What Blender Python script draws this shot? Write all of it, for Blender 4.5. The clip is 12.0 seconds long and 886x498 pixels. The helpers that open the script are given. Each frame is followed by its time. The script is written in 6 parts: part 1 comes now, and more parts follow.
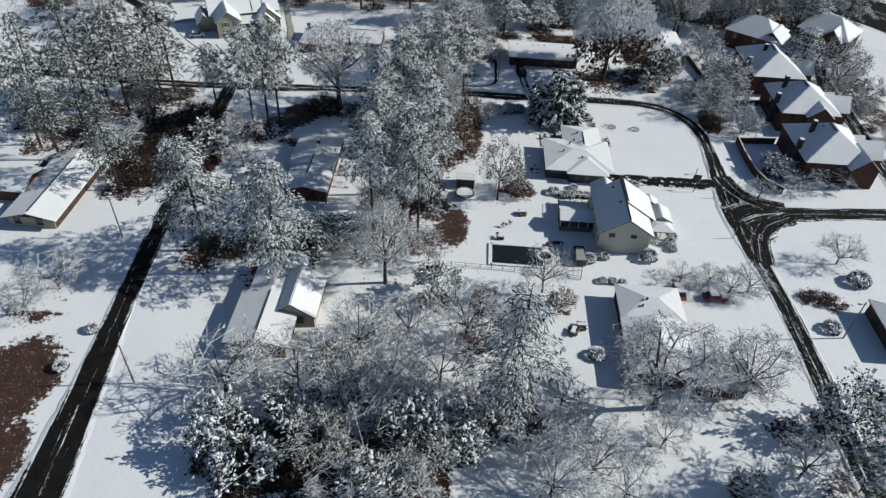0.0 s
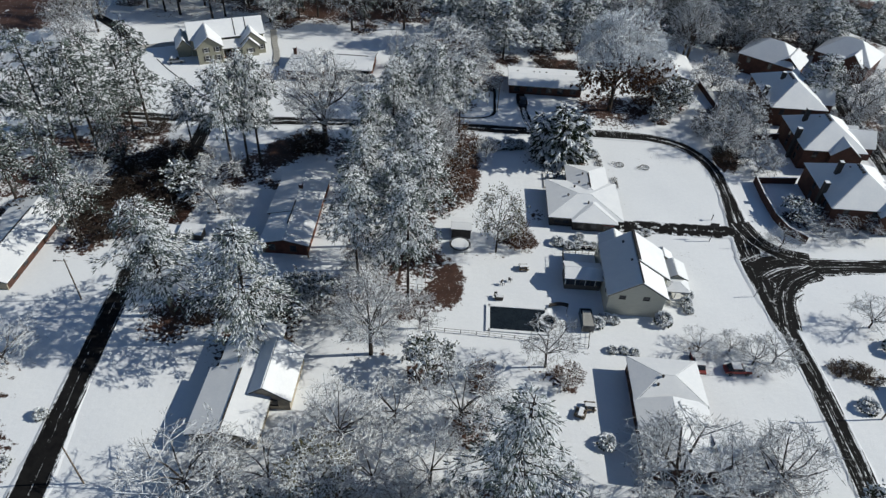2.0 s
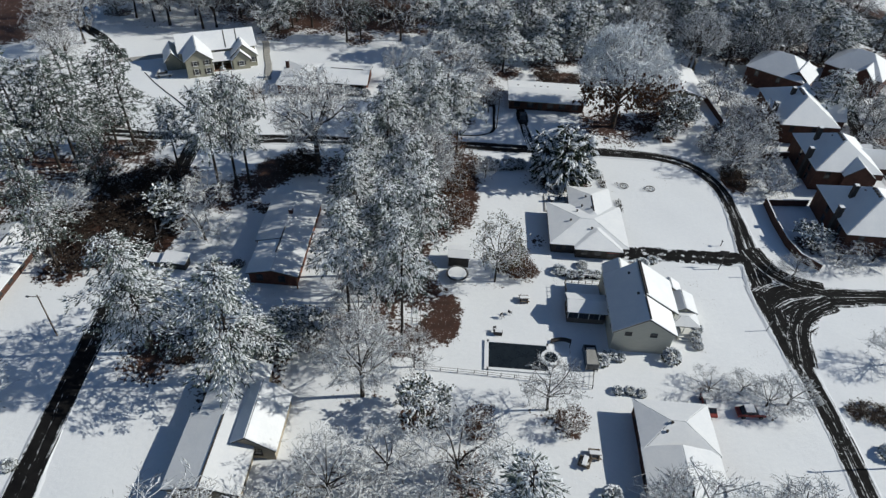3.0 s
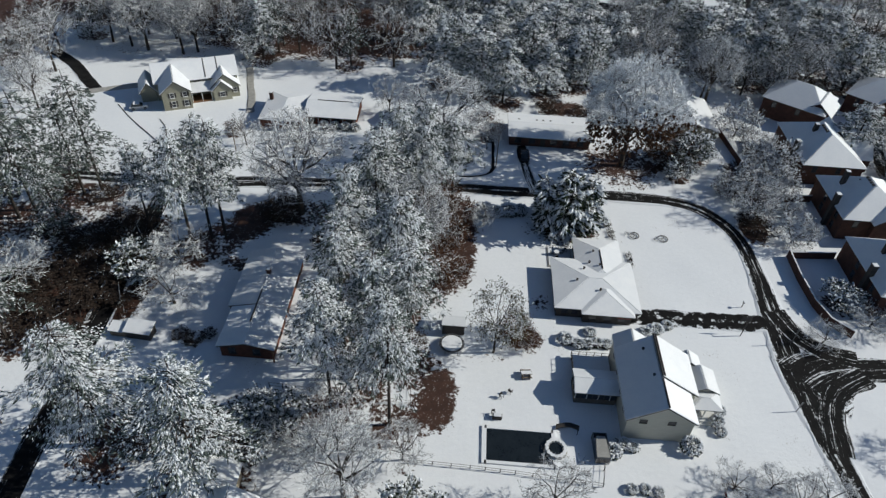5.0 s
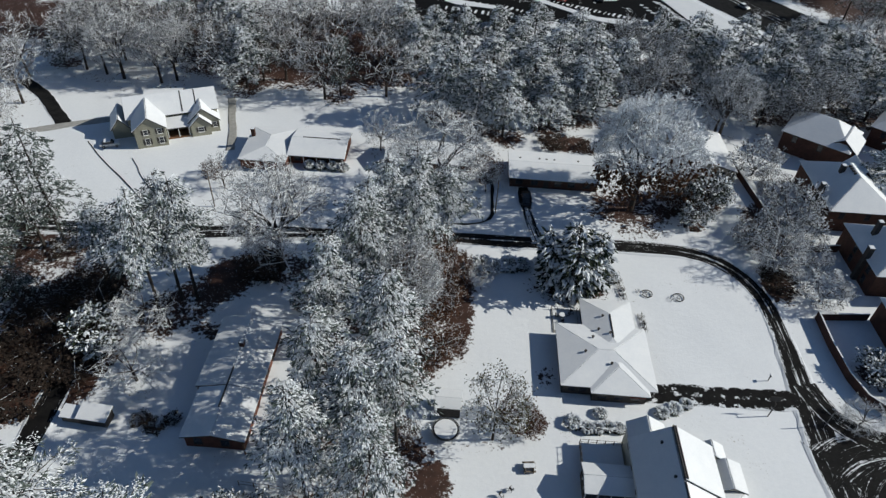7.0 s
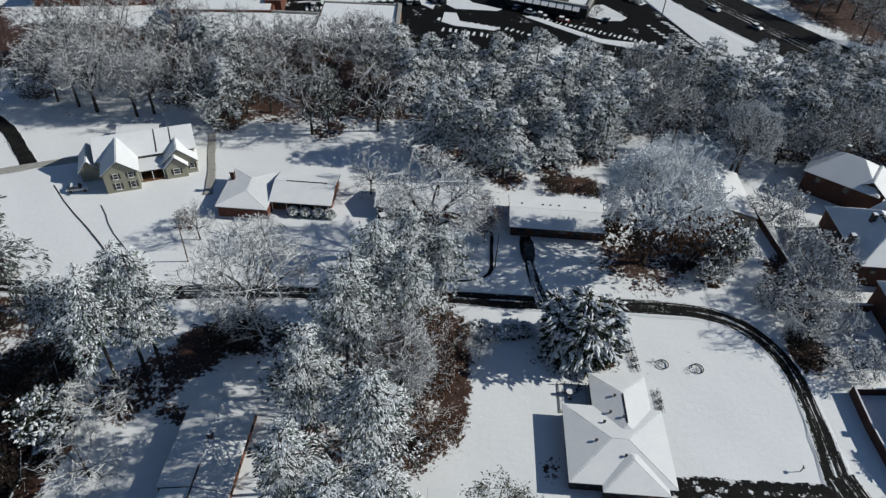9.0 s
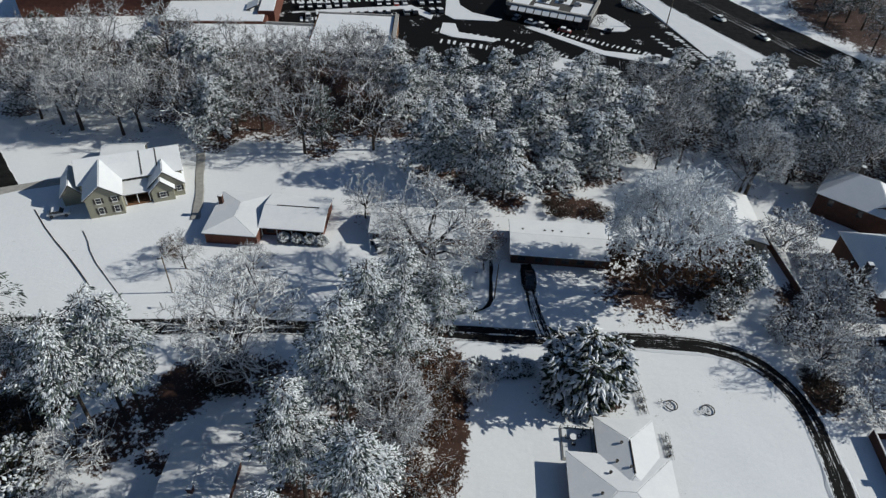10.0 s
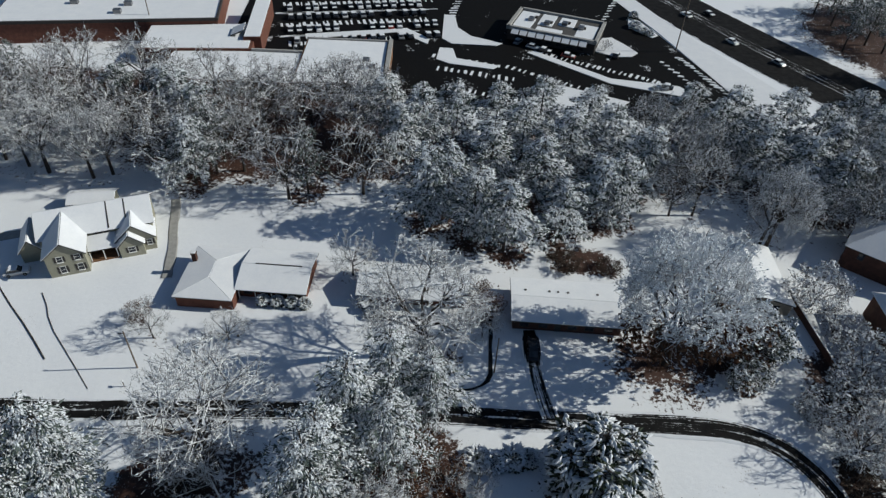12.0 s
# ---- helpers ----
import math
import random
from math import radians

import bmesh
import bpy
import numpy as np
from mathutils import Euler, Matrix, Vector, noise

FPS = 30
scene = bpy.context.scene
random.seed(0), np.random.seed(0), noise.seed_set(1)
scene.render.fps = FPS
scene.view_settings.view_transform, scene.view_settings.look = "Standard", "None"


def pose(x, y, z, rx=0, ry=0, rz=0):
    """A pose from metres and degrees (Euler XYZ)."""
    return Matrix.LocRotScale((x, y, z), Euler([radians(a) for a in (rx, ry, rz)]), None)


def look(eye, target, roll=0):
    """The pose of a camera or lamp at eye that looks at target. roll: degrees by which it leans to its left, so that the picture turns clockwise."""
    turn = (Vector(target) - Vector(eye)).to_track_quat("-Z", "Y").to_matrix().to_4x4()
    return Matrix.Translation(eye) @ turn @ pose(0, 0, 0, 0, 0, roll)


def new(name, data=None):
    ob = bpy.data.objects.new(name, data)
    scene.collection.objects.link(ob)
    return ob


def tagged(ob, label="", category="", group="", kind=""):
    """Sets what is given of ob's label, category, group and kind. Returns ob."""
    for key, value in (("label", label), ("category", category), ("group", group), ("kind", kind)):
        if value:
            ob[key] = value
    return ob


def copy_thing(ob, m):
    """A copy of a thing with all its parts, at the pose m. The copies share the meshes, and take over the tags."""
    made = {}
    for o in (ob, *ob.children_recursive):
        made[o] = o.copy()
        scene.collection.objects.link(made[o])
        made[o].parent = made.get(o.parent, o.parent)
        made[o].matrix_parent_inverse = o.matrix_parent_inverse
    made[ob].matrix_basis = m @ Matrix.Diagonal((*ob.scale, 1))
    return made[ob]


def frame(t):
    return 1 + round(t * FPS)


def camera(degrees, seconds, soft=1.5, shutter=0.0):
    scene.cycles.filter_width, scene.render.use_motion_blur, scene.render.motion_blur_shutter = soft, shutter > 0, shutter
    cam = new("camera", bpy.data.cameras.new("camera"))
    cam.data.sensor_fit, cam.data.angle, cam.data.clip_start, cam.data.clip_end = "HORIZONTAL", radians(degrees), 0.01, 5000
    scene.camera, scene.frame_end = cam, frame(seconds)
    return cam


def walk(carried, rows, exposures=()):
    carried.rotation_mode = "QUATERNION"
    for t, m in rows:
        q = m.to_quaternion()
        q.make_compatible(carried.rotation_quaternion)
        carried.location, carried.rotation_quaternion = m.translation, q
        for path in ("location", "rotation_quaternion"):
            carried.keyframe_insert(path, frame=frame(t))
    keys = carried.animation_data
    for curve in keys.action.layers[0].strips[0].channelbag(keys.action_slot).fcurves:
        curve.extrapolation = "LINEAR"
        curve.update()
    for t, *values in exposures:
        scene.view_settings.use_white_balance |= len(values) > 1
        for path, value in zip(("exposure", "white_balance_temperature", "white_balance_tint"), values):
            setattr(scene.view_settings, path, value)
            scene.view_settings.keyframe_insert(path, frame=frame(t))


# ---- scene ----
cam = camera(67.0, 12.0, soft=1.35)
# seconds, place in metres, turn in degrees
PATH = [
    (0.0, 0.00, 0.00, 85.70, 48.96, -2.48, 3.49),
    (0.5, 0.03, 4.17, 85.83, 48.95, -2.49, 3.48),
    (1.0, 0.09, 8.37, 85.93, 48.94, -2.49, 3.48),
    (1.5, 0.15, 12.56, 86.06, 48.92, -2.48, 3.47),
    (2.0, 0.25, 16.74, 86.14, 48.91, -2.47, 3.48),
    (2.5, 0.28, 20.96, 86.29, 48.87, -2.49, 3.47),
    (3.0, 0.37, 25.18, 86.35, 48.84, -2.50, 3.49),
    (5.0, 0.39, 41.95, 87.00, 48.79, -2.56, 3.49),
    (5.5, 0.46, 46.08, 87.08, 48.81, -2.53, 3.51),
    (6.0, 0.49, 50.20, 87.20, 48.81, -2.52, 3.51),
    (6.5, 0.53, 54.40, 87.32, 48.79, -2.53, 3.51),
    (7.0, 0.50, 58.56, 87.37, 48.81, -2.52, 3.48),
    (9.0, 0.45, 74.95, 88.01, 48.82, -2.47, 3.42),
    (9.5, 0.52, 79.06, 88.20, 48.80, -2.46, 3.44),
    (10.0, 0.54, 83.18, 88.32, 48.80, -2.45, 3.43),
    (10.5, 0.56, 87.31, 88.48, 48.77, -2.44, 3.42),
    (11.0, 0.60, 91.45, 88.61, 48.77, -2.44, 3.44),
    (11.5, 0.60, 95.64, 88.80, 48.72, -2.42, 3.44),
    (12.0, 0.51, 99.71, 88.98, 48.90, -2.42, 3.42),
]
walk(cam, [(t, pose(x, y, z, rx, ry, rz)) for t, x, y, z, rx, ry, rz in PATH], [(0.0, 0.11, 6350, 5), (3.0, 0.09, 6350, 5), (5.0, 0.02, 6350, 5), (7.0, 0.0, 6350, 5), (9.5, -0.05, 6350, 5), (12.0, -0.1, 6280, 4)])

# ---- light: low winter sun from the east, clear sky ----
SUN_ELEVATION, SUN_AHEAD = 31.0, 8.0   # degrees above the ground; degrees north of east
world = bpy.data.worlds.new("winter_sky")
scene.world = world
world.use_nodes = True
wn = world.node_tree
sky = wn.nodes.new("ShaderNodeTexSky")
sky.sky_type, sky.sun_disc = "NISHITA", False
sky.sun_elevation = radians(SUN_ELEVATION)
sky.sun_rotation = radians(90 - SUN_AHEAD)
sky.air_density, sky.dust_density, sky.ozone_density = 0.9, 0.3, 4.0
wn.nodes["Background"].inputs["Strength"].default_value = 0.06
wn.links.new(sky.outputs["Color"], wn.nodes["Background"].inputs["Color"])
sun = new("sun", bpy.data.lights.new("sun", "SUN"))
sun.data.energy, sun.data.angle, sun.data.color = 4.1, radians(0.53), (1.0, 0.945, 0.865)
_e, _a = radians(SUN_ELEVATION), radians(SUN_AHEAD)
sun.matrix_world = look((0, 0, 300), (-math.cos(_e) * math.cos(_a) * 100, -math.cos(_e) * math.sin(_a) * 100, 300 - math.sin(_e) * 100))


# ---- materials ----
def shader(name, rough=0.8, metal=0.0):
    m = bpy.data.materials.new(name)
    m.use_nodes = True
    b = m.node_tree.nodes["Principled BSDF"]
    b.inputs["Roughness"].default_value, b.inputs["Metallic"].default_value = rough, metal
    b.inputs["Specular IOR Level"].default_value = 0.5 if rough < 0.5 else 0.25
    return m, m.node_tree, b


def rgb(c):
    return (*c, 1.0)


def noise_tex(nt, scale, detail=4.0, rough=0.6, coord="Object", stretch=None):
    tc = nt.nodes.new("ShaderNodeTexCoord")
    n = nt.nodes.new("ShaderNodeTexNoise")
    n.inputs["Scale"].default_value, n.inputs["Detail"].default_value, n.inputs["Roughness"].default_value = scale, detail, rough
    if stretch:
        mp = nt.nodes.new("ShaderNodeMapping")
        mp.inputs["Scale"].default_value = stretch
        nt.links.new(tc.outputs[coord], mp.inputs["Vector"])
        nt.links.new(mp.outputs["Vector"], n.inputs["Vector"])
    else:
        nt.links.new(tc.outputs[coord], n.inputs["Vector"])
    return n.outputs["Fac"]


def ramp(nt, fac, stops):
    r = nt.nodes.new("ShaderNodeValToRGB")
    el = r.color_ramp.elements
    for i, (p, c) in enumerate(stops):
        e = el[i] if i < 2 else el.new(p)
        e.position, e.color = p, rgb(c) if len(c) == 3 else c
    nt.links.new(fac, r.inputs["Fac"])
    return r.outputs["Color"]


def mixed(nt, fac, a, b, kind="MIX"):
    m = nt.nodes.new("ShaderNodeMix")
    m.data_type, m.blend_type = "RGBA", kind
    for sock, v in ((m.inputs["Factor"], fac), (m.inputs["A"], a), (m.inputs["B"], b)):
        if isinstance(v, (int, float)):
            sock.default_value = v
        elif isinstance(v, tuple):
            sock.default_value = rgb(v)
        else:
            nt.links.new(v, sock)
    return m.outputs["Result"]


def maths(nt, op, a, b=0.0, c=None):
    m = nt.nodes.new("ShaderNodeMath")
    m.operation = op
    for sock, v in zip(m.inputs, (a, b, c)):
        if v is None:
            continue
        if isinstance(v, (int, float)):
            sock.default_value = v
        else:
            nt.links.new(v, sock)
    return m.outputs["Value"]


def bumped(nt, b, height, strength=0.3, distance=0.05):
    n = nt.nodes.new("ShaderNodeBump")
    n.inputs["Strength"].default_value, n.inputs["Distance"].default_value = strength, distance
    nt.links.new(height, n.inputs["Height"])
    nt.links.new(n.outputs["Normal"], b.inputs["Normal"])


def plain(name, dark, light, scale=3.0, rough=0.8, metal=0.0, bump=0.2, fine=None, distance=0.02, coord="Object", stretch=None):
    """A surface that varies between two colours at two scales."""
    m, nt, b = shader(name, rough, metal)
    big = noise_tex(nt, scale, 5, 0.65, coord, stretch)
    small = noise_tex(nt, fine or scale * 9, 3, 0.6, coord, stretch)
    fac = maths(nt, "ADD", maths(nt, "MULTIPLY", big, 0.65), maths(nt, "MULTIPLY", small, 0.35))
    col = ramp(nt, fac, [(0.32, dark), (0.68, light)])
    info = nt.nodes.new("ShaderNodeObjectInfo")
    vary = ramp(nt, info.outputs["Random"], [(0.0, (0.9, 0.9, 0.9)), (1.0, (1.0, 1.0, 1.0))])
    nt.links.new(mixed(nt, 1.0, col, vary, "MULTIPLY"), b.inputs["Base Color"])
    if bump:
        bumped(nt, b, small, bump, distance)
    return m


SNOW = plain("snow", (0.74, 0.76, 0.79), (0.84, 0.85, 0.86), 0.35, 0.65, bump=0.25, fine=2.5, distance=0.06)
TREE_SNOW = plain("snow_on_twigs", (0.66, 0.69, 0.73), (0.84, 0.86, 0.88), 0.9, 0.6, bump=0.15)
TWIG_FROST = plain("thin_snow_on_bare_twigs", (0.58, 0.6, 0.63), (0.8, 0.82, 0.84), 0.9, 0.7, bump=0.1)
BARK = plain("bark", (0.024, 0.02, 0.018), (0.075, 0.062, 0.053), 1.2, 0.95, bump=0.5, stretch=(3, 3, 0.6))
TWIG = plain("twig_bark", (0.035, 0.03, 0.027), (0.11, 0.095, 0.082), 0.7, 0.9, bump=0.0)
NEEDLE = plain("pine_needles", (0.036, 0.052, 0.045), (0.15, 0.18, 0.165), 0.8, 0.75, bump=0.0)
HOLLY = plain("evergreen_leaves", (0.014, 0.024, 0.013), (0.045, 0.06, 0.032), 1.2, 0.55, bump=0.0)
DRY_LEAF = plain("dry_brown_leaves", (0.045, 0.022, 0.013), (0.14, 0.07, 0.038), 0.8, 0.85, bump=0.0)
# brush leaves kept extra dark, the shade of nearby pines included in the colour
DARK_LEAF = plain("dark_brush_leaves", (0.014, 0.010, 0.008), (0.05, 0.034, 0.025), 0.8, 0.9, bump=0.0)
OLIVE_LEAF = plain("olive_leaves", (0.045, 0.045, 0.022), (0.14, 0.125, 0.06), 0.8, 0.8, bump=0.0)
CREAM = plain("cream_siding", (0.27, 0.262, 0.205), (0.36, 0.35, 0.275), 0.8, 0.6, bump=0.15, stretch=(1, 1, 8))
PALE = plain("pale_painted_siding", (0.5, 0.49, 0.41), (0.62, 0.605, 0.52), 0.8, 0.6, bump=0.15, stretch=(1, 1, 8))
WHITE = plain("white_paint", (0.68, 0.68, 0.66), (0.8, 0.8, 0.78), 1.5, 0.5, bump=0.05)
TAN = plain("tan_siding", (0.3, 0.26, 0.2), (0.42, 0.37, 0.29), 0.8, 0.7, bump=0.15, stretch=(1, 1, 8))
BRICK = plain("red_brick_wall", (0.085, 0.036, 0.026), (0.19, 0.08, 0.056), 1.0, 0.9, bump=0.3, fine=14)
DARK_BRICK = plain("brown_brick_wall", (0.05, 0.027, 0.021), (0.11, 0.055, 0.042), 1.0, 0.9, bump=0.3, fine=14)
SHINGLE = plain("roof_shingles", (0.05, 0.048, 0.047), (0.12, 0.115, 0.11), 2.0, 0.9, bump=0.4, fine=16)
TRIM = plain("dark_trim", (0.03, 0.028, 0.027), (0.07, 0.062, 0.058), 2.0, 0.7, bump=0.05)
TIMBER = plain("weathered_timber", (0.1, 0.08, 0.062), (0.24, 0.2, 0.16), 1.5, 0.85, bump=0.3, stretch=(1, 1, 6))
BRONZE_WOOD = plain("stained_wood", (0.12, 0.06, 0.032), (0.27, 0.15, 0.085), 1.5, 0.8, bump=0.2)
METAL = plain("grey_metal", (0.16, 0.165, 0.17), (0.3, 0.3, 0.31), 2.0, 0.4, metal=0.8, bump=0.05)
CONCRETE = plain("concrete", (0.27, 0.265, 0.25), (0.42, 0.41, 0.39), 0.9, 0.9, bump=0.25)
POOL_COVER = plain("dark_pool_water", (0.008, 0.011, 0.014), (0.02, 0.026, 0.03), 0.5, 0.12, bump=0.05)
RUBBER = plain("black_rubber", (0.012, 0.012, 0.012), (0.03, 0.03, 0.03), 3.0, 0.7, bump=0.1)
RED = plain("red_paint", (0.2, 0.03, 0.025), (0.32, 0.06, 0.045), 2.0, 0.4, bump=0.03)
CAR_DARK = plain("dark_car_paint", (0.012, 0.013, 0.016), (0.03, 0.032, 0.038), 1.0, 0.25, metal=0.3, bump=0.0)
CAR_SILVER = plain("silver_car_paint", (0.3, 0.31, 0.32), (0.45, 0.46, 0.47), 1.0, 0.3, metal=0.5, bump=0.0)
CAR_WHITE = plain("white_car_paint", (0.6, 0.6, 0.6), (0.75, 0.75, 0.75), 1.0, 0.3, bump=0.0)


def glass_pane():
    m, nt, b = shader("window_glass", 0.06)
    col = ramp(nt, noise_tex(nt, 0.8), [(0.3, (0.012, 0.015, 0.02)), (0.7, (0.05, 0.055, 0.065))])
    nt.links.new(col, b.inputs["Base Color"])
    return m


GLASS = glass_pane()


def ground_material():
    """Snow, broken by bare leaf litter where the 'bare' field of the ground is high."""
    m, nt, b = shader("snowy_ground", 0.7)
    at = nt.nodes.new("ShaderNodeAttribute")
    at.attribute_name = "bare"
    big = noise_tex(nt, 0.22, 6, 0.7)
    mid = noise_tex(nt, 1.4, 5, 0.7)
    fine = noise_tex(nt, 6.0, 3, 0.6)
    edge = maths(nt, "ADD", maths(nt, "MULTIPLY", maths(nt, "SUBTRACT", big, 0.5), 1.5), maths(nt, "MULTIPLY", maths(nt, "SUBTRACT", mid, 0.5), 1.9))
    fac = maths(nt, "ADD", at.outputs["Fac"], edge)
    mask = ramp(nt, fac, [(0.46, (0, 0, 0)), (0.6, (1, 1, 1))])
    drift = noise_tex(nt, 0.6, 4, 0.65)
    leafy = maths(nt, "ADD", maths(nt, "MULTIPLY", noise_tex(nt, 9.0, 3, 0.7), 0.6), maths(nt, "MULTIPLY", drift, 0.4))
    litter = ramp(nt, leafy, [(0.34, (0.016, 0.010, 0.008)), (0.5, (0.056, 0.029, 0.021)), (0.68, (0.1, 0.05, 0.035))])
    fleck = ramp(nt, maths(nt, "ADD", noise_tex(nt, 4.5, 3, 0.6), maths(nt, "MULTIPLY", drift, 0.25)), [(0.79, (0, 0, 0)), (0.82, (1, 1, 1))])
    litter = mixed(nt, fleck, litter, (0.7, 0.72, 0.75))
    snow = ramp(nt, maths(nt, "ADD", maths(nt, "MULTIPLY", noise_tex(nt, 0.035, 3), 0.5), maths(nt, "MULTIPLY", mid, 0.5)), [(0.3, (0.74, 0.76, 0.79)), (0.7, (0.83, 0.845, 0.86))])
    # scattered dark specks of grass that poke through
    speck = ramp(nt, maths(nt, "MULTIPLY", noise_tex(nt, 3.5, 2, 0.5), noise_tex(nt, 0.12, 3, 0.6)), [(0.42, (0, 0, 0)), (0.47, (1, 1, 1))])
    snow = mixed(nt, maths(nt, "MULTIPLY", speck, 0.5), snow, (0.16, 0.13, 0.09))
    nt.links.new(mixed(nt, mask, snow, litter), b.inputs["Base Color"])
    bumped(nt, b, maths(nt, "ADD", maths(nt, "ADD", maths(nt, "MULTIPLY", mid, 0.45), maths(nt, "MULTIPLY", big, 1.6)), maths(nt, "MULTIPLY", fine, 0.1)), 0.35, 0.14)
    return m


GROUND = ground_material()


def road_material(name, wet, snow_at, streak, along=0.09):
    """Wet asphalt with snow left between the wheel tracks. UV: metres across and along."""
    m, nt, b = shader(name, 0.8)
    b.inputs["Specular IOR Level"].default_value = 0.06
    uv = nt.nodes.new("ShaderNodeUVMap")
    mp = nt.nodes.new("ShaderNodeMapping")
    mp.inputs["Scale"].default_value = (streak, along, 1)
    n = nt.nodes.new("ShaderNodeTexNoise")
    n.inputs["Scale"].default_value, n.inputs["Detail"].default_value, n.inputs["Roughness"].default_value = 1.0, 5.0, 0.7
    nt.links.new(uv.outputs["UV"], mp.inputs["Vector"])
    nt.links.new(mp.outputs["Vector"], n.inputs["Vector"])
    at = nt.nodes.new("ShaderNodeAttribute")
    at.attribute_name = "snowy"
    fac = maths(nt, "ADD", maths(nt, "ADD", n.outputs["Fac"], at.outputs["Fac"]), maths(nt, "MULTIPLY", maths(nt, "SUBTRACT", noise_tex(nt, 1.5, 4, 0.7), 0.5), 0.35))
    mask = ramp(nt, fac, [(snow_at, (0, 0, 0)), (snow_at + 0.05, (1, 1, 1))])
    tar = ramp(nt, noise_tex(nt, 0.5, 5, 0.7), [(0.3, (0.0065, 0.0066, 0.0072)), (0.7, (wet * 1.02, wet * 0.98, wet * 0.95))])
    nt.links.new(mixed(nt, mask, tar, (0.72, 0.74, 0.77)), b.inputs["Base Color"])
    nt.links.new(maths(nt, "ADD", maths(nt, "MULTIPLY", mask, 0.1), 0.75), b.inputs["Roughness"])
    bumped(nt, b, maths(nt, "ADD", mask, noise_tex(nt, 20.0)), 0.4, 0.03)
    return m


ROAD = road_material("wet_road_with_tracks", 0.018, 0.545, 3.0)
PATCHY_ROAD = road_material("patchy_melted_drive", 0.018, 0.535, 0.5, 0.4)
CLEAR_ROAD = road_material("wet_clear_road", 0.024, 0.66, 1.2)
LOT = road_material("wet_car_park", 0.009, 0.64, 0.12)


# ---- mesh helpers ----
def mesh_of(name, bm, material):
    me = bpy.data.meshes.new(name)
    bm.to_mesh(me)
    bm.free()
    me.materials.append(material)
    return me


def mesh_from(name, verts, faces, material):
    me = bpy.data.meshes.new(name)
    me.from_pydata(verts, [], faces)
    me.materials.append(material)
    me.update()
    return me


def part(name, bm, material, parent, label=""):
    ob = new(name, mesh_of(name, bm, material))
    ob.parent = parent
    return tagged(ob, label)


def part_mesh(name, me, parent, label=""):
    ob = new(name, me)
    ob.parent = parent
    return tagged(ob, label)


def thing(name, m, label, category, group="", kind=""):
    ob = new(name)
    ob.empty_display_size = 0.5
    ob.matrix_world = m
    return tagged(ob, label, category, group, kind)


def box(bm, x0, x1, y0, y1, z0, z1, m=None):
    vs = [bm.verts.new((m @ Vector(c)) if m else c) for c in ((x0, y0, z0), (x1, y0, z0), (x1, y1, z0), (x0, y1, z0), (x0, y0, z1), (x1, y0, z1), (x1, y1, z1), (x0, y1, z1))]
    for f in ((3, 2, 1, 0), (4, 5, 6, 7), (0, 1, 5, 4), (1, 2, 6, 5), (2, 3, 7, 6), (3, 0, 4, 7)):
        bm.faces.new([vs[i] for i in f])
    return bm


def boxed(*dims, m=None, bevel=0.0):
    bm = box(bmesh.new(), *dims, m=m)
    if bevel:
        bmesh.ops.bevel(bm, geom=bm.edges[:], offset=bevel, segments=1, affect="EDGES")
    return bm


def slab(bm, poly, thick, lift=0.0):
    """A plate with the polygon poly as its top, lifted along its normal."""
    pts = [Vector(p) for p in poly]
    n = (pts[1] - pts[0]).cross(pts[2] - pts[0]).normalized()
    if n.z < 0:
        pts.reverse()
        n = -n
    top = [bm.verts.new(p + n * lift) for p in pts]
    low = [bm.verts.new(p + n * (lift - thick)) for p in pts]
    bm.faces.new(top)
    bm.faces.new(low[::-1])
    for i in range(len(pts)):
        j = (i + 1) % len(pts)
        bm.faces.new((top[i], low[i], low[j], top[j]))
    return bm


def tube(verts, faces, pts, radii, sides=5):
    """Append a tube along pts to plain lists of vertices and faces."""
    base = len(verts)
    up = Vector((0.31, 0.17, 0.93))
    for i, p in enumerate(pts):
        d = (pts[min(i + 1, len(pts) - 1)] - pts[max(i - 1, 0)]).normalized()
        a = d.cross(up)
        a = a.normalized() if a.length > 1e-4 else Vector((1, 0, 0))
        c = d.cross(a)
        for k in range(sides):
            w = 2 * math.pi * k / sides
            verts.append(p + (a * math.cos(w) + c * math.sin(w)) * radii[i])
    for i in range(len(pts) - 1):
        for k in range(sides):
            k2 = (k + 1) % sides
            faces.append((base + i * sides + k, base + i * sides + k2, base + (i + 1) * sides + k2, base + (i + 1) * sides + k))


def rod(bm, a, b, r, sides=6):
    vs, fs = [], []
    tube(vs, fs, [Vector(a), Vector(b)], [r, r], sides)
    made = [bm.verts.new(v) for v in vs]
    for f in fs:
        bm.faces.new([made[i] for i in f])
    bm.faces.new(made[:sides][::-1])
    bm.faces.new(made[sides:])
    return bm

# ---- ground: one sheet to the horizon ----
def bare_field(x, y):
    """How bare of snow the ground lies: leaf litter under trees, dirt yards."""
    f = np.full_like(x, -0.55)
    for cx, cy, rx, ry, s in BARE_SPOTS + BARE_SPOTS_NORTH:
        d = np.sqrt(((x - cx) / rx) ** 2 + ((y - cy) / ry) ** 2)
        f = np.maximum(f, -0.55 + (s + 0.55) * np.clip(1.6 - d, 0, 1))
    for cx, cy, r, thick in PLANTED:  # litter under the crowns
        d = np.hypot(x - cx, y - cy) / (r * 0.9)
        f = np.maximum(f, -0.55 + (1.2 if thick else 0.84) * np.clip(1.6 - d, 0, 1))
    return f


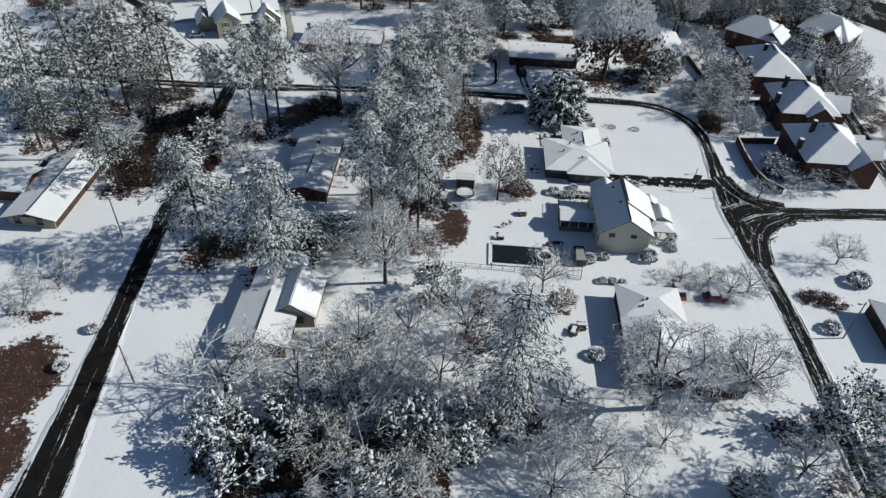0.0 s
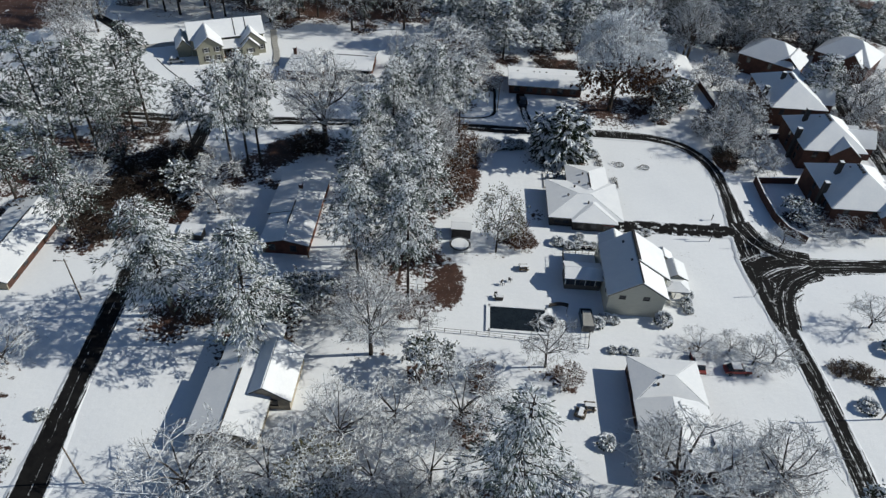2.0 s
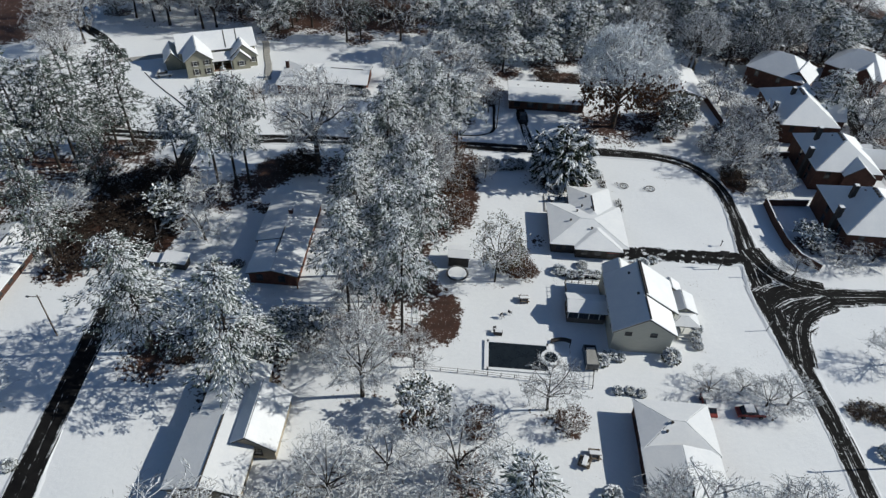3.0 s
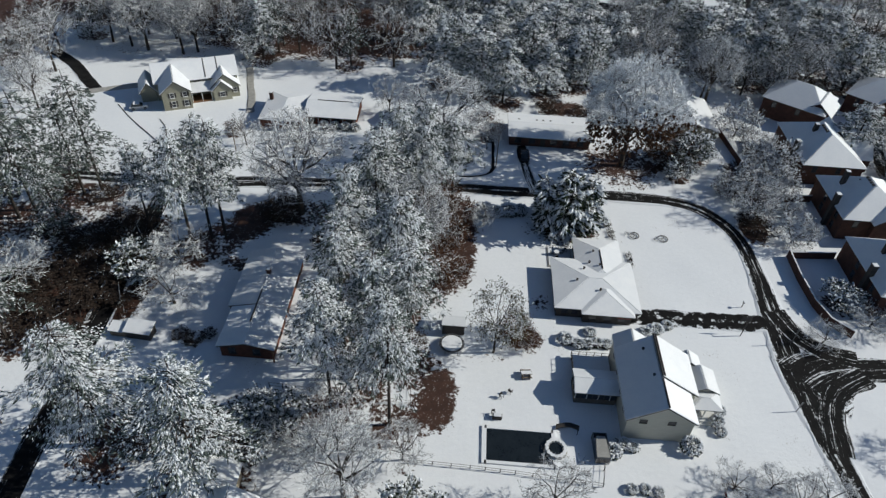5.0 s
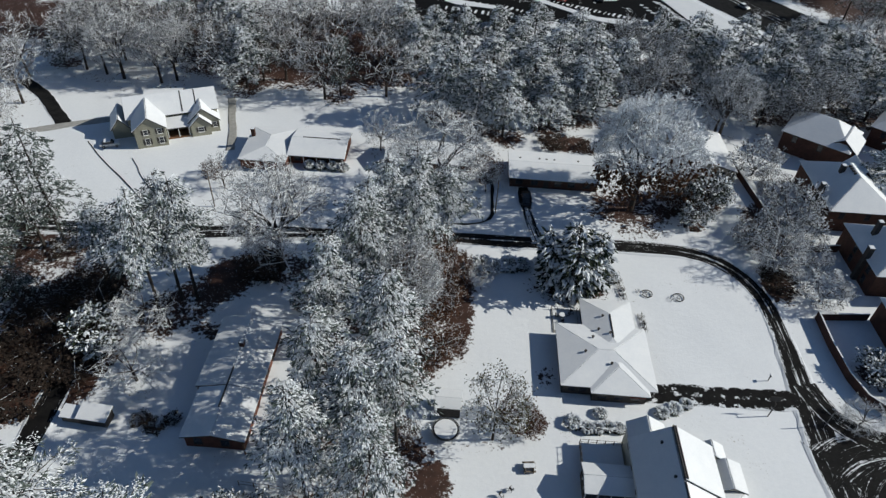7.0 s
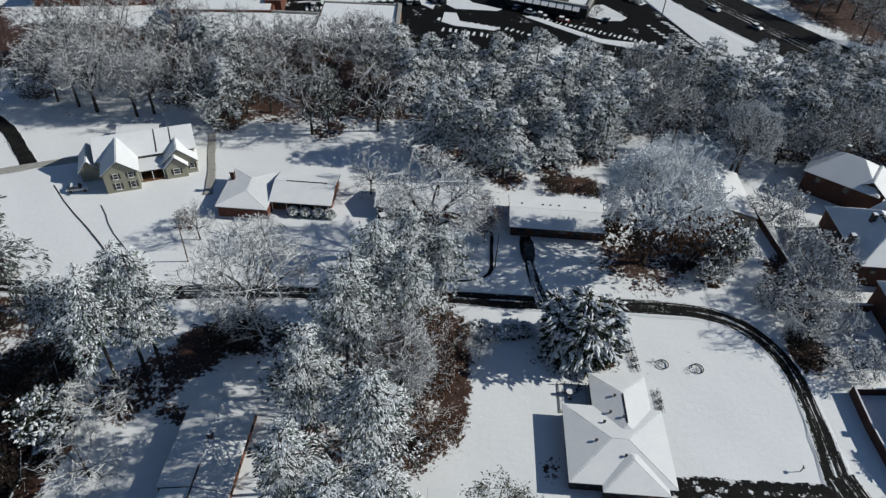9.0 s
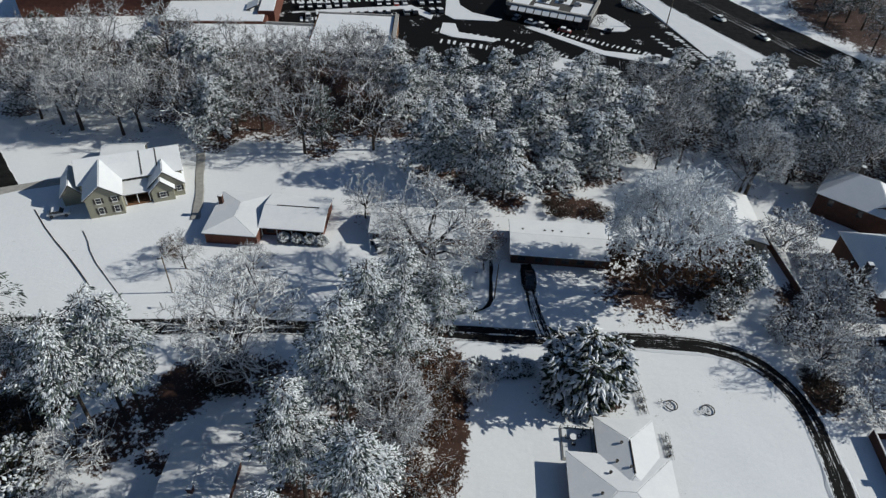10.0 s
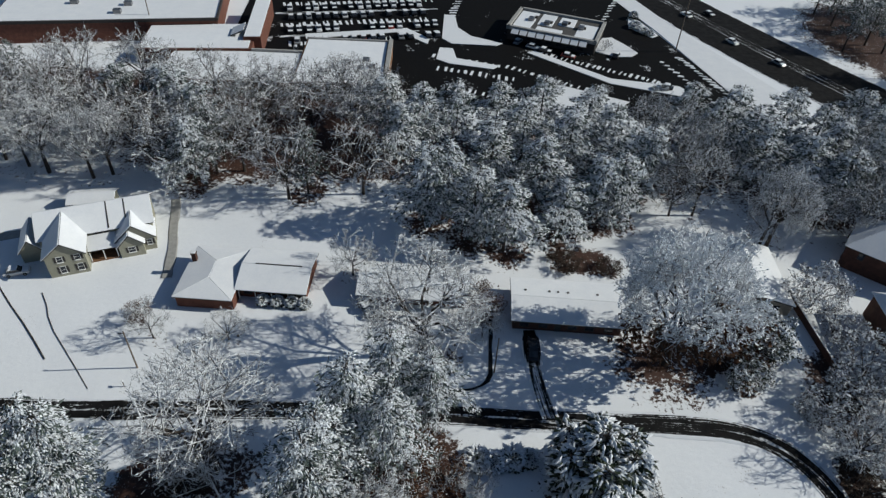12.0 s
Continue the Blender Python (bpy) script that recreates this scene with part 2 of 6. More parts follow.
BARE_SPOTS = [  # x, y, half widths, strength
    (-0.9, 105.8, 3.9, 6.8, 0.98), (-67.0, 60.0, 7.5, 10.0, 1.1), (-64.0, 46.0, 7.0, 9.0, 1.1), (-70.0, 74.0, 6.0, 1.2, 0.9), (-41, 96, 8, 4, 0.55),
    (-28, 100, 7, 5, 0.6), (-14, 60, 10, 9, 0.5), (-24, 51, 10, 6, 1.15), (-10, 50, 10, 6, 1.05), (-1.5, 48.5, 3.6, 4.6, 1.15), (-5, 57, 9, 5, 0.7), (0, 85, 4, 3, 0.45), (18.5, 86, 4, 3, 0.55),
    (50, 71, 3.5, 1.5, 0.6), (54, 62, 7, 5, 0.5), (13, 120, 4.5, 3, 0.85), (-5, 110, 4, 3, 0.6), (-67, 122, 11, 11, 1.05), (-57, 124, 4, 10, 1.0), (-72, 140, 13, 13, 0.55), (-60, 141, 6, 7, 0.45), (-84, 156, 9, 10, 0.5), (-92, 132, 8, 9, 0.7), (17, 129, 2.2, 3, 0.6),
]
BARE_SPOTS_NORTH = [
    (-41, 145.5, 5, 7, 1.0), (-32, 150, 10, 6, 0.6), (-61, 142, 8, 7, 0.5), (1.8, 142, 3.6, 12, 0.9), (-4, 150, 5, 7, 0.6), (36, 176, 5, 4, 0.8), (46, 177, 5, 3, 0.8),
    (49, 182, 6, 4, 0.7), (26, 201, 8, 5, 0.8), (0.5, 173, 4, 3, 0.55), (-40, 133, 5, 2, 0.7), (-45, 242, 45, 22, 1.15), (30, 236, 60, 15, 0.65),
    (-110, 252, 50, 17, 1.15), (-134, 216, 12, 20, 1.1), (-150, 240, 20, 40, 1.0), (90, 232, 40, 20, 0.6), (66, 172, 6, 12, 0.75), (63, 155, 4, 6, 0.8), (108, 172, 9, 18, 0.6), (140, 326, 26, 32, 1.15), (138, 262, 20, 12, 0.95), (112, 246, 14, 10, 0.9),
]


def ground():
    xs = np.concatenate([[-3000, -1500, -800, -450, -300, -220, -180], np.arange(-160, 161, 1.5), [180, 220, 300, 450, 800, 1500, 3000]])
    ys = np.concatenate([[-2500, -1200, -600, -250, -100, -40, 0, 15], np.arange(25, 346, 1.5), [360, 390, 450, 600, 900, 1500, 3000, 4000]])
    gx, gy = np.meshgrid(xs, ys)
    z = 0.05 * np.sin(gx * 0.11 + 1.3) * np.sin(gy * 0.09) + 0.025 * np.sin(gx * 0.43 + gy * 0.31) - 0.1
    n, k = len(xs), len(ys)
    verts = np.stack([gx.ravel(), gy.ravel(), z.ravel()], 1)
    i = (np.arange(k - 1)[:, None] * n + np.arange(n - 1)[None, :]).ravel()
    faces = np.stack([i, i + 1, i + 1 + n, i + n], 1)
    me = mesh_from("ground", verts.tolist(), faces.tolist(), GROUND)
    field = me.attributes.new("bare", "FLOAT", "POINT")
    field.data.foreach_set("value", bare_field(gx, gy).ravel().astype(np.float32))
    me.polygons.foreach_set("use_smooth", [True] * len(me.polygons))
    return tagged(new("ground", me), "snow-covered lawns and gardens with patches of brown leaf litter", "ground", kind="structure")


def strip(name, line, width, material, label, z=0.03, category="road", snowy=0.0, edge=0.5, kind="structure", step=1.5):
    """A road along a line of points, smoothed, with UVs in metres and more snow near its edges."""
    pts = [Vector((*p[:2], 0)) for p in line]
    wide = [p[2] if len(p) > 2 else width for p in line]
    path, ws = [], []
    for i in range(len(pts) - 1):
        p0, p1, p2, p3 = pts[max(i - 1, 0)], pts[i], pts[i + 1], pts[min(i + 2, len(pts) - 1)]
        count = max(2, int((p2 - p1).length / step))
        for s in range(count):
            u = s / count
            path.append(0.5 * ((2 * p1) + (p2 - p0) * u + (2 * p0 - 5 * p1 + 4 * p2 - p3) * u * u + (3 * p1 - p0 - 3 * p2 + p3) * u ** 3))
            ws.append(wide[i] * (1 - u) + wide[i + 1] * u)
    path.append(pts[-1])
    ws.append(wide[-1])
    across = [-0.5, -0.42, -0.3, -0.16, 0, 0.16, 0.3, 0.42, 0.5]
    extra = [edge, edge * 0.3, -0.04, -0.09, 0.03, -0.09, -0.04, edge * 0.3, edge]
    verts, faces, uv, sn, run = [], [], [], [], 0.0
    rnd = random.Random(len(line) + int(line[0][0]))
    for i, p in enumerate(path):
        d = (path[min(i + 1, len(path) - 1)] - path[max(i - 1, 0)]).normalized()
        side = Vector((d.y, -d.x, 0))
        run += (p - path[i - 1]).length if i else 0
        for a, e in zip(across, extra):
            w = a * ws[i] + (rnd.uniform(-0.18, 0.18) if abs(a) == 0.5 else 0)
            q = p + side * w
            verts.append((q.x, q.y, z - (0.12 if abs(a) == 0.5 else 0)))
            uv.append((w, run))
            sn.append(e + snowy)
    m = len(across)
    for i in range(len(path) - 1):
        for k in range(m - 1):
            faces.append((i * m + k, i * m + k + 1, (i + 1) * m + k + 1, (i + 1) * m + k))
    me = mesh_from(name, verts, faces, material)
    layer = me.uv_layers.new(name="UVMap")
    for loop in me.loops:
        layer.data[loop.index].uv = uv[loop.vertex_index]
    me.attributes.new("snowy", "FLOAT", "POINT").data.foreach_set("value", sn)
    return tagged(new(name, me), label, category, kind=kind)


strip("road", [(66.0, -220), (62.6, 0), (62.0, 40), (61.6, 60), (61.6, 75), (61.2, 90, 4.2), (59.8, 104, 5.0), (59.2, 116, 6.6), (59.3, 126, 5.6), (59.7, 142, 4.0), (58.9, 152, 4.0), (54.5, 159.5), (47, 163), (36, 163.4), (20, 162.6), (0, 162.2), (-20, 161.2), (-40, 159.6), (-62, 157.6), (-90, 157), (-160, 160)], 4.6, ROAD, "wet asphalt lane with wheel tracks through the snow", snowy=0.0)
strip("side_road", [(60.5, 114, 15), (63.5, 116.2, 13), (67, 117.4, 8.5), (72, 118.4, 5.2), (82, 119.4, 4.4), (96, 121, 4.4), (160, 128, 4.4)], 4.6, ROAD, "wet side road with snow between its wheel tracks", z=0.036, edge=0.12)
strip("west_road", [(-44.0, -220, 8.0), (-51.0, 5, 9.0), (-53.0, 40, 8.6), (-54.0, 53, 6.6), (-55.2, 65, 5.4), (-56.4, 75), (-57.5, 88), (-58.3, 98), (-59, 110), (-60, 125), (-61, 140), (-62, 157)], 4.6, ROAD, "dark wet lane with thin strips of snow", snowy=-0.05, z=0.036)
strip("driveway", [(57.5, 127.6), (48, 127.3), (41, 127.2), (32.5, 126.8)], 4.2, PATCHY_ROAD, "partly melted asphalt driveway", snowy=0.0, z=0.04, edge=0.1)
strip("driveway", [(17.6, 163.0), (16.3, 168), (15.6, 172), (15.4, 174.6)], 3.2, ROAD, "snowy driveway with two dark wheel tracks", snowy=0.09, z=0.04, edge=0.5)
strip("driveway", [(15.3, 174.0, 2.6), (15.2, 176.0, 3.6), (15.0, 179.5, 3.6), (14.8, 181.4, 2.4)], 3.0, ROAD, "half-swept wet apron round the parked truck", snowy=-0.03, z=0.048, edge=0.4)
# flat dark strip standing in for a fence with its shadow, no real path
strip("driveway", [(7.9, 183.5), (7.9, 176.0), (7.9, 171.0), (6.6, 168.4, 0.4), (3.0, 167.0, 0.5), (-3.3, 166.8, 0.3)], 0.7, CLEAR_ROAD, "flat dark strip for a fence and its shadow, bending beside the garden", snowy=-0.2, z=0.04, edge=0.2)
strip("driveway", [(-53.2, 188.0), (-55.0, 196), (-57.6, 204), (-60, 212)], 1.9, CONCRETE, "straight cleared driveway beside the cream house", snowy=-0.1, z=0.04)
strip("driveway", [(-116, 214), (-107.5, 207.5), (-101.0, 200.5), (-95.2, 194.0)], 3.4, CLEAR_ROAD, "wet dark driveway through the garden", snowy=-0.2, z=0.04)
strip("driveway", [(-103.0, 189.5), (-95.0, 193.6), (-85.5, 197.8), (-82.0, 199.0)], 2.6, CONCRETE, "grey concrete drive to the garage", z=0.044)
strip("court_road", [(100, 126), (101, 145), (102, 165), (103, 185), (108, 200), (118, 205)], 5.5, ROAD, "snowy court behind the townhouses with wheel tracks", snowy=0.03, z=0.036)
strip("side_road", [(60.0, 131), (61.8, 125.5), (65.5, 121.8), (71, 120.2)], 4.6, ROAD, "curved snowy junction with wheel tracks", z=0.046, edge=0.1)
strip("side_road", [(60.6, 101), (62.2, 108.5), (65.4, 113.6), (71, 117.0)], 4.6, ROAD, "curved snowy junction with wheel tracks", z=0.046, edge=0.1)


# a low bark-coloured tube that draws a dark line on the snow
def ground_line(line, r, label):
    vs, fs = [], []
    tube(vs, fs, [Vector((x, y, -0.02)) for x, y in line], [r] * len(line), 6)
    tagged(new("track", mesh_from("track", vs, fs, BARK)), label, "track", kind="structure")


ground_line([(-86.4, 187.4), (-81.6, 182.2), (-77.6, 178.4), (-73.4, 174.7), (-69.0, 170.5), (-65.7, 167.2)], 0.12, "dark edge of a snowy drive")
ground_line([(-73.7, 181.9), (-71.4, 179.0), (-69.8, 176.4), (-67.2, 173.2), (-64.2, 170.2), (-60.4, 166.4), (-56.1, 162.0)], 0.08, "thin dark line curving across the snow of the garden")
strip("median", [(157, 222), (123.5, 266), (105.8, 292.5), (89.5, 317.5), (73.5, 344.5), (45, 392), (-14, 485)], 5.0, ROAD, "slushy grey median between the highway lanes", z=0.055, snowy=0.0, edge=0.12)


# ---- plants ----
def jitter(rnd, s):
    return Vector((rnd.uniform(-s, s), rnd.uniform(-s, s), rnd.uniform(-s, s)))


def snow_lump(verts, faces, p, size, rnd, flat=0.5, along=None):
    """A small flattened clod of snow with a pointed, uneven outline."""
    base, n = len(verts), 4
    along = along or Vector((1, 0, 0))
    a = Vector((along.x, along.y, along.z * 0.6)).normalized()
    b = a.cross(Vector((0, 0, 1)))
    b = b.normalized() if b.length > 1e-3 else Vector((0, 1, 0))
    w0 = rnd.uniform(0, 6)
    for k in range(n):
        w = w0 + 2 * math.pi * k / n
        r = size * rnd.uniform(0.6, 1.25)
        verts.append(p + a * math.cos(w) * r * 1.35 + b * math.sin(w) * r * 0.75 + Vector((0, 0, rnd.uniform(-0.3, 0.1) * size)))
    verts.append(p + Vector((0, 0, size * flat)))
    for k in range(n):
        faces.append((base + k, base + (k + 1) % n, base + n))


def tuft(verts, faces, p, out, size, count, rnd, width=0.16, spread=0.9):
    """A spray of needle blades that fans out round a direction."""
    for _ in range(count):
        d = (out + jitter(rnd, spread)).normalized() * size * rnd.uniform(0.6, 1.2)
        s = d.cross(jitter(rnd, 1)).normalized() * size * width
        q = p + jitter(rnd, size * 0.25)
        i = len(verts)
        verts.extend((q, q + d * 0.65 + s, q + d, q + d * 0.65 - s))
        faces.append((i, i + 1, i + 2, i + 3))


def finger(verts, faces, p, d, length, width, rnd):
    """A ridge of snow along a drooping spray, pointed at both ends."""
    side = d.cross(Vector((0, 0, 1)))
    side = side.normalized() * width if side.length > 1e-3 else Vector((width, 0, 0))
    m = p + d * length * rnd.uniform(0.35, 0.6)
    i = len(verts)
    verts.extend((p, m - side * rnd.uniform(0.7, 1.2), p + d * length, m + side * rnd.uniform(0.7, 1.2), m + Vector((0, 0, width * 0.9))))
    faces.extend(((i, i + 1, i + 4), (i + 1, i + 2, i + 4), (i + 2, i + 3, i + 4), (i + 3, i, i + 4)))


def flake(verts, faces, p, d, length, width, rnd):
    """A small folded ridge of snow on a spray of needles."""
    side = d.cross(Vector((0, 0, 1)))
    side = side.normalized() * width if side.length > 1e-3 else Vector((width, 0, 0))
    m = p + d * length * 0.5
    drop = Vector((0, 0, width * 0.6))
    i = len(verts)
    verts.extend((p, m - side - drop, p + d * length, m + side - drop))
    faces.extend(((i, i + 1, i + 2), (i, i + 2, i + 3)))


def tree_base(name, label, category, group):
    ob = thing(name, pose(0, 0, -500), label, category, group)
    return ob


def pine_tree(seed, low=0.42, branches=50, spread=1.0, snowiness=1.0, fine=0.6, label="tall pine with dark green needles under clumps of snow"):
    """A tall pine, 20 m high and about 6.5 m in crown radius, its boughs loaded with snow."""
    rnd = random.Random(seed)
    H, R = 20.0, 6.5
    tv, tf, nv, nf, sv, sf = [], [], [], [], [], []
    bend = Vector((rnd.uniform(-0.8, 0.8), rnd.uniform(-0.8, 0.8), 0))
    axis = lambda u: bend * (u * u) + Vector((0, 0, u * H))
    tube(tv, tf, [axis(i / 9) - Vector((0, 0, 0.3 if i == 0 else 0)) for i in range(10)], [0.30 * (1 - 0.85 * i / 9) for i in range(10)], 7)
    for b in range(branches):
        f = (b + rnd.random()) / branches
        u = low + (0.97 - low) * f
        prof = (0.66 + 0.34 * math.sin(math.pi * min(1.0, f * 1.5))) * (1 - max(0, f - 0.4) ** 2.4 * 1.9)
        ln = R * spread * max(0.16, prof) * rnd.uniform(0.5, 1.15)
        w = b * 2.4 + rnd.uniform(-0.5, 0.5)
        if math.sin(w * 2 + f * 9 + seed) > 0.72 and f < 0.85:
            ln *= 0.45  # hollows between the boughs
        d = Vector((math.cos(w), math.sin(w), 0))
        perp = Vector((-d.y, d.x, 0))
        start = axis(u)
        rise, droop = rnd.uniform(0.1, 0.45), rnd.uniform(0.35, 0.75)
        at = lambda s: start + d * ln * s + Vector((0, 0, ln * (rise * s - droop * s * s)))
        tube(tv, tf, [at(s) for s in (0, 0.4, 0.75, 1)], [0.08, 0.055, 0.035, 0.015], 3)
        load = rnd.choice((0.5, 0.9, 1.15, 1.5)) * snowiness
        n = max(4, int(ln * 1.75))
        for c in range(n):  # side sprays, alternately to the left and the right, hanging at their tips
            s = 0.24 + 0.8 * (c + rnd.random()) / n
            sgn = 1 if c % 2 else -1
            off = rnd.uniform(0.02, 0.34) * ln * (1.15 - 0.75 * s)
            p = at(min(s, 1.03)) + perp * sgn * off + Vector((0, 0, -0.3 * off + rnd.uniform(-0.18, 0.15)))
            e = (d * rnd.uniform(0.6, 1.0) + perp * sgn * rnd.uniform(0.1, 0.9) + Vector((0, 0, rnd.uniform(-0.85, -0.05)))).normalized()
            tuft(nv, nf, p - Vector((0, 0, 0.14)), e, rnd.uniform(0.7, 1.05), 7, rnd, 0.16 * fine, 0.65)
            for k in range(int(7 / fine * load * rnd.uniform(0.5, 1.3) + 0.5)):  # snow lies along the sprays
                g = (e + jitter(rnd, 0.5)).normalized()
                flake(sv, sf, p + jitter(rnd, 0.55) - g * 0.2 + Vector((0, 0, 0.14)), g, rnd.uniform(0.3, 0.8) * fine, rnd.uniform(0.06, 0.16) * fine, rnd)
            if rnd.random() < load * 0.6:  # and heaps up on some
                finger(sv, sf, p + jitter(rnd, 0.2) + Vector((0, 0, 0.16)), (e + jitter(rnd, 0.2)).normalized(), rnd.uniform(0.35, 1.0) * (0.4 + 0.6 * fine), rnd.uniform(0.12, 0.25) * (0.4 + 0.6 * fine), rnd)
    t = tree_base("pine_tree", label, "tree", "snow-laden pines")
    crown_parts(t, tv, tf, nv, nf, NEEDLE, sv, sf)
    return t, H, R


def crown_parts(t, tv, tf, cv, cf, leaf, sv, sf, snow=None):
    part_mesh("trunk", mesh_from("trunk", tv, tf, BARK), t)
    tagged(part_mesh("crown", mesh_from("crown", cv, cf, leaf), t), kind="stuff")
    tagged(part_mesh("snow", mesh_from("snow", sv, sf, snow or TREE_SNOW), t), kind="stuff")


def branching(rnd, H, R, fork, trunk_r, counts, thin=0.02, keep=0.97, flat=0.0):
    """Limbs that fork to twigs inside a dome: vertices and faces of trunk, twigs and snow, and the twig ends."""
    tv, tf, wv, wf, sv, sf, ends = [], [], [], [], [], [], []
    centre = Vector((0, 0, H * (fork + (1 - fork) * 0.42)))
    half = Vector((R, R, H - centre.z))
    shift = Vector((rnd.uniform(0, 50), rnd.uniform(0, 50), rnd.uniform(0, 50)))

    def inside(p):
        q = Vector(((p.x - centre.x) / half.x, (p.y - centre.y) / half.y, (p.z - centre.z) / (half.z if p.z > centre.z else half.z * 1.15)))
        k = q.length * (1.08 + 0.42 * noise.noise(q.normalized() * 2.6 + shift))
        if k > 1:
            q = q * (rnd.uniform(0.5, 1.0) ** 0.6 / k)
            return centre + Vector((q.x * half.x, q.y * half.y, q.z * half.z * (1 if q.z > 0 else 1.15)))
        return p

    def capped(a, b, r):
        # snow lying along the upper side of a branch
        side = (b - a).cross(Vector((0, 0, 1)))
        if side.length < 1e-3 or rnd.random() > keep:
            return
        side = side.normalized() * (r * 0.95 + 0.008)
        up = Vector((0, 0, r + 0.03))
        i = len(sv)
        sv.extend((a - side, a + up, a + side, b - side * 0.8, b + up, b + side * 0.8))
        sf.extend(((i, i + 3, i + 4, i + 1), (i + 1, i + 4, i + 5, i + 2)))

    def grow(p, end, r, level):
        d = end - p
        mid = p + d * 0.5 + jitter(rnd, d.length * 0.08) + Vector((0, 0, d.length * 0.05))
        if level <= 1:
            tube(tv, tf, [p, mid, end], [r, r * 0.8, r * 0.55], 5)
            capped(p, mid, r * 0.8)
            capped(mid, end, r * 0.7)
        else:
            tube(wv, wf, [p, end], [r, r * 0.45], 3)
            capped(p, end, r * 0.8)
        if level >= len(counts):
            ends.append((end, d.normalized()))
            return
        out = ((end - centre).normalized() + d.normalized() * 0.8 + Vector((0, 0, 0.25 - flat))).normalized()
        reach = d.length * (0.95, 0.85, 0.75, 0.68)[min(level - 1, 3)]
        for k in range(counts[level]):
            s = rnd.uniform(0.4, 1.0) if k else 1.0
            q = p + (end - p) * s
            e = inside(q + (out * 0.6 + jitter(rnd, 0.9)).normalized() * reach * rnd.uniform(0.6, 1.15))
            grow(q, e, max(thin, r * 0.48), level + 1)

    top = Vector((rnd.uniform(-0.3, 0.3), rnd.uniform(-0.3, 0.3), H * fork))
    tube(tv, tf, [Vector((0, 0, -0.3)), top * 0.5, top, top + Vector((0, 0, H * 0.15))], [trunk_r * 1.25, trunk_r, trunk_r * 0.85, trunk_r * 0.4], 7)
    for k in range(counts[0]):
        w = 2.4 * k + rnd.uniform(-0.3, 0.3)
        h = rnd.uniform(-0.45, 0.5) if k else 0.6
        rr = math.sqrt(max(0.05, 1 - h * h)) * rnd.uniform(0.5, 0.68)
        e = centre + Vector((math.cos(w) * rr * half.x, math.sin(w) * rr * half.y, h * half.z * 0.7))
        grow(top * rnd.uniform(0.7, 1.0) + Vector((0, 0, rnd.uniform(0, H * 0.12))), e, trunk_r * 0.5, 1)
    return tv, tf, wv, wf, sv, sf, ends


def bare_tree(seed, counts=(9, 5, 5), name="bare_tree", group="leafless snowy trees", fork=0.2, snow=0.85, H=13.0, R=7.0, thick=0.24, thin=0.026, sprays=5, reach=0.9, frost=(0.032, 0.042, 0.06)):
    """A leafless broadleaf tree: limbs, then sprays of fine twigs with snow among them."""
    rnd = random.Random(seed)
    tv, tf, wv, wf, sv, sf, ends = branching(rnd, H, R, fork, thick, counts, thin, min(0.95, snow + 0.15))
    for e, d in ends:
        for k in range(sprays):
            q = e - d * rnd.uniform(0, 1.3) + jitter(rnd, 0.25)
            tuft(wv, wf, q, d * 0.9 + Vector((0, 0, 0.15)), reach, 1, rnd, 0.026, 0.75)
            if rnd.random() < snow:
                tuft(sv, sf, q + Vector((0, 0, 0.05)), d * 0.9 + Vector((0, 0, 0.1)), reach, 1, rnd, rnd.choice(frost), 0.7)
        if rnd.random() < snow * 0.7:
            snow_lump(sv, sf, e - d * rnd.uniform(0, 0.4), rnd.uniform(0.07, 0.17), rnd, 0.5, d)
    t = tree_base(name, "leafless tree with snow along its grey branches", "tree", group)
    crown_parts(t, tv, tf, wv, wf, TWIG, sv, sf, TWIG_FROST)
    return t, H, R


def leafy_tree(seed, leaf, name, label, group, leaves, snows, size=0.26, keep=0.97, width=0.4, tall=9.0, clods=(0.08, 0.26), fork=0.1):
    """A small tree that keeps its leaves: 9 m high and 5 m in radius."""
    rnd = random.Random(seed)
    H, R = tall, 5.0
    tv, tf, wv, wf, sv, sf, ends = branching(rnd, H, R, fork, 0.16, (8, 5, 6), 0.025, keep)
    lv, lf = [], []
    for e, d in ends:
        for _ in range(leaves):
            tuft(lv, lf, e + jitter(rnd, 0.5) - d * rnd.uniform(0, 0.9), d, size * rnd.uniform(0.8, 1.6), 2, rnd, width)
        for _ in range(int(snows + rnd.random())):
            snow_lump(sv, sf, e + jitter(rnd, 0.5) + Vector((0, 0, 0.15)), rnd.uniform(*clods), rnd, 0.5, d)
    t = tree_base(name, label, "tree", group)
    crown_parts(t, tv + wv, tf + [tuple(i + len(tv) for i in f) for f in wf], lv, lf, leaf, sv, sf)
    return t, H, R


def round_bush(seed):
    """A clipped bush, 1.4 m high and 1 m in radius, under a cap of snow."""
    rnd = random.Random(seed)
    tv, tf, lv, lf, sv, sf = [], [], [], [], [], []
    tube(tv, tf, [Vector((0, 0, -0.1)), Vector((0, 0, 0.8))], [0.06, 0.03], 5)
    for _ in range(320):
        d = jitter(rnd, 1).normalized()
        d.z = abs(d.z)
        p = Vector((d.x * 0.95, d.y * 0.95, 0.15 + d.z * 1.1))
        tuft(lv, lf, p * 0.9, d, 0.22, 2, rnd, 0.4)
        if d.z > 0.3 and rnd.random() < 0.8:
            snow_lump(sv, sf, p * 1.02, rnd.uniform(0.1, 0.24), rnd, 0.5, d)
    t = tree_base("bush", "rounded evergreen bush capped with snow", "bush", "round bushes")
    crown_parts(t, tv, tf, lv, lf, HOLLY, sv, sf)
    return t, 1.4, 1.0


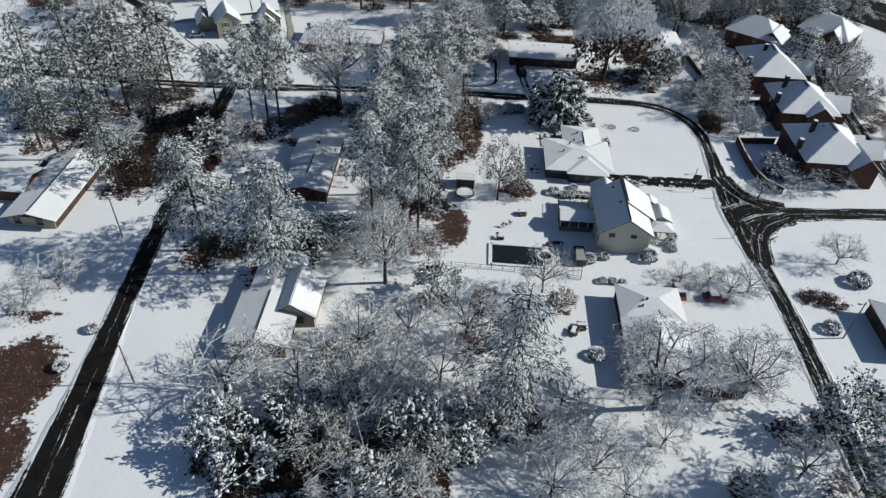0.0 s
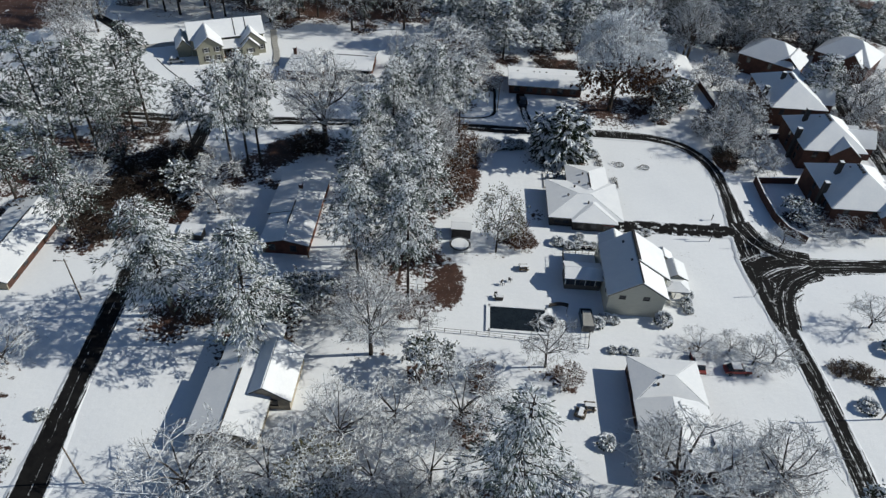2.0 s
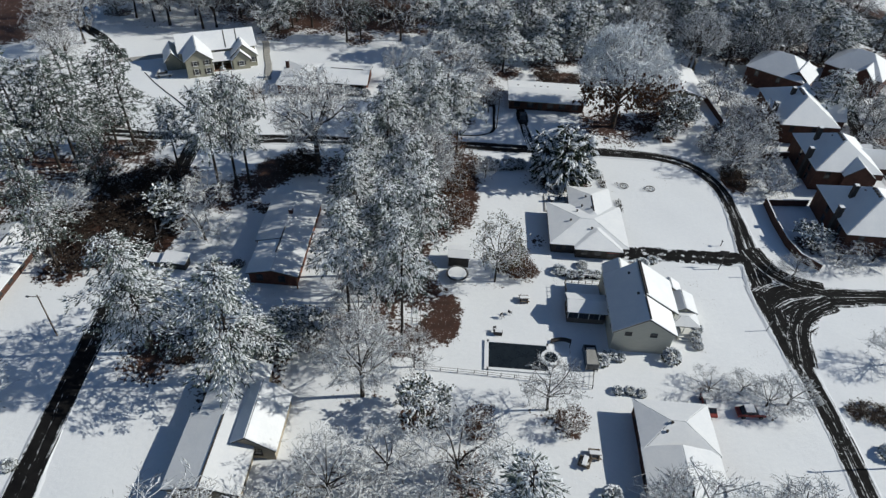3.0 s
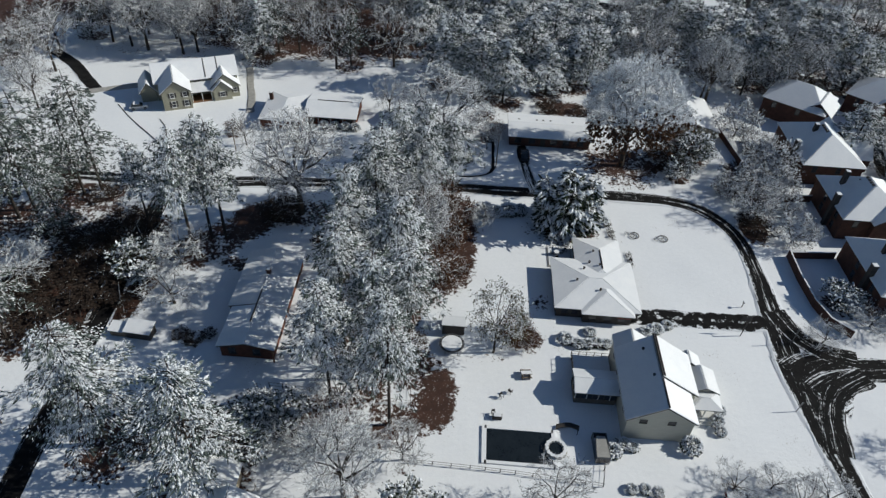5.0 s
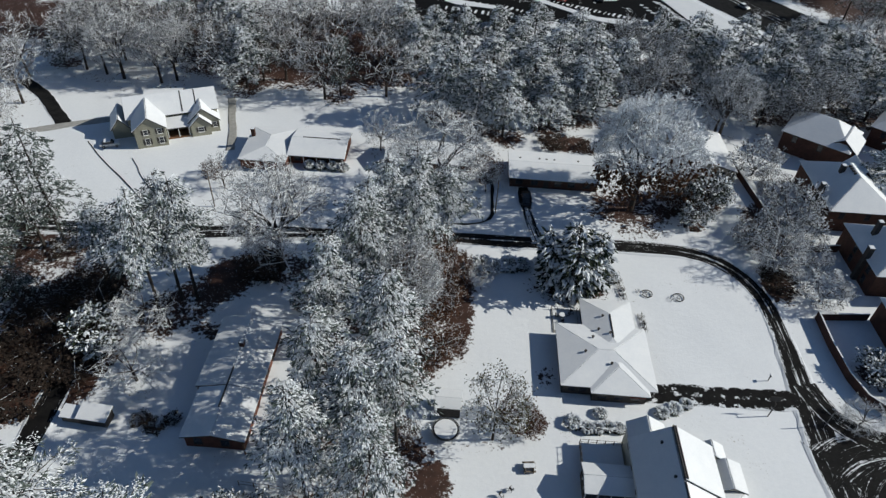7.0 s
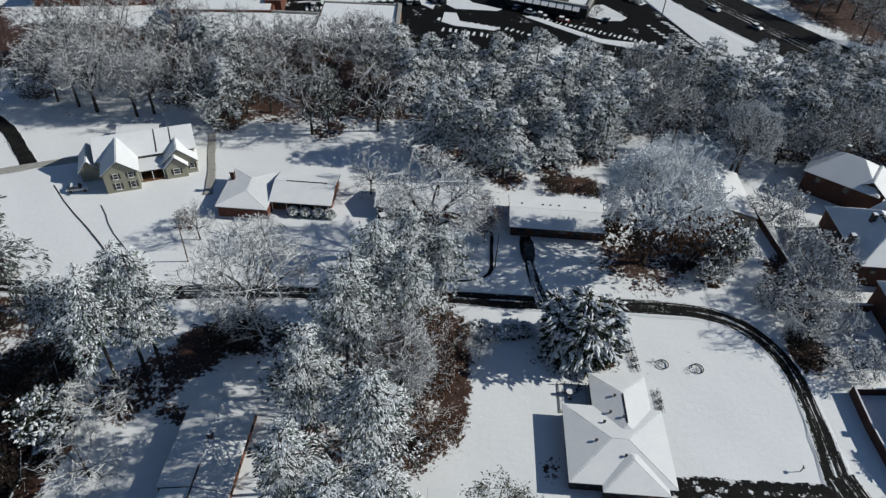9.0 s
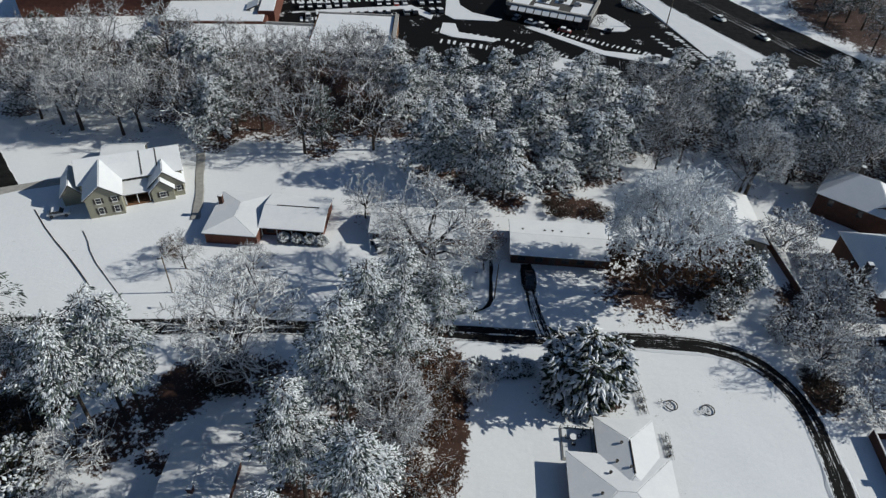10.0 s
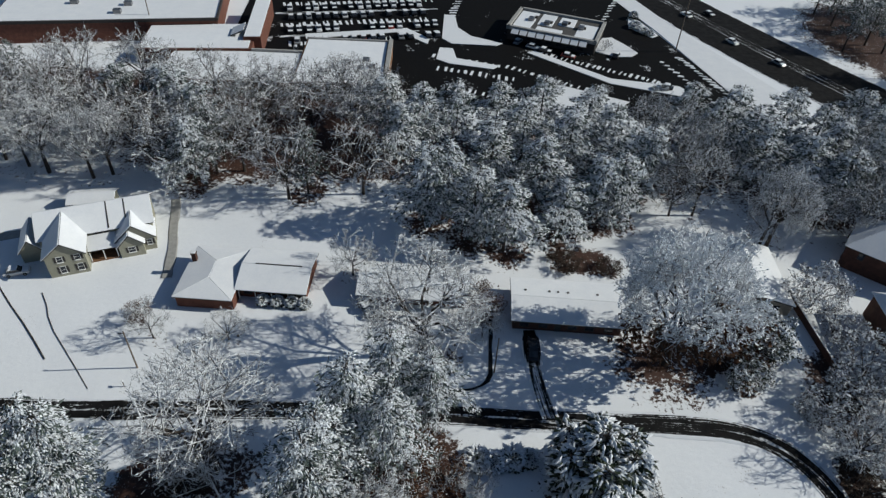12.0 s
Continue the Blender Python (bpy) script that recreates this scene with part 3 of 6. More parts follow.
def conifer_tree(seed):
    """A broad evergreen of several leaders with hanging boughs down to the ground: 9 m high, 6 m in radius."""
    rnd = random.Random(seed)
    H, R = 9.0, 6.0
    tv, tf, nv, nf, sv, sf = [], [], [], [], [], []
    tube(tv, tf, [Vector((0, 0, -0.2)), Vector((0, 0, H * 0.5)), Vector((0, 0, H * 0.95))], [0.3, 0.18, 0.04], 7)
    leaders = [(0, 0, 1.0, 0.55)] + [(math.cos(k * 1.05 + 0.3), math.sin(k * 1.05 + 0.3), rnd.uniform(0.62, 0.9), rnd.uniform(0.4, 0.5)) for k in range(6)]
    for lx, ly, tall, wide in leaders:
        top = Vector((lx * R * rnd.uniform(0.42, 0.58), ly * R * rnd.uniform(0.42, 0.58), H * tall))
        foot = Vector((lx * 0.6, ly * 0.6, 0.4))
        tube(tv, tf, [foot, foot * 0.4 + top * 0.6, top], [0.12, 0.08, 0.03], 5)
        for b in range(46):
            u = 0.12 + 0.87 * (b / 46)
            ln = R * wide * (1 - u) ** 0.6 * rnd.uniform(0.7, 1.1) + 0.5
            w = b * 2.4 + rnd.uniform(-0.4, 0.4)
            d = Vector((math.cos(w), math.sin(w), 0))
            start = foot + (top - foot) * u
            at = lambda s: start + d * ln * s + Vector((0, 0, max(0.25 - start.z, ln * (0.2 * s - 0.75 * s * s))))
            tube(tv, tf, [at(0), at(0.5), at(1)], [0.05, 0.03, 0.012], 3)
            for c in range(max(2, int(ln * 1.5))):
                s = rnd.uniform(0.4, 1.0)
                p = at(s) + Vector((-d.y, d.x, 0)) * rnd.uniform(-0.5, 0.5)
                out = (d + Vector((0, 0, -0.5))).normalized()
                tuft(nv, nf, p - Vector((0, 0, 0.15)), out, rnd.uniform(0.6, 0.95), 9, rnd)
                load = rnd.choice((0, 1, 1, 2, 2))
                for _ in range(load * 2):
                    finger(sv, sf, p + jitter(rnd, 0.3) + Vector((0, 0, 0.18)), (out + jitter(rnd, 0.25)).normalized(), rnd.uniform(0.6, 1.3), rnd.uniform(0.1, 0.24), rnd)
                for _ in range(load):
                    snow_lump(sv, sf, p + jitter(rnd, 0.3) + Vector((0, 0, 0.22)), rnd.uniform(0.12, 0.3), rnd, 0.4, out)
    t = tree_base("conifer", "broad dark conifer with drooping snow-laden boughs", "tree", "conifers")
    crown_parts(t, tv, tf, nv, nf, HOLLY, sv, sf)
    return t, H, R


def leafy_oak(seed):
    """A tall broad tree, snowy twigs above and withered brown leaves kept in the lower crown."""
    rnd = random.Random(seed)
    H, R = 20.0, 10.0
    tv, tf, wv, wf, sv, sf, ends = branching(rnd, H, R, 0.24, 0.42, (9, 6, 5, 4, 3), 0.02, 0.8)
    lv, lf = [], []
    for e, d in ends:
        hi = e.z / H + rnd.uniform(-0.1, 0.1) + 0.022 * (0.884 * e.x - 0.468 * e.y) + 0.008 * (0.468 * e.x + 0.884 * e.y)
        if hi < 0.4:
            tuft(lv, lf, e + jitter(rnd, 0.6) - d * rnd.uniform(0, 0.9), d, rnd.uniform(0.3, 0.6), 7, rnd, 0.4)
        else:
            for _ in range(4):
                snow_lump(sv, sf, e + jitter(rnd, 0.35) - d * rnd.uniform(0, 0.6), rnd.uniform(0.08, 0.2), rnd, 0.5, d)
    keep = [f for f in sf if sum(sv[i].z + 0.44 * (0.884 * sv[i].x - 0.468 * sv[i].y) for i in f) / len(f) > H * 0.38 or rnd.random() < 0.15]
    t = tree_base("oak_tree", "broad tree, snow on its upper twigs, withered brown leaves below", "tree", "leafless snowy trees")
    part_mesh("trunk", mesh_from("trunk", tv, tf, BARK), t)
    tagged(part_mesh("crown", mesh_from("crown", wv, wf, TWIG), t), kind="stuff")
    tagged(part_mesh("foliage", mesh_from("foliage", lv, lf, DRY_LEAF), t), kind="stuff")
    tagged(part_mesh("snow", mesh_from("snow", sv, keep, TREE_SNOW), t), kind="stuff")
    return t, H, R


PINE = [pine_tree(1, low=0.46, snowiness=1.75), pine_tree(2, low=0.52, branches=46, snowiness=1.7), pine_tree(3, low=0.38, branches=52, spread=0.95, snowiness=1.75), pine_tree(4, low=0.52, branches=44, snowiness=1.5)]
DARK_PINE = [pine_tree(5, low=0.36, branches=42, snowiness=0.42, label="tall pine with dark green needles and little snow"), pine_tree(6, low=0.3, branches=46, snowiness=0.5, label="tall pine with dark green needles and little snow")]
BARE = [bare_tree(11), bare_tree(12, (8, 6, 5)), bare_tree(13, (9, 5, 5)), bare_tree(14, (7, 6, 5), fork=0.26)]
OAK = [bare_tree(17, (9, 6, 5, 4), H=22.0, R=10.0, thick=0.5, snow=0.8, fork=0.3, sprays=4), bare_tree(18, (8, 6, 5, 4), H=22.0, R=10.0, thick=0.5, fork=0.34, snow=0.75, sprays=4)]
SNOWY_PINE = [pine_tree(7, low=0.24, branches=66, snowiness=1.3, fine=0.5)]
WOOD_PINE = [pine_tree(8, low=0.2, branches=46, spread=1.15, snowiness=1.6, fine=0.85), pine_tree(9, low=0.24, branches=44, spread=1.1, snowiness=1.45, fine=0.85)]
WOOD = [bare_tree(15, (8, 5, 5), snow=0.6, sprays=7, reach=1.0, frost=(0.026, 0.034, 0.05), fork=0.3), bare_tree(16, (7, 6, 5), fork=0.34, snow=0.46, sprays=7, reach=1.0, frost=(0.026, 0.034, 0.05)), bare_tree(20, (7, 5, 6), fork=0.28, snow=0.6, sprays=7, reach=1.0, frost=(0.026, 0.034, 0.05))]
EVERGREEN = [leafy_tree(21, HOLLY, "evergreen_tree", "bushy evergreen tree dusted with snow", "bushy evergreens", 6, 2.2, keep=0.5, clods=(0.1, 0.42)), leafy_tree(22, HOLLY, "evergreen_tree", "bushy evergreen tree dusted with snow", "bushy evergreens", 6, 2.8, keep=0.5, clods=(0.1, 0.42))]
BROWN = [leafy_tree(31, DRY_LEAF, "brown_leaved_tree", "tree holding dry brown leaves with a little snow", "brown-leaved trees", 5, 0.9, keep=0.6, clods=(0.05, 0.14)), leafy_tree(32, DRY_LEAF, "brown_leaved_tree", "tree holding dry brown leaves with a little snow", "brown-leaved trees", 5, 0.6, keep=0.5, clods=(0.05, 0.14))]
OLIVE = [leafy_tree(41, OLIVE_LEAF, "olive_leaved_tree", "tree with thin olive leaves and snow on its twigs", "olive-leaved trees", 6, 3, size=0.17, clods=(0.04, 0.13), tall=11.0, fork=0.34)]
BRUSH = [leafy_tree(61, DARK_LEAF, "underbrush", "dark tangled underbrush nearly free of snow", "dark underbrush", 3, 0.05, keep=0.06, size=0.36)]
MOUND = [round_bush(71)]
FROSTED = [leafy_tree(seed, TWIG, "frosted_tree", "round dense leafless tree with frosted grey twigs", "frosted round trees", 5, 3, size=0.42, width=0.09) for seed in (81, 82)]
CONIFER = [conifer_tree(51)]
BROWN_OAK = [leafy_oak(19)]
COUNT, PLANTED = {}, []


def plant(kinds, x, y, height, radius):
    """Set out a copy of one of the kinds, turned and scaled, standing on the ground."""
    PLANTED.append((x, y, radius, kinds in (PINE, DARK_PINE, SNOWY_PINE, WOOD_PINE, EVERGREEN, CONIFER, BROWN, BRUSH, BROWN_OAK)))
    k = COUNT[id(kinds)] = COUNT.get(id(kinds), -1) + 1
    src, H, R = kinds[k % len(kinds)]
    turn = (k * 137.5 + x * 3) % 360
    m = pose(x, y, -0.1, 0, 0, turn) @ Matrix.Diagonal((radius / R, radius / R, height / H, 1))
    return copy_thing(src, m)


# ---- buildings ----
def wall_block(h, x0, x1, y0, y1, z1, mat, gable="", ridge=0.0, name="wall", label=""):
    """The walls of a block, with gable ends under a ridge that runs along 'x' or 'y'."""
    bm = box(bmesh.new(), x0, x1, y0, y1, -0.4, z1)
    if gable == "y":
        xm = (x0 + x1) / 2
        for y, s in ((y0, 1), (y1, -1)):
            v = [bm.verts.new(c) for c in ((x0, y, z1), (x1, y, z1), (xm, y, ridge), (x0, y + s * 0.2, z1), (x1, y + s * 0.2, z1), (xm, y + s * 0.2, ridge))]
            for f in ((0, 1, 2), (5, 4, 3), (1, 4, 5, 2), (0, 2, 5, 3)):
                bm.faces.new([v[i] for i in f])
    if gable == "x":
        ym = (y0 + y1) / 2
        for x, s in ((x0, 1), (x1, -1)):
            v = [bm.verts.new(c) for c in ((x, y0, z1), (x, y1, z1), (x, ym, ridge), (x + s * 0.2, y0, z1), (x + s * 0.2, y1, z1), (x + s * 0.2, ym, ridge))]
            for f in ((0, 1, 2), (5, 4, 3), (1, 4, 5, 2), (0, 2, 5, 3)):
                bm.faces.new([v[i] for i in f])
    bmesh.ops.recalc_face_normals(bm, faces=bm.faces[:])
    return part(name, bm, mat, h, label)


def roof_planes(h, planes, snow=0.16, mat=None, bare_edge=0.0):
    """Each plane of a roof is a shingled slab with a blanket of snow on it."""
    for poly in planes:
        r = part("roof", slab(bmesh.new(), poly, 0.16), mat or SHINGLE, h)
        if snow:
            c = sum((Vector(p) for p in poly), Vector()) / len(poly)
            inner = [Vector(p) + (c - Vector(p)) * bare_edge for p in poly]
            bm = slab(bmesh.new(), inner, snow - 0.004, snow)
            bmesh.ops.bevel(bm, geom=bm.edges[:], offset=0.05, segments=1, affect="EDGES")
            part("snow", bm, SNOW, r, "smooth blanket of snow")


def gable_planes(x0, x1, y0, y1, ze, zr, axis, over=0.45):
    if axis == "y":
        xm = (x0 + x1) / 2
        drop = (zr - ze) / (xm - x0) * over
        a, b, lo = y0 - over, y1 + over, ze - drop
        return [[(x0 - over, a, lo), (xm, a, zr), (xm, b, zr), (x0 - over, b, lo)], [(x1 + over, a, lo), (x1 + over, b, lo), (xm, b, zr), (xm, a, zr)]]
    ym = (y0 + y1) / 2
    drop = (zr - ze) / (ym - y0) * over
    a, b, lo = x0 - over, x1 + over, ze - drop
    return [[(a, y0 - over, lo), (b, y0 - over, lo), (b, ym, zr), (a, ym, zr)], [(a, y1 + over, lo), (a, ym, zr), (b, ym, zr), (b, y1 + over, lo)]]


def hip_planes(x0, x1, y0, y1, ze, zr, axis, inset, over=0.45):
    lo = ze - (zr - ze) / (inset if inset else 1) * over * 0.6
    X0, X1, Y0, Y1 = x0 - over, x1 + over, y0 - over, y1 + over
    if axis == "x":
        ym = (y0 + y1) / 2
        r0, r1 = (x0 + inset, ym, zr), (x1 - inset, ym, zr)
        return [[(X0, Y0, lo), (X1, Y0, lo), r1, r0], [(X1, Y1, lo), (X0, Y1, lo), r0, r1], [(X0, Y1, lo), (X0, Y0, lo), r0], [(X1, Y0, lo), (X1, Y1, lo), r1]]
    xm = (x0 + x1) / 2
    r0, r1 = (xm, y0 + inset, zr), (xm, y1 - inset, zr)
    return [[(X0, Y1, lo), (X0, Y0, lo), r0, r1], [(X1, Y0, lo), (X1, Y1, lo), r1, r0], [(X0, Y0, lo), (X1, Y0, lo), r0], [(X1, Y1, lo), (X0, Y1, lo), r1]]


def opening(h, face, u, v, z, w, ht, kind="window", frame_mat=None, shutters=False):
    """A window or door on a wall: u along it, v the wall's plane, z its middle."""
    turn = {"S": 0, "E": 90, "N": 180, "W": 270}[face]
    at = {"S": (u, v), "N": (u, v), "E": (v, u), "W": (v, u)}[face]
    m = pose(at[0], at[1], z, 0, 0, turn)
    f = bmesh.new()
    rings = []
    for gx, gz, y in ((0.08, 0.1, 0.02), (0.08, 0.1, -0.06), (0, 0, -0.06), (0, 0, 0.02)):
        rings.append([f.verts.new(m @ Vector((sx * (w / 2 + gx), y, sz * (ht / 2 + gz)))) for sx, sz in ((-1, -1), (1, -1), (1, 1), (-1, 1))])
    for p, q in zip(rings, rings[1:]):
        for i in range(4):
            f.faces.new((p[i], p[(i + 1) % 4], q[(i + 1) % 4], q[i]))
    bmesh.ops.recalc_face_normals(f, faces=f.faces[:])
    if kind == "window":
        ob = part("window", f, frame_mat or TRIM, h)
        part("glazing_bar", boxed(-w / 2, w / 2, -0.045, 0.0, -0.03, 0.03, m=m), frame_mat or TRIM, ob)
        part("pane", boxed(-w / 2, w / 2, -0.03, 0.01, -ht / 2, ht / 2, m=m), GLASS, ob, "dark reflecting glass")
        part("sill", boxed(-w / 2 - 0.12, w / 2 + 0.12, -0.14, 0.0, -ht / 2 - 0.17, -ht / 2 - 0.1, m=m), frame_mat or TRIM, ob)
        if shutters:
            for s in (-1, 1):
                x = s * (w / 2 + 0.1 + 0.2)
                part("shutter", boxed(x - 0.2, x + 0.2, -0.05, 0.0, -ht / 2, ht / 2, m=m), TRIM, h, "dark louvred shutter")
    else:
        ob = part("door", f, frame_mat or TRIM, h)
        part("door_leaf", boxed(-w / 2, w / 2, -0.03, 0.01, -ht / 2, ht / 2, m=m), frame_mat or TRIM, ob)
    return ob


def chimney(h, x, y, z0, z1, w=0.9, mat=None):
    bm = box(bmesh.new(), x - w / 2, x + w / 2, y - w / 2, y + w / 2, z0, z1)
    box(bm, x - w / 2 - 0.08, x + w / 2 + 0.08, y - w / 2 - 0.08, y + w / 2 + 0.08, z1, z1 + 0.15)
    c = part("chimney", bm, mat or DARK_BRICK, h)
    part("snow", boxed(x - w / 2, x + w / 2, y - w / 2, y + w / 2, z1 + 0.154, z1 + 0.27, bevel=0.04), SNOW, c)


def vent(h, x, y, z, tall=0.55):
    bm = rod(bmesh.new(), (x, y, z - 0.2), (x, y, z + tall * 0.5), 0.15)
    rod(bm, (x, y, z + tall * 0.5 + 0.002), (x, y, z + tall * 0.5 + 0.12), 0.24)
    part("vent_pipe", bm, TRIM, h, "dark roof vent")


def ridge_cap(h, a, b):
    part("ridge_vent", rod(bmesh.new(), a, b, 0.13), TRIM, h, "dark ridge bare of snow")


def railing(name, a, b, tall, mat, label, group, posts=1.2, parent=None):
    """Posts with two rails between two points."""
    a, b = Vector(a), Vector(b)
    t = thing(name, pose(*((a + b) / 2)), label, "railing", group) if parent is None else parent
    off = (a + b) / 2 if parent is None else Vector()
    n = max(1, round((b - a).length / posts))
    d = (b - a).normalized()
    for i in range(n + 1):
        p = a + (b - a) * i / n - off
        part("post", boxed(p.x - 0.05, p.x + 0.05, p.y - 0.05, p.y + 0.05, p.z - 0.1, p.z + tall), mat, t)
    for z in (tall * 0.92, tall * 0.3):
        part("rail", rod(bmesh.new(), a - off + Vector((0, 0, z)), b - off + Vector((0, 0, z)), 0.035, 4), mat, t)
    return t


def house(label, x, y, turn=0, category="house"):
    return thing("house", pose(x, y, 0, 0, 0, turn), label, category, "houses")


# cream house with the pool: two storeys, gable to the south
h = house("two-storey cream house with snow on its steep gable roof", 32.7, 109.0)
wall_block(h, -4.9, 4.9, -7.7, 5.6, 5.1, PALE, "y", 8.2)
roof_planes(h, gable_planes(-4.9, 4.9, -7.7, 5.4, 5.1, 8.35, "y", 0.4))
ridge_cap(h, (0.14, -8.0, 8.5), (0.14, -2.7, 8.5))
wall_block(h, -4.9, -0.1, 5.62, 8.2, 5.1, PALE, "y", 6.6)
roof_planes(h, gable_planes(-4.9, -0.1, 6.1, 8.2, 5.1, 6.72, "y", 0.35))
# the roof runs on lower over the eastern rooms
wall_block(h, 4.92, 6.3, -2.2, 5.4, 4.1, PALE)
roof_planes(h, [[(0.1, -2.5, 8.72), (6.7, -2.5, 4.35), (6.7, 5.8, 4.35), (0.1, 5.8, 8.72)]])
for px in (0.1, 0.42):
    ridge_cap(h, (px, -2.4, 8.92 - px * 0.3), (px, 5.7, 8.92 - px * 0.3))
wall_block(h, 6.32, 10.6, -0.2, 4.0, 2.9, PALE, "y", 3.9)
roof_planes(h, gable_planes(6.5, 10.6, -0.2, 4.0, 2.9, 4.0, "y", 0.3))
wall_block(h, 4.94, 8.4, 5.45, 7.0, 3.0, PALE, "y", 4.1)
roof_planes(h, gable_planes(5.2, 8.8, 4.4, 6.8, 3.1, 4.3, "y", 0.2))
roof_planes(h, hip_planes(5.9, 10.4, -3.4, -0.3, 2.7, 3.4, "x", 1.6, 0.25))
for px in (6.0, 8.1, 10.3):
    part("porch_post", boxed(px - 0.08, px + 0.08, -3.5, -3.34, -0.2, 2.6), WHITE, h)
for px in (-2.6, 1.6):
    opening(h, "S", px, -7.7, 4.4, 1.0, 0.55)
for py in (-5.0, -1.5, 2.0, 5.5):
    opening(h, "W", py, -4.9, 3.9, 0.9, 1.3)
part("fascia", boxed(-5.4, -5.32, -8.1, 8.1, 4.55, 4.72), WHITE, h)
vent(h, -1.6, 3.6, 7.4)
vent(h, -0.9, -1.8, 7.9, 0.4)
part("steps", box(box(box(bmesh.new(), 6.0, 10.3, -3.7, -0.4, 0, 0.9), 7.4, 9.2, -4.1, -3.7, 0, 0.6), 7.4, 9.2, -4.5, -4.1, 0, 0.3), WHITE, h, "white front steps")
for px in (7.3, 9.3):
    railing("stair_rail", (px, -4.6, 0.3), (px, -3.6, 0.9), 0.95, WHITE, "", "", parent=h)

p = thing("screened_porch", pose(24.2, 109.1, 0), "screened porch with a snowy shed roof on posts", "porch")
wall_block(p, -3.2, 3.3, -2.0, 2.2, 1.0, TIMBER)
for i in range(8):
    x = -3.2 + 6.4 * i / 7
    part("post", boxed(x - 0.06, x + 0.06, -2.02, -1.9, 1.0, 2.7), TRIM if i % 2 else WHITE, p)
for y in (-2.0, -0.6, 0.8, 2.2):
    part("post", boxed(-3.22, -3.1, y - 0.06, y + 0.06, 1.0, 2.7), WHITE, p)
part("screen", boxed(-3.1, 3.2, -1.92, -1.9, 1.0, 2.7), GLASS, p, "dark insect screen")
part("screen", boxed(-3.12, -3.1, -1.9, 2.1, 1.0, 2.7), GLASS, p, "dark insect screen")
roof_planes(p, gable_planes(-3.2, 3.3, -2.0, 2.2, 2.75, 3.5, "x", 0.3))
d = thing("deck", pose(24.4, 113.6, 0), "raised timber deck with a railing, covered in snow", "deck")
part("boards", boxed(-3.2, 3.1, -2.2, 2.4, 0.75, 0.92), TIMBER, d)
part("snow", boxed(-3.1, 3.0, -2.1, 2.3, 0.924, 1.08, bevel=0.05), SNOW, d)
for x in (-3.0, 0, 2.9):
    for y in (-2.0, 2.2):
        part("leg", boxed(x - 0.08, x + 0.08, y - 0.08, y + 0.08, -0.3, 0.75), TIMBER, d)
railing("rail", (-3.2, 2.4, 0.92), (3.1, 2.4, 0.92), 1.0, TIMBER, "", "", parent=d)
railing("rail", (-3.2, -2.2, 0.92), (-3.2, 2.4, 0.92), 1.0, TIMBER, "", "", parent=d)

# hip-roofed ranch in the bend of the lane
h = house("low ranch house with a snow-covered hip roof", 26.6, 132.0)
# dark wall material carries the shade of a deep porch overhang
wall_block(h, -7.3, 7.2, -6.3, 6.2, 2.3, TRIM)
roof_planes(h, hip_planes(-7.3, 7.2, -6.3, 6.2, 2.35, 3.85, "x", 6.0))
wall_block(h, -2.6, 5.6, 6.22, 12.6, 2.3, TRIM)
roof_planes(h, hip_planes(-2.6, 5.6, -1.5, 12.6, 2.35, 3.6, "y", 4.1))
ridge_cap(h, (1.62, 3.0, 3.75), (1.62, 8.3, 3.75))
wall_block(h, -2.6, 5.9, -7.4, 0.0, 2.3, TRIM)
roof_planes(h, hip_planes(-2.6, 5.9, -7.4, 1.5, 2.35, 3.55, "y", 4.2))
for x, y, z in ((0.4, 8.0, 3.45), (-0.6, 5.0, 3.25), (-1.8, 3.0, 3.45), (-3.4, -0.4, 3.55), (0.6, -2.6, 3.55), (1.2, 4.0, 3.65)):
    vent(h, x, y, z, 0.4)
for px in (-5.8, -4.0):
    opening(h, "S", px, -6.3, 1.35, 1.1, 1.1)
for px in (-1.0, 1.6, 4.2):
    opening(h, "S", px, -7.4, 1.3, 1.3, 1.1)
for py in (-4.0, 0.0, 4.0):
    opening(h, "W", py, -7.3, 1.35, 1.0, 1.1)
part("awning", boxed(3.2, 5.6, -7.9, -7.42, 1.95, 2.07), RED, h, "dull red awning board")
t = thing("patio_terrace", pose(21.0, 141.6, 0), "snow-covered railed patio in the corner of the ranch house", "terrace", kind="structure")
part("paving", boxed(-2.2, 2.5, -3.0, 2.6, -0.2, 0.05), CONCRETE, t)
part("snow", boxed(-2.0, 2.4, -2.6, 2.4, 0.054, 0.14, bevel=0.03), SNOW, t, "trodden snow")
for a, c in (((-2.2, 2.6), (2.5, 2.6)),):
    railing("rail", (*a, 0.05), (*c, 0.05), 0.7, TRIM, "", "", parent=t)

# house behind the big bare tree
h = house("brick ranch house with grey-white snowy roofs and a hip end", 35.0, 80.0)
wall_block(h, -5.3, 5.2, 0.6, 8.8, 2.8, DARK_BRICK)
roof_planes(h, hip_planes(-5.3, 5.2, 0.6, 8.8, 2.8, 4.2, "x", 4.2))
wall_block(h, -5.4, 5.0, -11.0, 0.5, 2.8, DARK_BRICK, "y", 3.8)
roof_planes(h, gable_planes(-5.4, 5.0, -11.0, 0.5, 2.8, 3.9, "y"))
wall_block(h, 5.1, 12.4, -12.4, -3.6, 2.8, DARK_BRICK, "x", 3.6)
roof_planes(h, gable_planes(5.1, 12.4, -12.4, -3.6, 2.8, 3.7, "x"))
for py in (-9, -6, -3, 2.5, 6.5):
    opening(h, "W", py, -5.4 if py < 1 else -5.3, 1.6, 1.1, 1.2)
for px in (6.5, 9.0, 11.2):
    opening(h, "S", px, -12.4, 1.6, 1.1, 1.2)
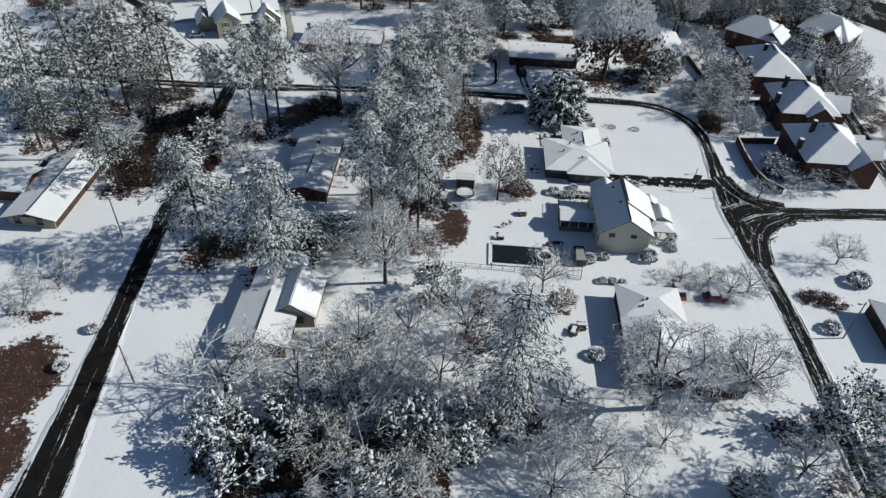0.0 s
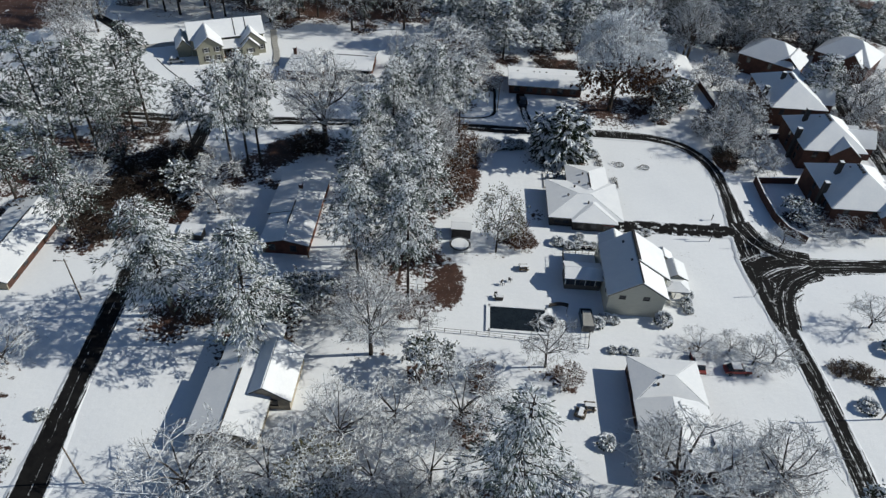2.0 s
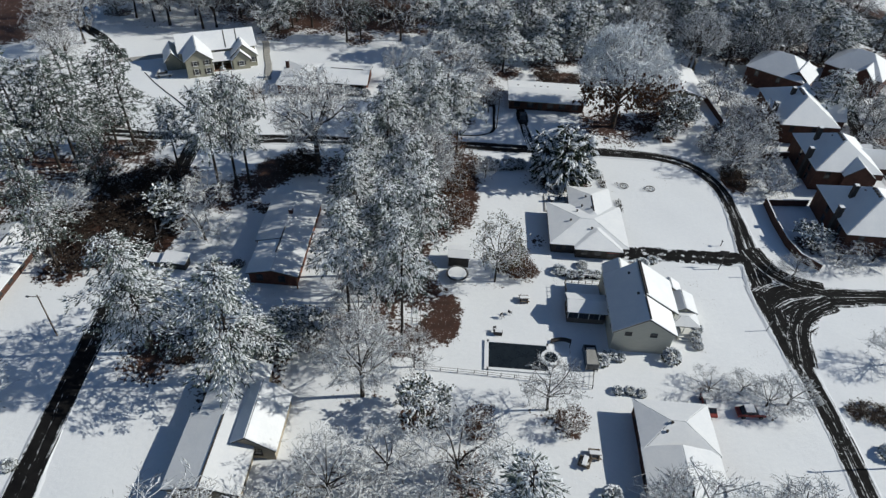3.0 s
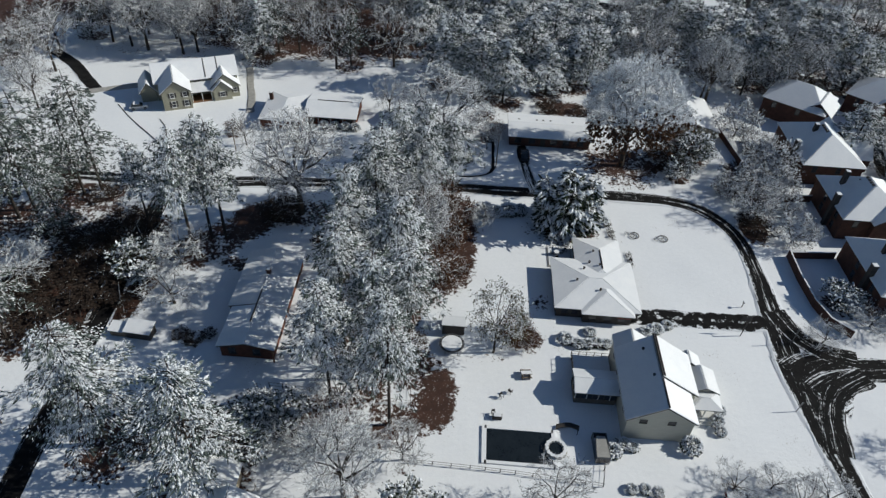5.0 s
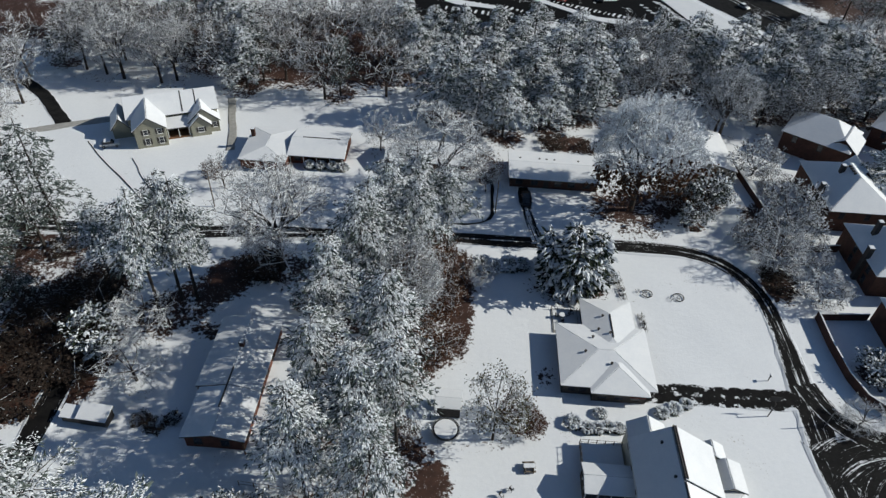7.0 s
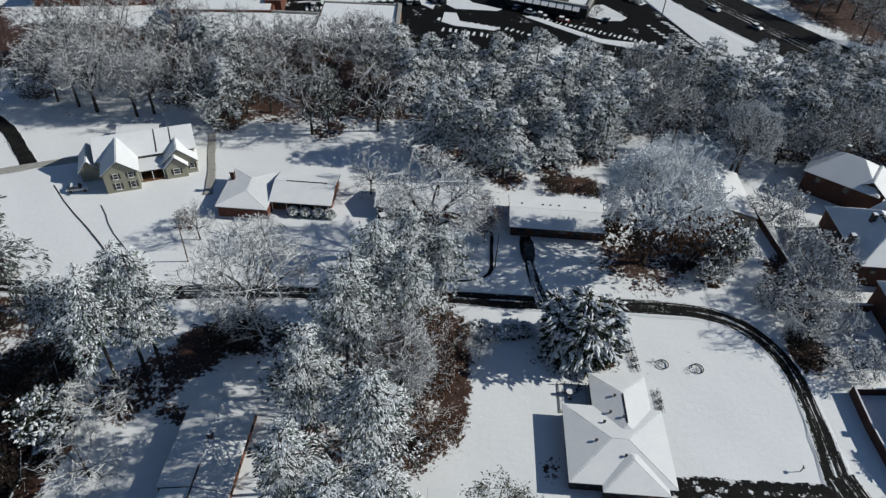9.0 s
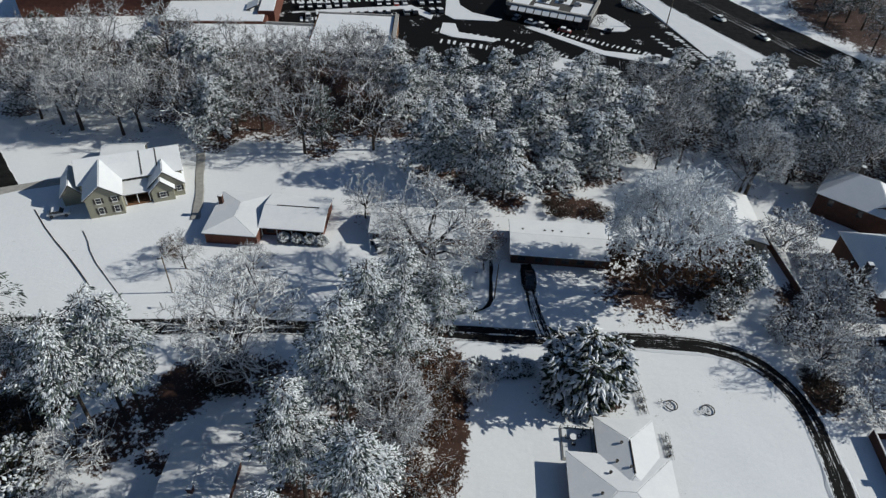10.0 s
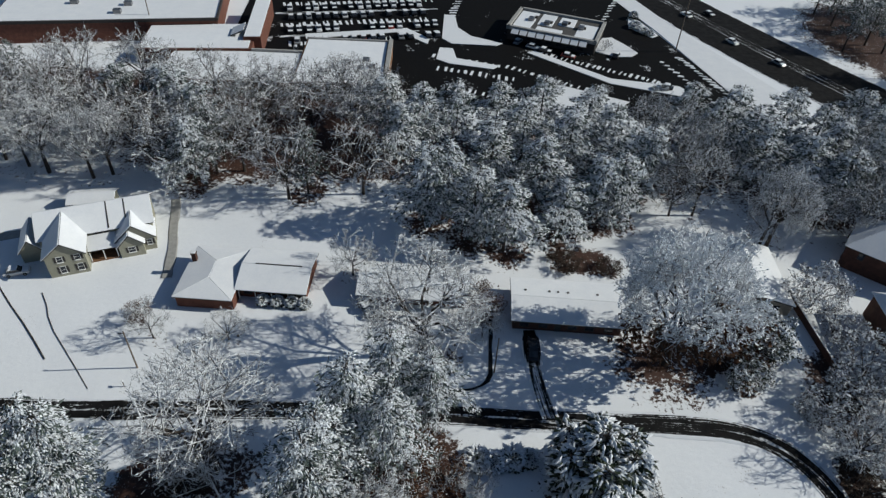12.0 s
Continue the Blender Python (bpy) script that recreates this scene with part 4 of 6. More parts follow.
for px in (-3.0, 0.0, 3.0):
    opening(h, "S", px, -11.0, 1.6, 1.1, 1.2)
vent(h, -1.0, 4.3, 4.2, 0.6)
vent(h, -1.9, 3.0, 3.8, 0.5)
vent(h, 1.6, -4.0, 3.7, 0.5)

# long house west of the woodlot
h = house("long low house with a grey snowy gable roof", -30.8, 79.0)
wall_block(h, -4.8, 4.8, -10.0, 1.2, 2.9, TAN, "y", 3.9)
roof_planes(h, gable_planes(-4.8, 4.8, -10.0, 1.2, 2.9, 4.2, "y"))
wall_block(h, -3.7, 3.9, 1.3, 11.0, 2.9, TAN, "y", 3.9)
roof_planes(h, gable_planes(-3.7, 3.9, 1.7, 11.0, 2.9, 4.2, "y"))
ridge_cap(h, (0.0, -10.2, 4.36), (0.0, 0.8, 4.36))
wall_block(h, 0.6, 8.0, -3.0, 6.4, 2.7, TAN, "y", 5.0)
roof_planes(h, gable_planes(0.6, 8.0, -3.0, 6.4, 2.7, 5.3, "y", 0.35))
for px in (-3.2, 0.0, 3.2):
    opening(h, "S", px, -10.0, 1.6, 1.1, 1.2)
for py in (-8, -5):
    opening(h, "E", py, 4.8, 1.6, 1.1, 1.2)
opening(h, "S", 5.6, -3.0, 1.6, 1.1, 1.2)
part("gutter", rod(bmesh.new(), (5.3, -10.4, 2.72), (5.3, -3.4, 2.72), 0.07), WHITE, h)

# brick ranch among the pines
h = house("brick ranch house with a tree-shadowed snowy gable roof", -32.0, 122.2)
wall_block(h, -4.3, 4.3, -11.2, -3.0, 2.7, BRICK, "y", 3.6)
roof_planes(h, gable_planes(-4.3, 4.3, -11.2, -3.2, 2.7, 3.7, "y"))
wall_block(h, -5.0, 4.2, -3.0, 11.4, 2.7, BRICK, "y", 3.6)
roof_planes(h, gable_planes(-5.0, 4.2, -2.2, 11.4, 2.7, 3.75, "y"))
ridge_cap(h, (-0.3, -6.8, 3.9), (-0.3, 0.6, 3.9))
chimney(h, -0.2, 5.0, 3.2, 4.6, 0.7)
for py in (-9.4, -6.6, -1.0, 2.2, 5.4, 8.8):
    opening(h, "E", py, 4.3 if py < -3 else 4.2, 1.5, 1.1, 1.2)
for px in (-2.4, 1.6):
    opening(h, "S", px, -11.2, 1.5, 1.1, 1.2)
part("corner_post", boxed(4.4, 4.62, -11.9, -11.68, -0.3, 2.5), BRONZE_WOOD, h, "orange-brown timber post")
part("beam", boxed(4.4, 4.6, -11.68, -5.0, 2.25, 2.45), BRONZE_WOOD, h, "orange-brown timber beam")

# house beyond the west lane
h = house("low ranch house, snowy gable roof, pale gable end, brick side", -82.2, 107.0)
wall_block(h, -4.4, 4.6, -10.4, 11.0, 2.3, DARK_BRICK)
wall_block(h, -4.4, 4.6, -10.62, -10.42, 2.3, TAN, "y", 3.2, "gable_end", "pale painted gable end")
roof_planes(h, gable_planes(-4.4, 4.6, -10.4, 11.0, 2.45, 3.6, "y", 0.95))
ridge_cap(h, (0.1, -10.6, 3.76), (0.1, 8.0, 3.76))
for py in (-8, -4.5, -1, 3, 7):
    opening(h, "E", py, 4.6, 1.2, 1.2, 1.0)
for px in (-2.6, 1.7):
    opening(h, "S", px, -10.62, 1.4, 1.1, 1.2)
wall_block(h, -14.0, -5.3, -3.0, 5.0, 2.6, BRICK)
roof_planes(h, gable_planes(-14.0, -5.3, -3.0, 5.0, 2.6, 4.0, "x"))

# ranch with the truck
h = house("low brick ranch house with a white snow-covered roof", 21.4, 186.6)
wall_block(h, -9.6, 9.6, -4.9, 5.0, 2.6, DARK_BRICK)
roof_planes(h, gable_planes(-9.6, 9.6, -5.2, 5.0, 2.7, 3.5, "x", 0.5))
for px in (-7.6, -4.2, 1.0, 4.0, 7.4):
    opening(h, "S", px, -4.9, 1.5, 1.4, 1.3)
opening(h, "S", -1.6, -4.9, 1.05, 0.95, 2.05, "door")
for x in (-7.4, -3.0, -1.4, 0.4, 5.8):
    vent(h, x, 1.6, 3.2, 0.35)

# ranch with four round bushes
h = house("ranch house with snowy roof and orange brick gable end", -32.0, 189.4)
wall_block(h, -6.2, 6.0, -4.6, 5.2, 2.7, BRICK, "x", 3.8)
roof_planes(h, gable_planes(-6.2, 6.0, -5.4, 5.2, 2.7, 3.95, "x"))
wall_block(h, -16.6, -6.3, -8.2, 4.8, 2.5, BRICK)
roof_planes(h, hip_planes(-16.6, -6.7, -8.2, 4.8, 2.55, 3.45, "y", 4.2, 0.4))
for px in (-4.6, -1.6, 1.4, 4.4):
    opening(h, "S", px, -4.6, 1.5, 1.4, 1.4)
for px in (-6.0, -3.0, 0.0, 3.0, 5.8):
    part("post", boxed(px - 0.07, px + 0.07, -5.6, -5.46, -0.3, 2.3), WHITE, h)
chimney(h, -15.9, 1.0, 2.0, 4.6, 0.8)
ridge_cap(h, (-4.0, -0.05, 4.12), (4.6, -0.05, 4.12))

# small house behind the spreading tree
h = house("small low house with a porch and snowy roof", -6.6, 189.0)
wall_block(h, -9.6, 9.6, -3.2, 4.4, 2.6, BRICK)
roof_planes(h, gable_planes(-9.8, 9.8, -4.0, 4.4, 2.6, 4.0, "x"))
for px in (-6.8, -3.0, 2.6, 6.6):
    opening(h, "S", px, -3.2, 1.5, 1.5, 1.3)
for px in (-9.4, -6.2, -3.0, 0.2):
    part("post", boxed(px - 0.06, px + 0.06, -4.1, -3.98, -0.3, 2.2), WHITE, h)

# house behind the big tree by the fence
h = house("house with a long white snowy gable roof behind a tree", 57.4, 198.0)
wall_block(h, -6.2, 6.2, -8.0, 8.0, 2.7, TAN, "y", 4.3)
roof_planes(h, gable_planes(-6.2, 6.2, -8.0, 8.0, 2.7, 4.5, "y"))
for px in (-3.4, 0.0, 3.4):
    opening(h, "S", px, -8.0, 1.5, 1.1, 1.2)

# cream two-storey house with front gables, turned to the lane
h = house("two-storey cream house with front gables and dark shutters", -69.6, 196.4, 24)
wall_block(h, -9.4, 10.6, -2.2, 6.8, 4.9, CREAM, "x", 7.8)
roof_planes(h, gable_planes(-9.4, 10.6, -2.2, 6.8, 4.9, 7.9, "x"))
wall_block(h, -8.2, -1.5, -8.0, -2.25, 4.9, CREAM, "y", 7.5)
roof_planes(h, gable_planes(-8.2, -1.5, -8.0, 1.7, 4.9, 7.6, "y", 0.4))
wall_block(h, 3.6, 10.5, -4.8, -2.25, 3.3, CREAM, "y", 6.4)
roof_planes(h, gable_planes(3.6, 10.5, -4.8, 0.6, 3.3, 6.5, "y", 0.4))
wall_block(h, 4.0, 8.4, -6.0, -4.85, 3.0, CREAM, "y", 5.0)
roof_planes(h, gable_planes(4.0, 8.4, -6.0, -3.4, 3.0, 5.2, "y", 0.35))
roof_planes(h, [[(-1.4, -5.8, 2.7), (3.7, -5.8, 2.7), (3.7, -2.3, 3.8), (-1.4, -2.3, 3.8)]])
part("porch_floor", boxed(-1.4, 3.6, -5.6, -2.3, -0.2, 0.25), BRONZE_WOOD, h, "brown timber porch floor")
for px in (-1.2, 1.2, 3.5):
    part("porch_post", boxed(px - 0.08, px + 0.08, -5.7, -5.54, 0.25, 2.6), WHITE, h)
for px in (3.0, 6.2):
    ridge_cap(h, (px, 2.2, 8.0), (px - 0.1, -2.4, 5.0))
wall_block(h, -13.2, -9.5, -2.0, 5.0, 2.8, CREAM, "y", 4.9)
roof_planes(h, gable_planes(-13.2, -9.5, -2.0, 5.0, 2.8, 5.1, "y", 0.35))
for px in (-5.8, -2.8):
    opening(h, "S", px, -8.0, 3.9, 0.9, 1.2, frame_mat=WHITE, shutters=True)
    opening(h, "S", px, -8.0, 1.5, 0.9, 1.5, frame_mat=WHITE, shutters=True)
for px in (0.2, 1.2, 2.2):
    opening(h, "S", px, -2.2, 4.3, 0.7, 0.8)
opening(h, "S", 6.2, -6.0, 1.6, 1.2, 1.2, frame_mat=WHITE, shutters=True)
opening(h, "S", 9.5, -4.8, 1.8, 0.8, 1.2, frame_mat=WHITE, shutters=True)
opening(h, "S", 0.6, -2.2, 1.1, 1.0, 2.05, "door")
opening(h, "S", 2.6, -2.2, 1.5, 1.0, 1.3)

g2 = thing("garage", pose(-76.0, 207.6, 0, 0, 0, 12), "low garage behind the cream house under snow", "garage")
wall_block(g2, -4.0, 4.6, -1.8, 2.6, 2.3, CREAM)
roof_planes(g2, gable_planes(-4.0, 4.6, -1.8, 2.6, 2.3, 3.2, "x"))

s = thing("garden_shed", pose(-51.4, 114.2, 0, 0, 0, -4), "long low dark shed with a snow-covered lean-to roof", "shed")
wall_block(s, -1.6, 2.6, -1.1, 1.1, 1.5, TRIM)
roof_planes(s, [[(-1.8, -1.4, 1.55), (2.9, -1.4, 1.55), (2.9, 1.3, 2.1), (-1.8, 1.3, 2.1)]])
wall_block(s, -4.4, -1.62, -1.0, 0.8, 1.1, TIMBER)
roof_planes(s, [[(-4.6, -1.2, 1.15), (-1.84, -1.2, 1.15), (-1.84, 1.0, 1.5), (-4.6, 1.0, 1.5)]], snow=0.06)

# dark house at the eastern edge
h = house("dark brick house with shaded wall beside the lane", 80.6, 84.0)
wall_block(h, -5.0, 8.0, -5.5, 5.5, 2.9, DARK_BRICK)
roof_planes(h, hip_planes(-5.0, 8.0, -5.5, 5.5, 2.9, 5.0, "y", 5.0))
for py in (-3, 1.5):
    opening(h, "W", py, -5.0, 1.6, 1.1, 1.2)


def townhouse(x, y, turn, w, l, eave, ridge, axis, inset, chims, gables=()):
    t = thing("townhouse", pose(x, y, 0, 0, 0, turn), "tall brick townhouse with a steep snowy hip roof", "house", "brick townhouses")
    wall_block(t, -w / 2, w / 2, -l / 2, l / 2, eave, DARK_BRICK)
    roof_planes(t, hip_planes(-w / 2, w / 2, -l / 2, l / 2, eave, ridge, axis, inset), snow=0.12)
    for cx, cy in chims:
        chimney(t, cx, cy, eave - 0.5, ridge + 0.3, 0.9, TRIM)
    for gx, gy, gw, gl, ge, gr in gables:
        wall_block(t, gx - gw / 2, gx + gw / 2, gy - gl / 2, gy + gl / 2, ge, DARK_BRICK, "y", gr)
        roof_planes(t, gable_planes(gx - gw / 2, gx + gw / 2, gy - gl / 2, gy + gl / 2, ge, gr, "y"), snow=0.12)
    if axis == "y":  # lower wings that step down to the court
        for y0, y1, out, e, r in ((-l * 0.12, l * 0.22, 5.2, 3.6, 6.6), (l * 0.2, l * 0.44, 3.0, 3.2, 5.4)):
            wall_block(t, w / 2 + 0.01, w / 2 + out, y0, y1, e, DARK_BRICK, "x", r - 0.2)
            roof_planes(t, gable_planes(w / 2 - 3.0, w / 2 + out, y0, y1, e, r, "x", 0.35), snow=0.12)
        chimney(t, -w / 2 - 0.4, -l * 0.18, -0.3, eave + 2.4, 1.0, TRIM)
        for k in range(4):
            part("ridge_vent", boxed(-0.75, -0.25, -1.4 + 0.9 * k, -0.9 + 0.9 * k, ridge - 0.6, ridge + 0.06), TRIM, t, "dark roof vent")
    for k in (-0.3, 0.1):
        opening(t, "W", k * l, -w / 2, 1.6, 1.0, 1.4)
        opening(t, "W", k * l, -w / 2, 4.0, 1.0, 1.4)
        opening(t, "S", k * w, -l / 2, 4.0, 1.0, 1.4)
    for k in range(3):
        vent(t, -w * 0.12 + 0.5 * k, l * 0.12 - 0.6 * k, ridge - 1.2, 0.5)
    return t


townhouse(85.2, 139.6, 0, 15.0, 16.0, 5.4, 10.0, "y", 6.2, [(-4.2, 1.5)], [(5.2, -6.0, 6.0, 7.0, 5.0, 7.6)])
townhouse(86.6, 161.6, 0, 14.0, 15.0, 5.4, 9.8, "y", 6.0, [(-4.4, 2.6)], [(2.0, -5.6, 6.0, 6.0, 5.2, 7.6)])
townhouse(85.0, 182.8, 0, 13.5, 18.0, 5.4, 9.7, "y", 6.2, [(-2.2, 1.0)], [(4.6, 6.0, 5.0, 6.0, 5.2, 7.8)])
townhouse(88.4, 206.4, -35, 15.0, 12.5, 5.4, 9.3, "x", 5.6, [(-2.2, 3.0)], [(5.6, -1.0, 6.5, 8.0, 5.2, 7.6)])
townhouse(112.4, 211.0, -40, 15.0, 13.0, 5.4, 9.5, "x", 5.6, [], [(3.0, -4.0, 6.0, 8.0, 5.2, 8.0)])


def garden_wall(line, tall, label):
    t = thing("garden_wall", pose(line[0][0], line[0][1], 0), label, "wall", "brick garden walls")
    o = Vector((line[0][0], line[0][1], 0))
    for a, b in zip(line, line[1:]):
        a, b = Vector((*a, 0)) - o, Vector((*b, 0)) - o
        d = (b - a).normalized()
        n = Vector((d.y, -d.x, 0)) * 0.15
        seg = part("wall_length", slab(bmesh.new(), [a - n + Vector((0, 0, tall)), b - n + Vector((0, 0, tall)), b + n + Vector((0, 0, tall)), a + n + Vector((0, 0, tall))], tall + 0.3), DARK_BRICK, t)
        part("snow", slab(bmesh.new(), [a - n * 0.8, b - n * 0.8, b + n * 0.8, a + n * 0.8], 0.1, tall + 0.105), SNOW, seg)


garden_wall([(67.6, 147.0), (67.4, 140.0), (67.8, 133.0), (69.0, 128.6), (72.0, 125.6)], 1.7, "brick wall with snow along its top beside the lane")
garden_wall([(67.8, 146.6), (77.0, 147.4)], 1.5, "brick wall with snow along its top")
garden_wall([(70.0, 165.6), (79.0, 166.8)], 1.6, "brick wall with snow along its top")
garden_wall([(68.5, 168.0), (66.5, 184.0), (65.0, 197.0)], 1.4, "dark fence wall running up the slope")


# ---- the pool garden ----
pl = thing("swimming_pool", pose(12.5, 98.2, 0), "rectangular pool with dark water and white snowy coping", "pool")
part("water", boxed(-5.2, 4.6, -2.7, 2.7, -0.3, 0.06), POOL_COVER, pl, "still dark water")
f = bmesh.new()
for a in ((-5.5, 4.9, 2.7, 3.2), (-5.5, 4.9, -3.2, -2.7), (-5.9, -5.2, -3.2, 3.2), (4.6, 5.2, -3.2, 3.2)):
    box(f, *a, -0.2, 0.2)
part("coping", f, SNOW, pl, "coping under rounded snow")
sp = thing("round_spa", pose(17.6, 98.2, 0), "small round stone spa at the end of the pool", "spa")
for nm, mat, r, z, up in (("rim", CONCRETE, 0.34, 0.12, 1.15), ("snow", SNOW, 0.3, 0.44, 0.5)):
    vs, fs = [], []
    for k in range(28):
        w = 2 * math.pi * k / 28
        q = 1.3 + (0.16 if k % 2 else 0)
        for c, v in ((-1, -1), (-0.8, 1), (0.8, 1), (1, -1)):
            vs.append(Vector((math.cos(w) * (q + c * r), math.sin(w) * (q + c * r), z + v * r * up)))
    for k in range(28):
        for i in range(4):
            fs.append((k * 4 + i, k * 4 + (i + 1) % 4, (k + 1) % 28 * 4 + (i + 1) % 4, (k + 1) % 28 * 4 + i))
    part_mesh(nm, mesh_from(nm, vs, fs, mat), sp)
part("water", rod(bmesh.new(), (0, 0, -0.1), (0, 0, 0.3), 1.05, 16), POOL_COVER, sp)


def fence(line, tall, mat, label, gap=2.4):
    o = Vector((line[0][0], line[0][1], 0))
    t = thing("fence", pose(o.x, o.y, 0), label, "fence", "garden fences")
    for a, b in zip(line, line[1:]):
        railing("fence", Vector((*a, 0)) - o, Vector((*b, 0)) - o, tall, mat, "", "", posts=gap, parent=t)


fence([(-3.2, 94.2), (5.0, 94.0), (11.5, 93.7), (24.0, 92.8), (24.9, 98.0)], 0.9, TRIM, "thin dark metal fence round the pool garden", 2.4)
fence([(-3.2, 94.2), (-4.6, 104.0), (-5.2, 112.0)], 0.9, TRIM, "thin dark metal fence along the garden edge", 2.4)
fence([(-27.0, 105.5), (-12.0, 104.6), (-4.0, 104.0)], 1.2, TIMBER, "low timber fence behind the pines", 2.2)

tr = thing("trampoline", pose(1.2, 116.6, 0), "round trampoline with a dark frame and snowy bed", "trampoline")
vs, fs = [], []
tube(vs, fs, [Vector((math.cos(k * math.pi / 12) * 2.1, math.sin(k * math.pi / 12) * 2.1, 0.85)) for k in range(25)], [0.06] * 25, 6)
part_mesh("frame_ring", mesh_from("frame_ring", vs, fs, METAL), tr)
part("mat", rod(bmesh.new(), (0, 0, 0.80), (0, 0, 0.83), 2.0, 24), RUBBER, tr)
part("snow", rod(bmesh.new(), (0, 0, 0.834), (0, 0, 0.9), 1.75, 24), SNOW, tr)
for k in range(6):
    w = k * math.pi / 3
    part("leg", rod(bmesh.new(), (math.cos(w) * 2.1, math.sin(w) * 2.1, -0.2), (math.cos(w) * 2.1, math.sin(w) * 2.1, 0.85), 0.04), METAL, tr)

sh = thing("play_hut", pose(1.3, 121.0, 0), "dark garden hut with a snow-dusted flat roof", "shed")
wall_block(sh, -1.9, 1.9, -1.6, 1.6, 2.3, TRIM)
roof_planes(sh, gable_planes(-1.9, 1.9, -1.6, 1.6, 2.3, 2.7, "x", 0.2), snow=0.08)


def picnic_table(x, y, turn):
    t = thing("picnic_table", pose(x, y, 0, 0, 0, turn), "timber picnic table with benches under snow", "table", "garden tables")
    part("tabletop", boxed(-0.9, 0.9, -0.4, 0.4, 0.7, 0.76), TIMBER, t)
    part("snow", boxed(-0.86, 0.86, -0.36, 0.36, 0.764, 0.88, bevel=0.04), SNOW, t)
    for s in (-1, 1):
        part("bench", boxed(-0.9, 0.9, s * 0.75 - 0.14, s * 0.75 + 0.14, 0.4, 0.46), TIMBER, t)
        part("leg", boxed(s * 0.6 - 0.05, s * 0.6 + 0.05, -0.8, 0.8, -0.2, 0.7), TIMBER, t)


picnic_table(13.6, 111.6, 6)
picnic_table(23.0, 80.6, 0)
picnic_table(21.4, 79.2, 70)


def pole(x, y, tall, label, arm=0.0, r=0.14):
    t = thing("utility_pole", pose(x, y, 0), label, "pole", "poles")
    vs, fs = [], []
    tube(vs, fs, [Vector((0, 0, -0.3)), Vector((0, 0, tall))], [r, r * 0.7], 8)
    part_mesh("shaft", mesh_from("shaft", vs, fs, TIMBER), t)
    if arm:
        part("crossarm", rod(bmesh.new(), (-arm, 0, tall - 0.5), (arm * 0.3, 0, tall - 0.4), 0.06), TIMBER, t)
        part("lamp_head", boxed(-arm - 0.35, -arm + 0.15, -0.14, 0.14, tall - 0.6, tall - 0.44), METAL, t)
    return t


pole(-48.0, 61.8, 8.7, "slender dark utility pole in the snow")
pole(-64.2, 95.4, 9.4, "slender pole with a lamp arm in the snow", 1.6)
pole(69.1, 82.7, 8.8, "dark street pole with a lamp arm", 0.8)
pole(65.7, 304.5, 21.0, "tall dark car park light pole", 0.0, 0.2)
pole(-50.1, 166.9, 8.7, "slender utility pole by the lane", 0.6)
pole(8.6, 171.4, 8.5, "dark utility pole by the snowy drive")
pole(-96.0, 292.0, 12.0, "tall dark pole behind the store", 0.0, 0.18)


# ---- cars ----
def car_pattern(paint, label, snow=True, tall=1.45, length=4.5):
    t = thing("car", pose(0, 0, -500), label, "car", "parked cars")
    w, L = 0.88, length / 2
    side = [(-L, 0.35), (-L, 0.8), (-L * 0.62, 0.92), (L * 0.42, 0.92), (L * 0.96, 0.75), (L, 0.35)]
    cab = [(-L * 0.8, 0.9), (-L * 0.52, tall), (L * 0.12, tall), (L * 0.45, 0.9)]
    for nm, prof, ww, mat in (("body", side, w, paint), ("cabin", cab, w * 0.88, GLASS)):
        bm = bmesh.new()
        a = [bm.verts.new((x, -ww, z)) for x, z in prof]
        b = [bm.verts.new((x, ww, z)) for x, z in prof]
        bm.faces.new(a[::-1])
        bm.faces.new(b)
        for i in range(len(prof)):
            j = (i + 1) % len(prof)
            bm.faces.new((a[i], a[j], b[j], b[i]))
        bmesh.ops.recalc_face_normals(bm, faces=bm.faces[:])
        bmesh.ops.bevel(bm, geom=bm.edges[:], offset=0.06, segments=1, affect="EDGES")
        part(nm, bm, mat, t)
    part("roof", boxed(-L * 0.52, L * 0.12, -w * 0.84, w * 0.84, tall - 0.02, tall + 0.03), paint, t)
    if snow:
        part("snow", boxed(-L * 0.54, L * 0.14, -w * 0.86, w * 0.86, tall + 0.034, tall + 0.17, bevel=0.05), SNOW, t, "snow on the roof")
        part("snow", boxed(L * 0.42, L * 0.92, -w * 0.85, w * 0.85, 0.9, 1.0, bevel=0.04), SNOW, t, "snow on the bonnet")
    for x in (-L * 0.62, L * 0.62):
        for y in (-w, w):
            wheel = part("wheel", rod(bmesh.new(), (x, y - 0.11, 0.33), (x, y + 0.11, 0.33), 0.33, 12), RUBBER, t)
            part("rim", rod(bmesh.new(), (x, y - 0.12, 0.33), (x, y + 0.12, 0.33), 0.18, 8), METAL, wheel)
    return t


CARS = [car_pattern(CAR_DARK, "dark parked car with snow on its roof"), car_pattern(CAR_SILVER, "silver parked car with snow on its roof"), car_pattern(CAR_WHITE, "white parked car under snow"), car_pattern(RED, "red parked car with snow on its roof"), car_pattern(CAR_DARK, "dark pickup truck cleared of snow", False, 1.75, 5.4)]


def park(k, x, y, turn):
    return copy_thing(CARS[k], pose(x, y, -0.08, 0, 0, turn))


park(4, 15.2, 176.6, 90)
park(0, -14.6, 183.2, -60)
park(2, -80.6, 186.4, 20)
park(3, 48.4, 90.2, 4)
park(3, 42.0, 90.9, 90)


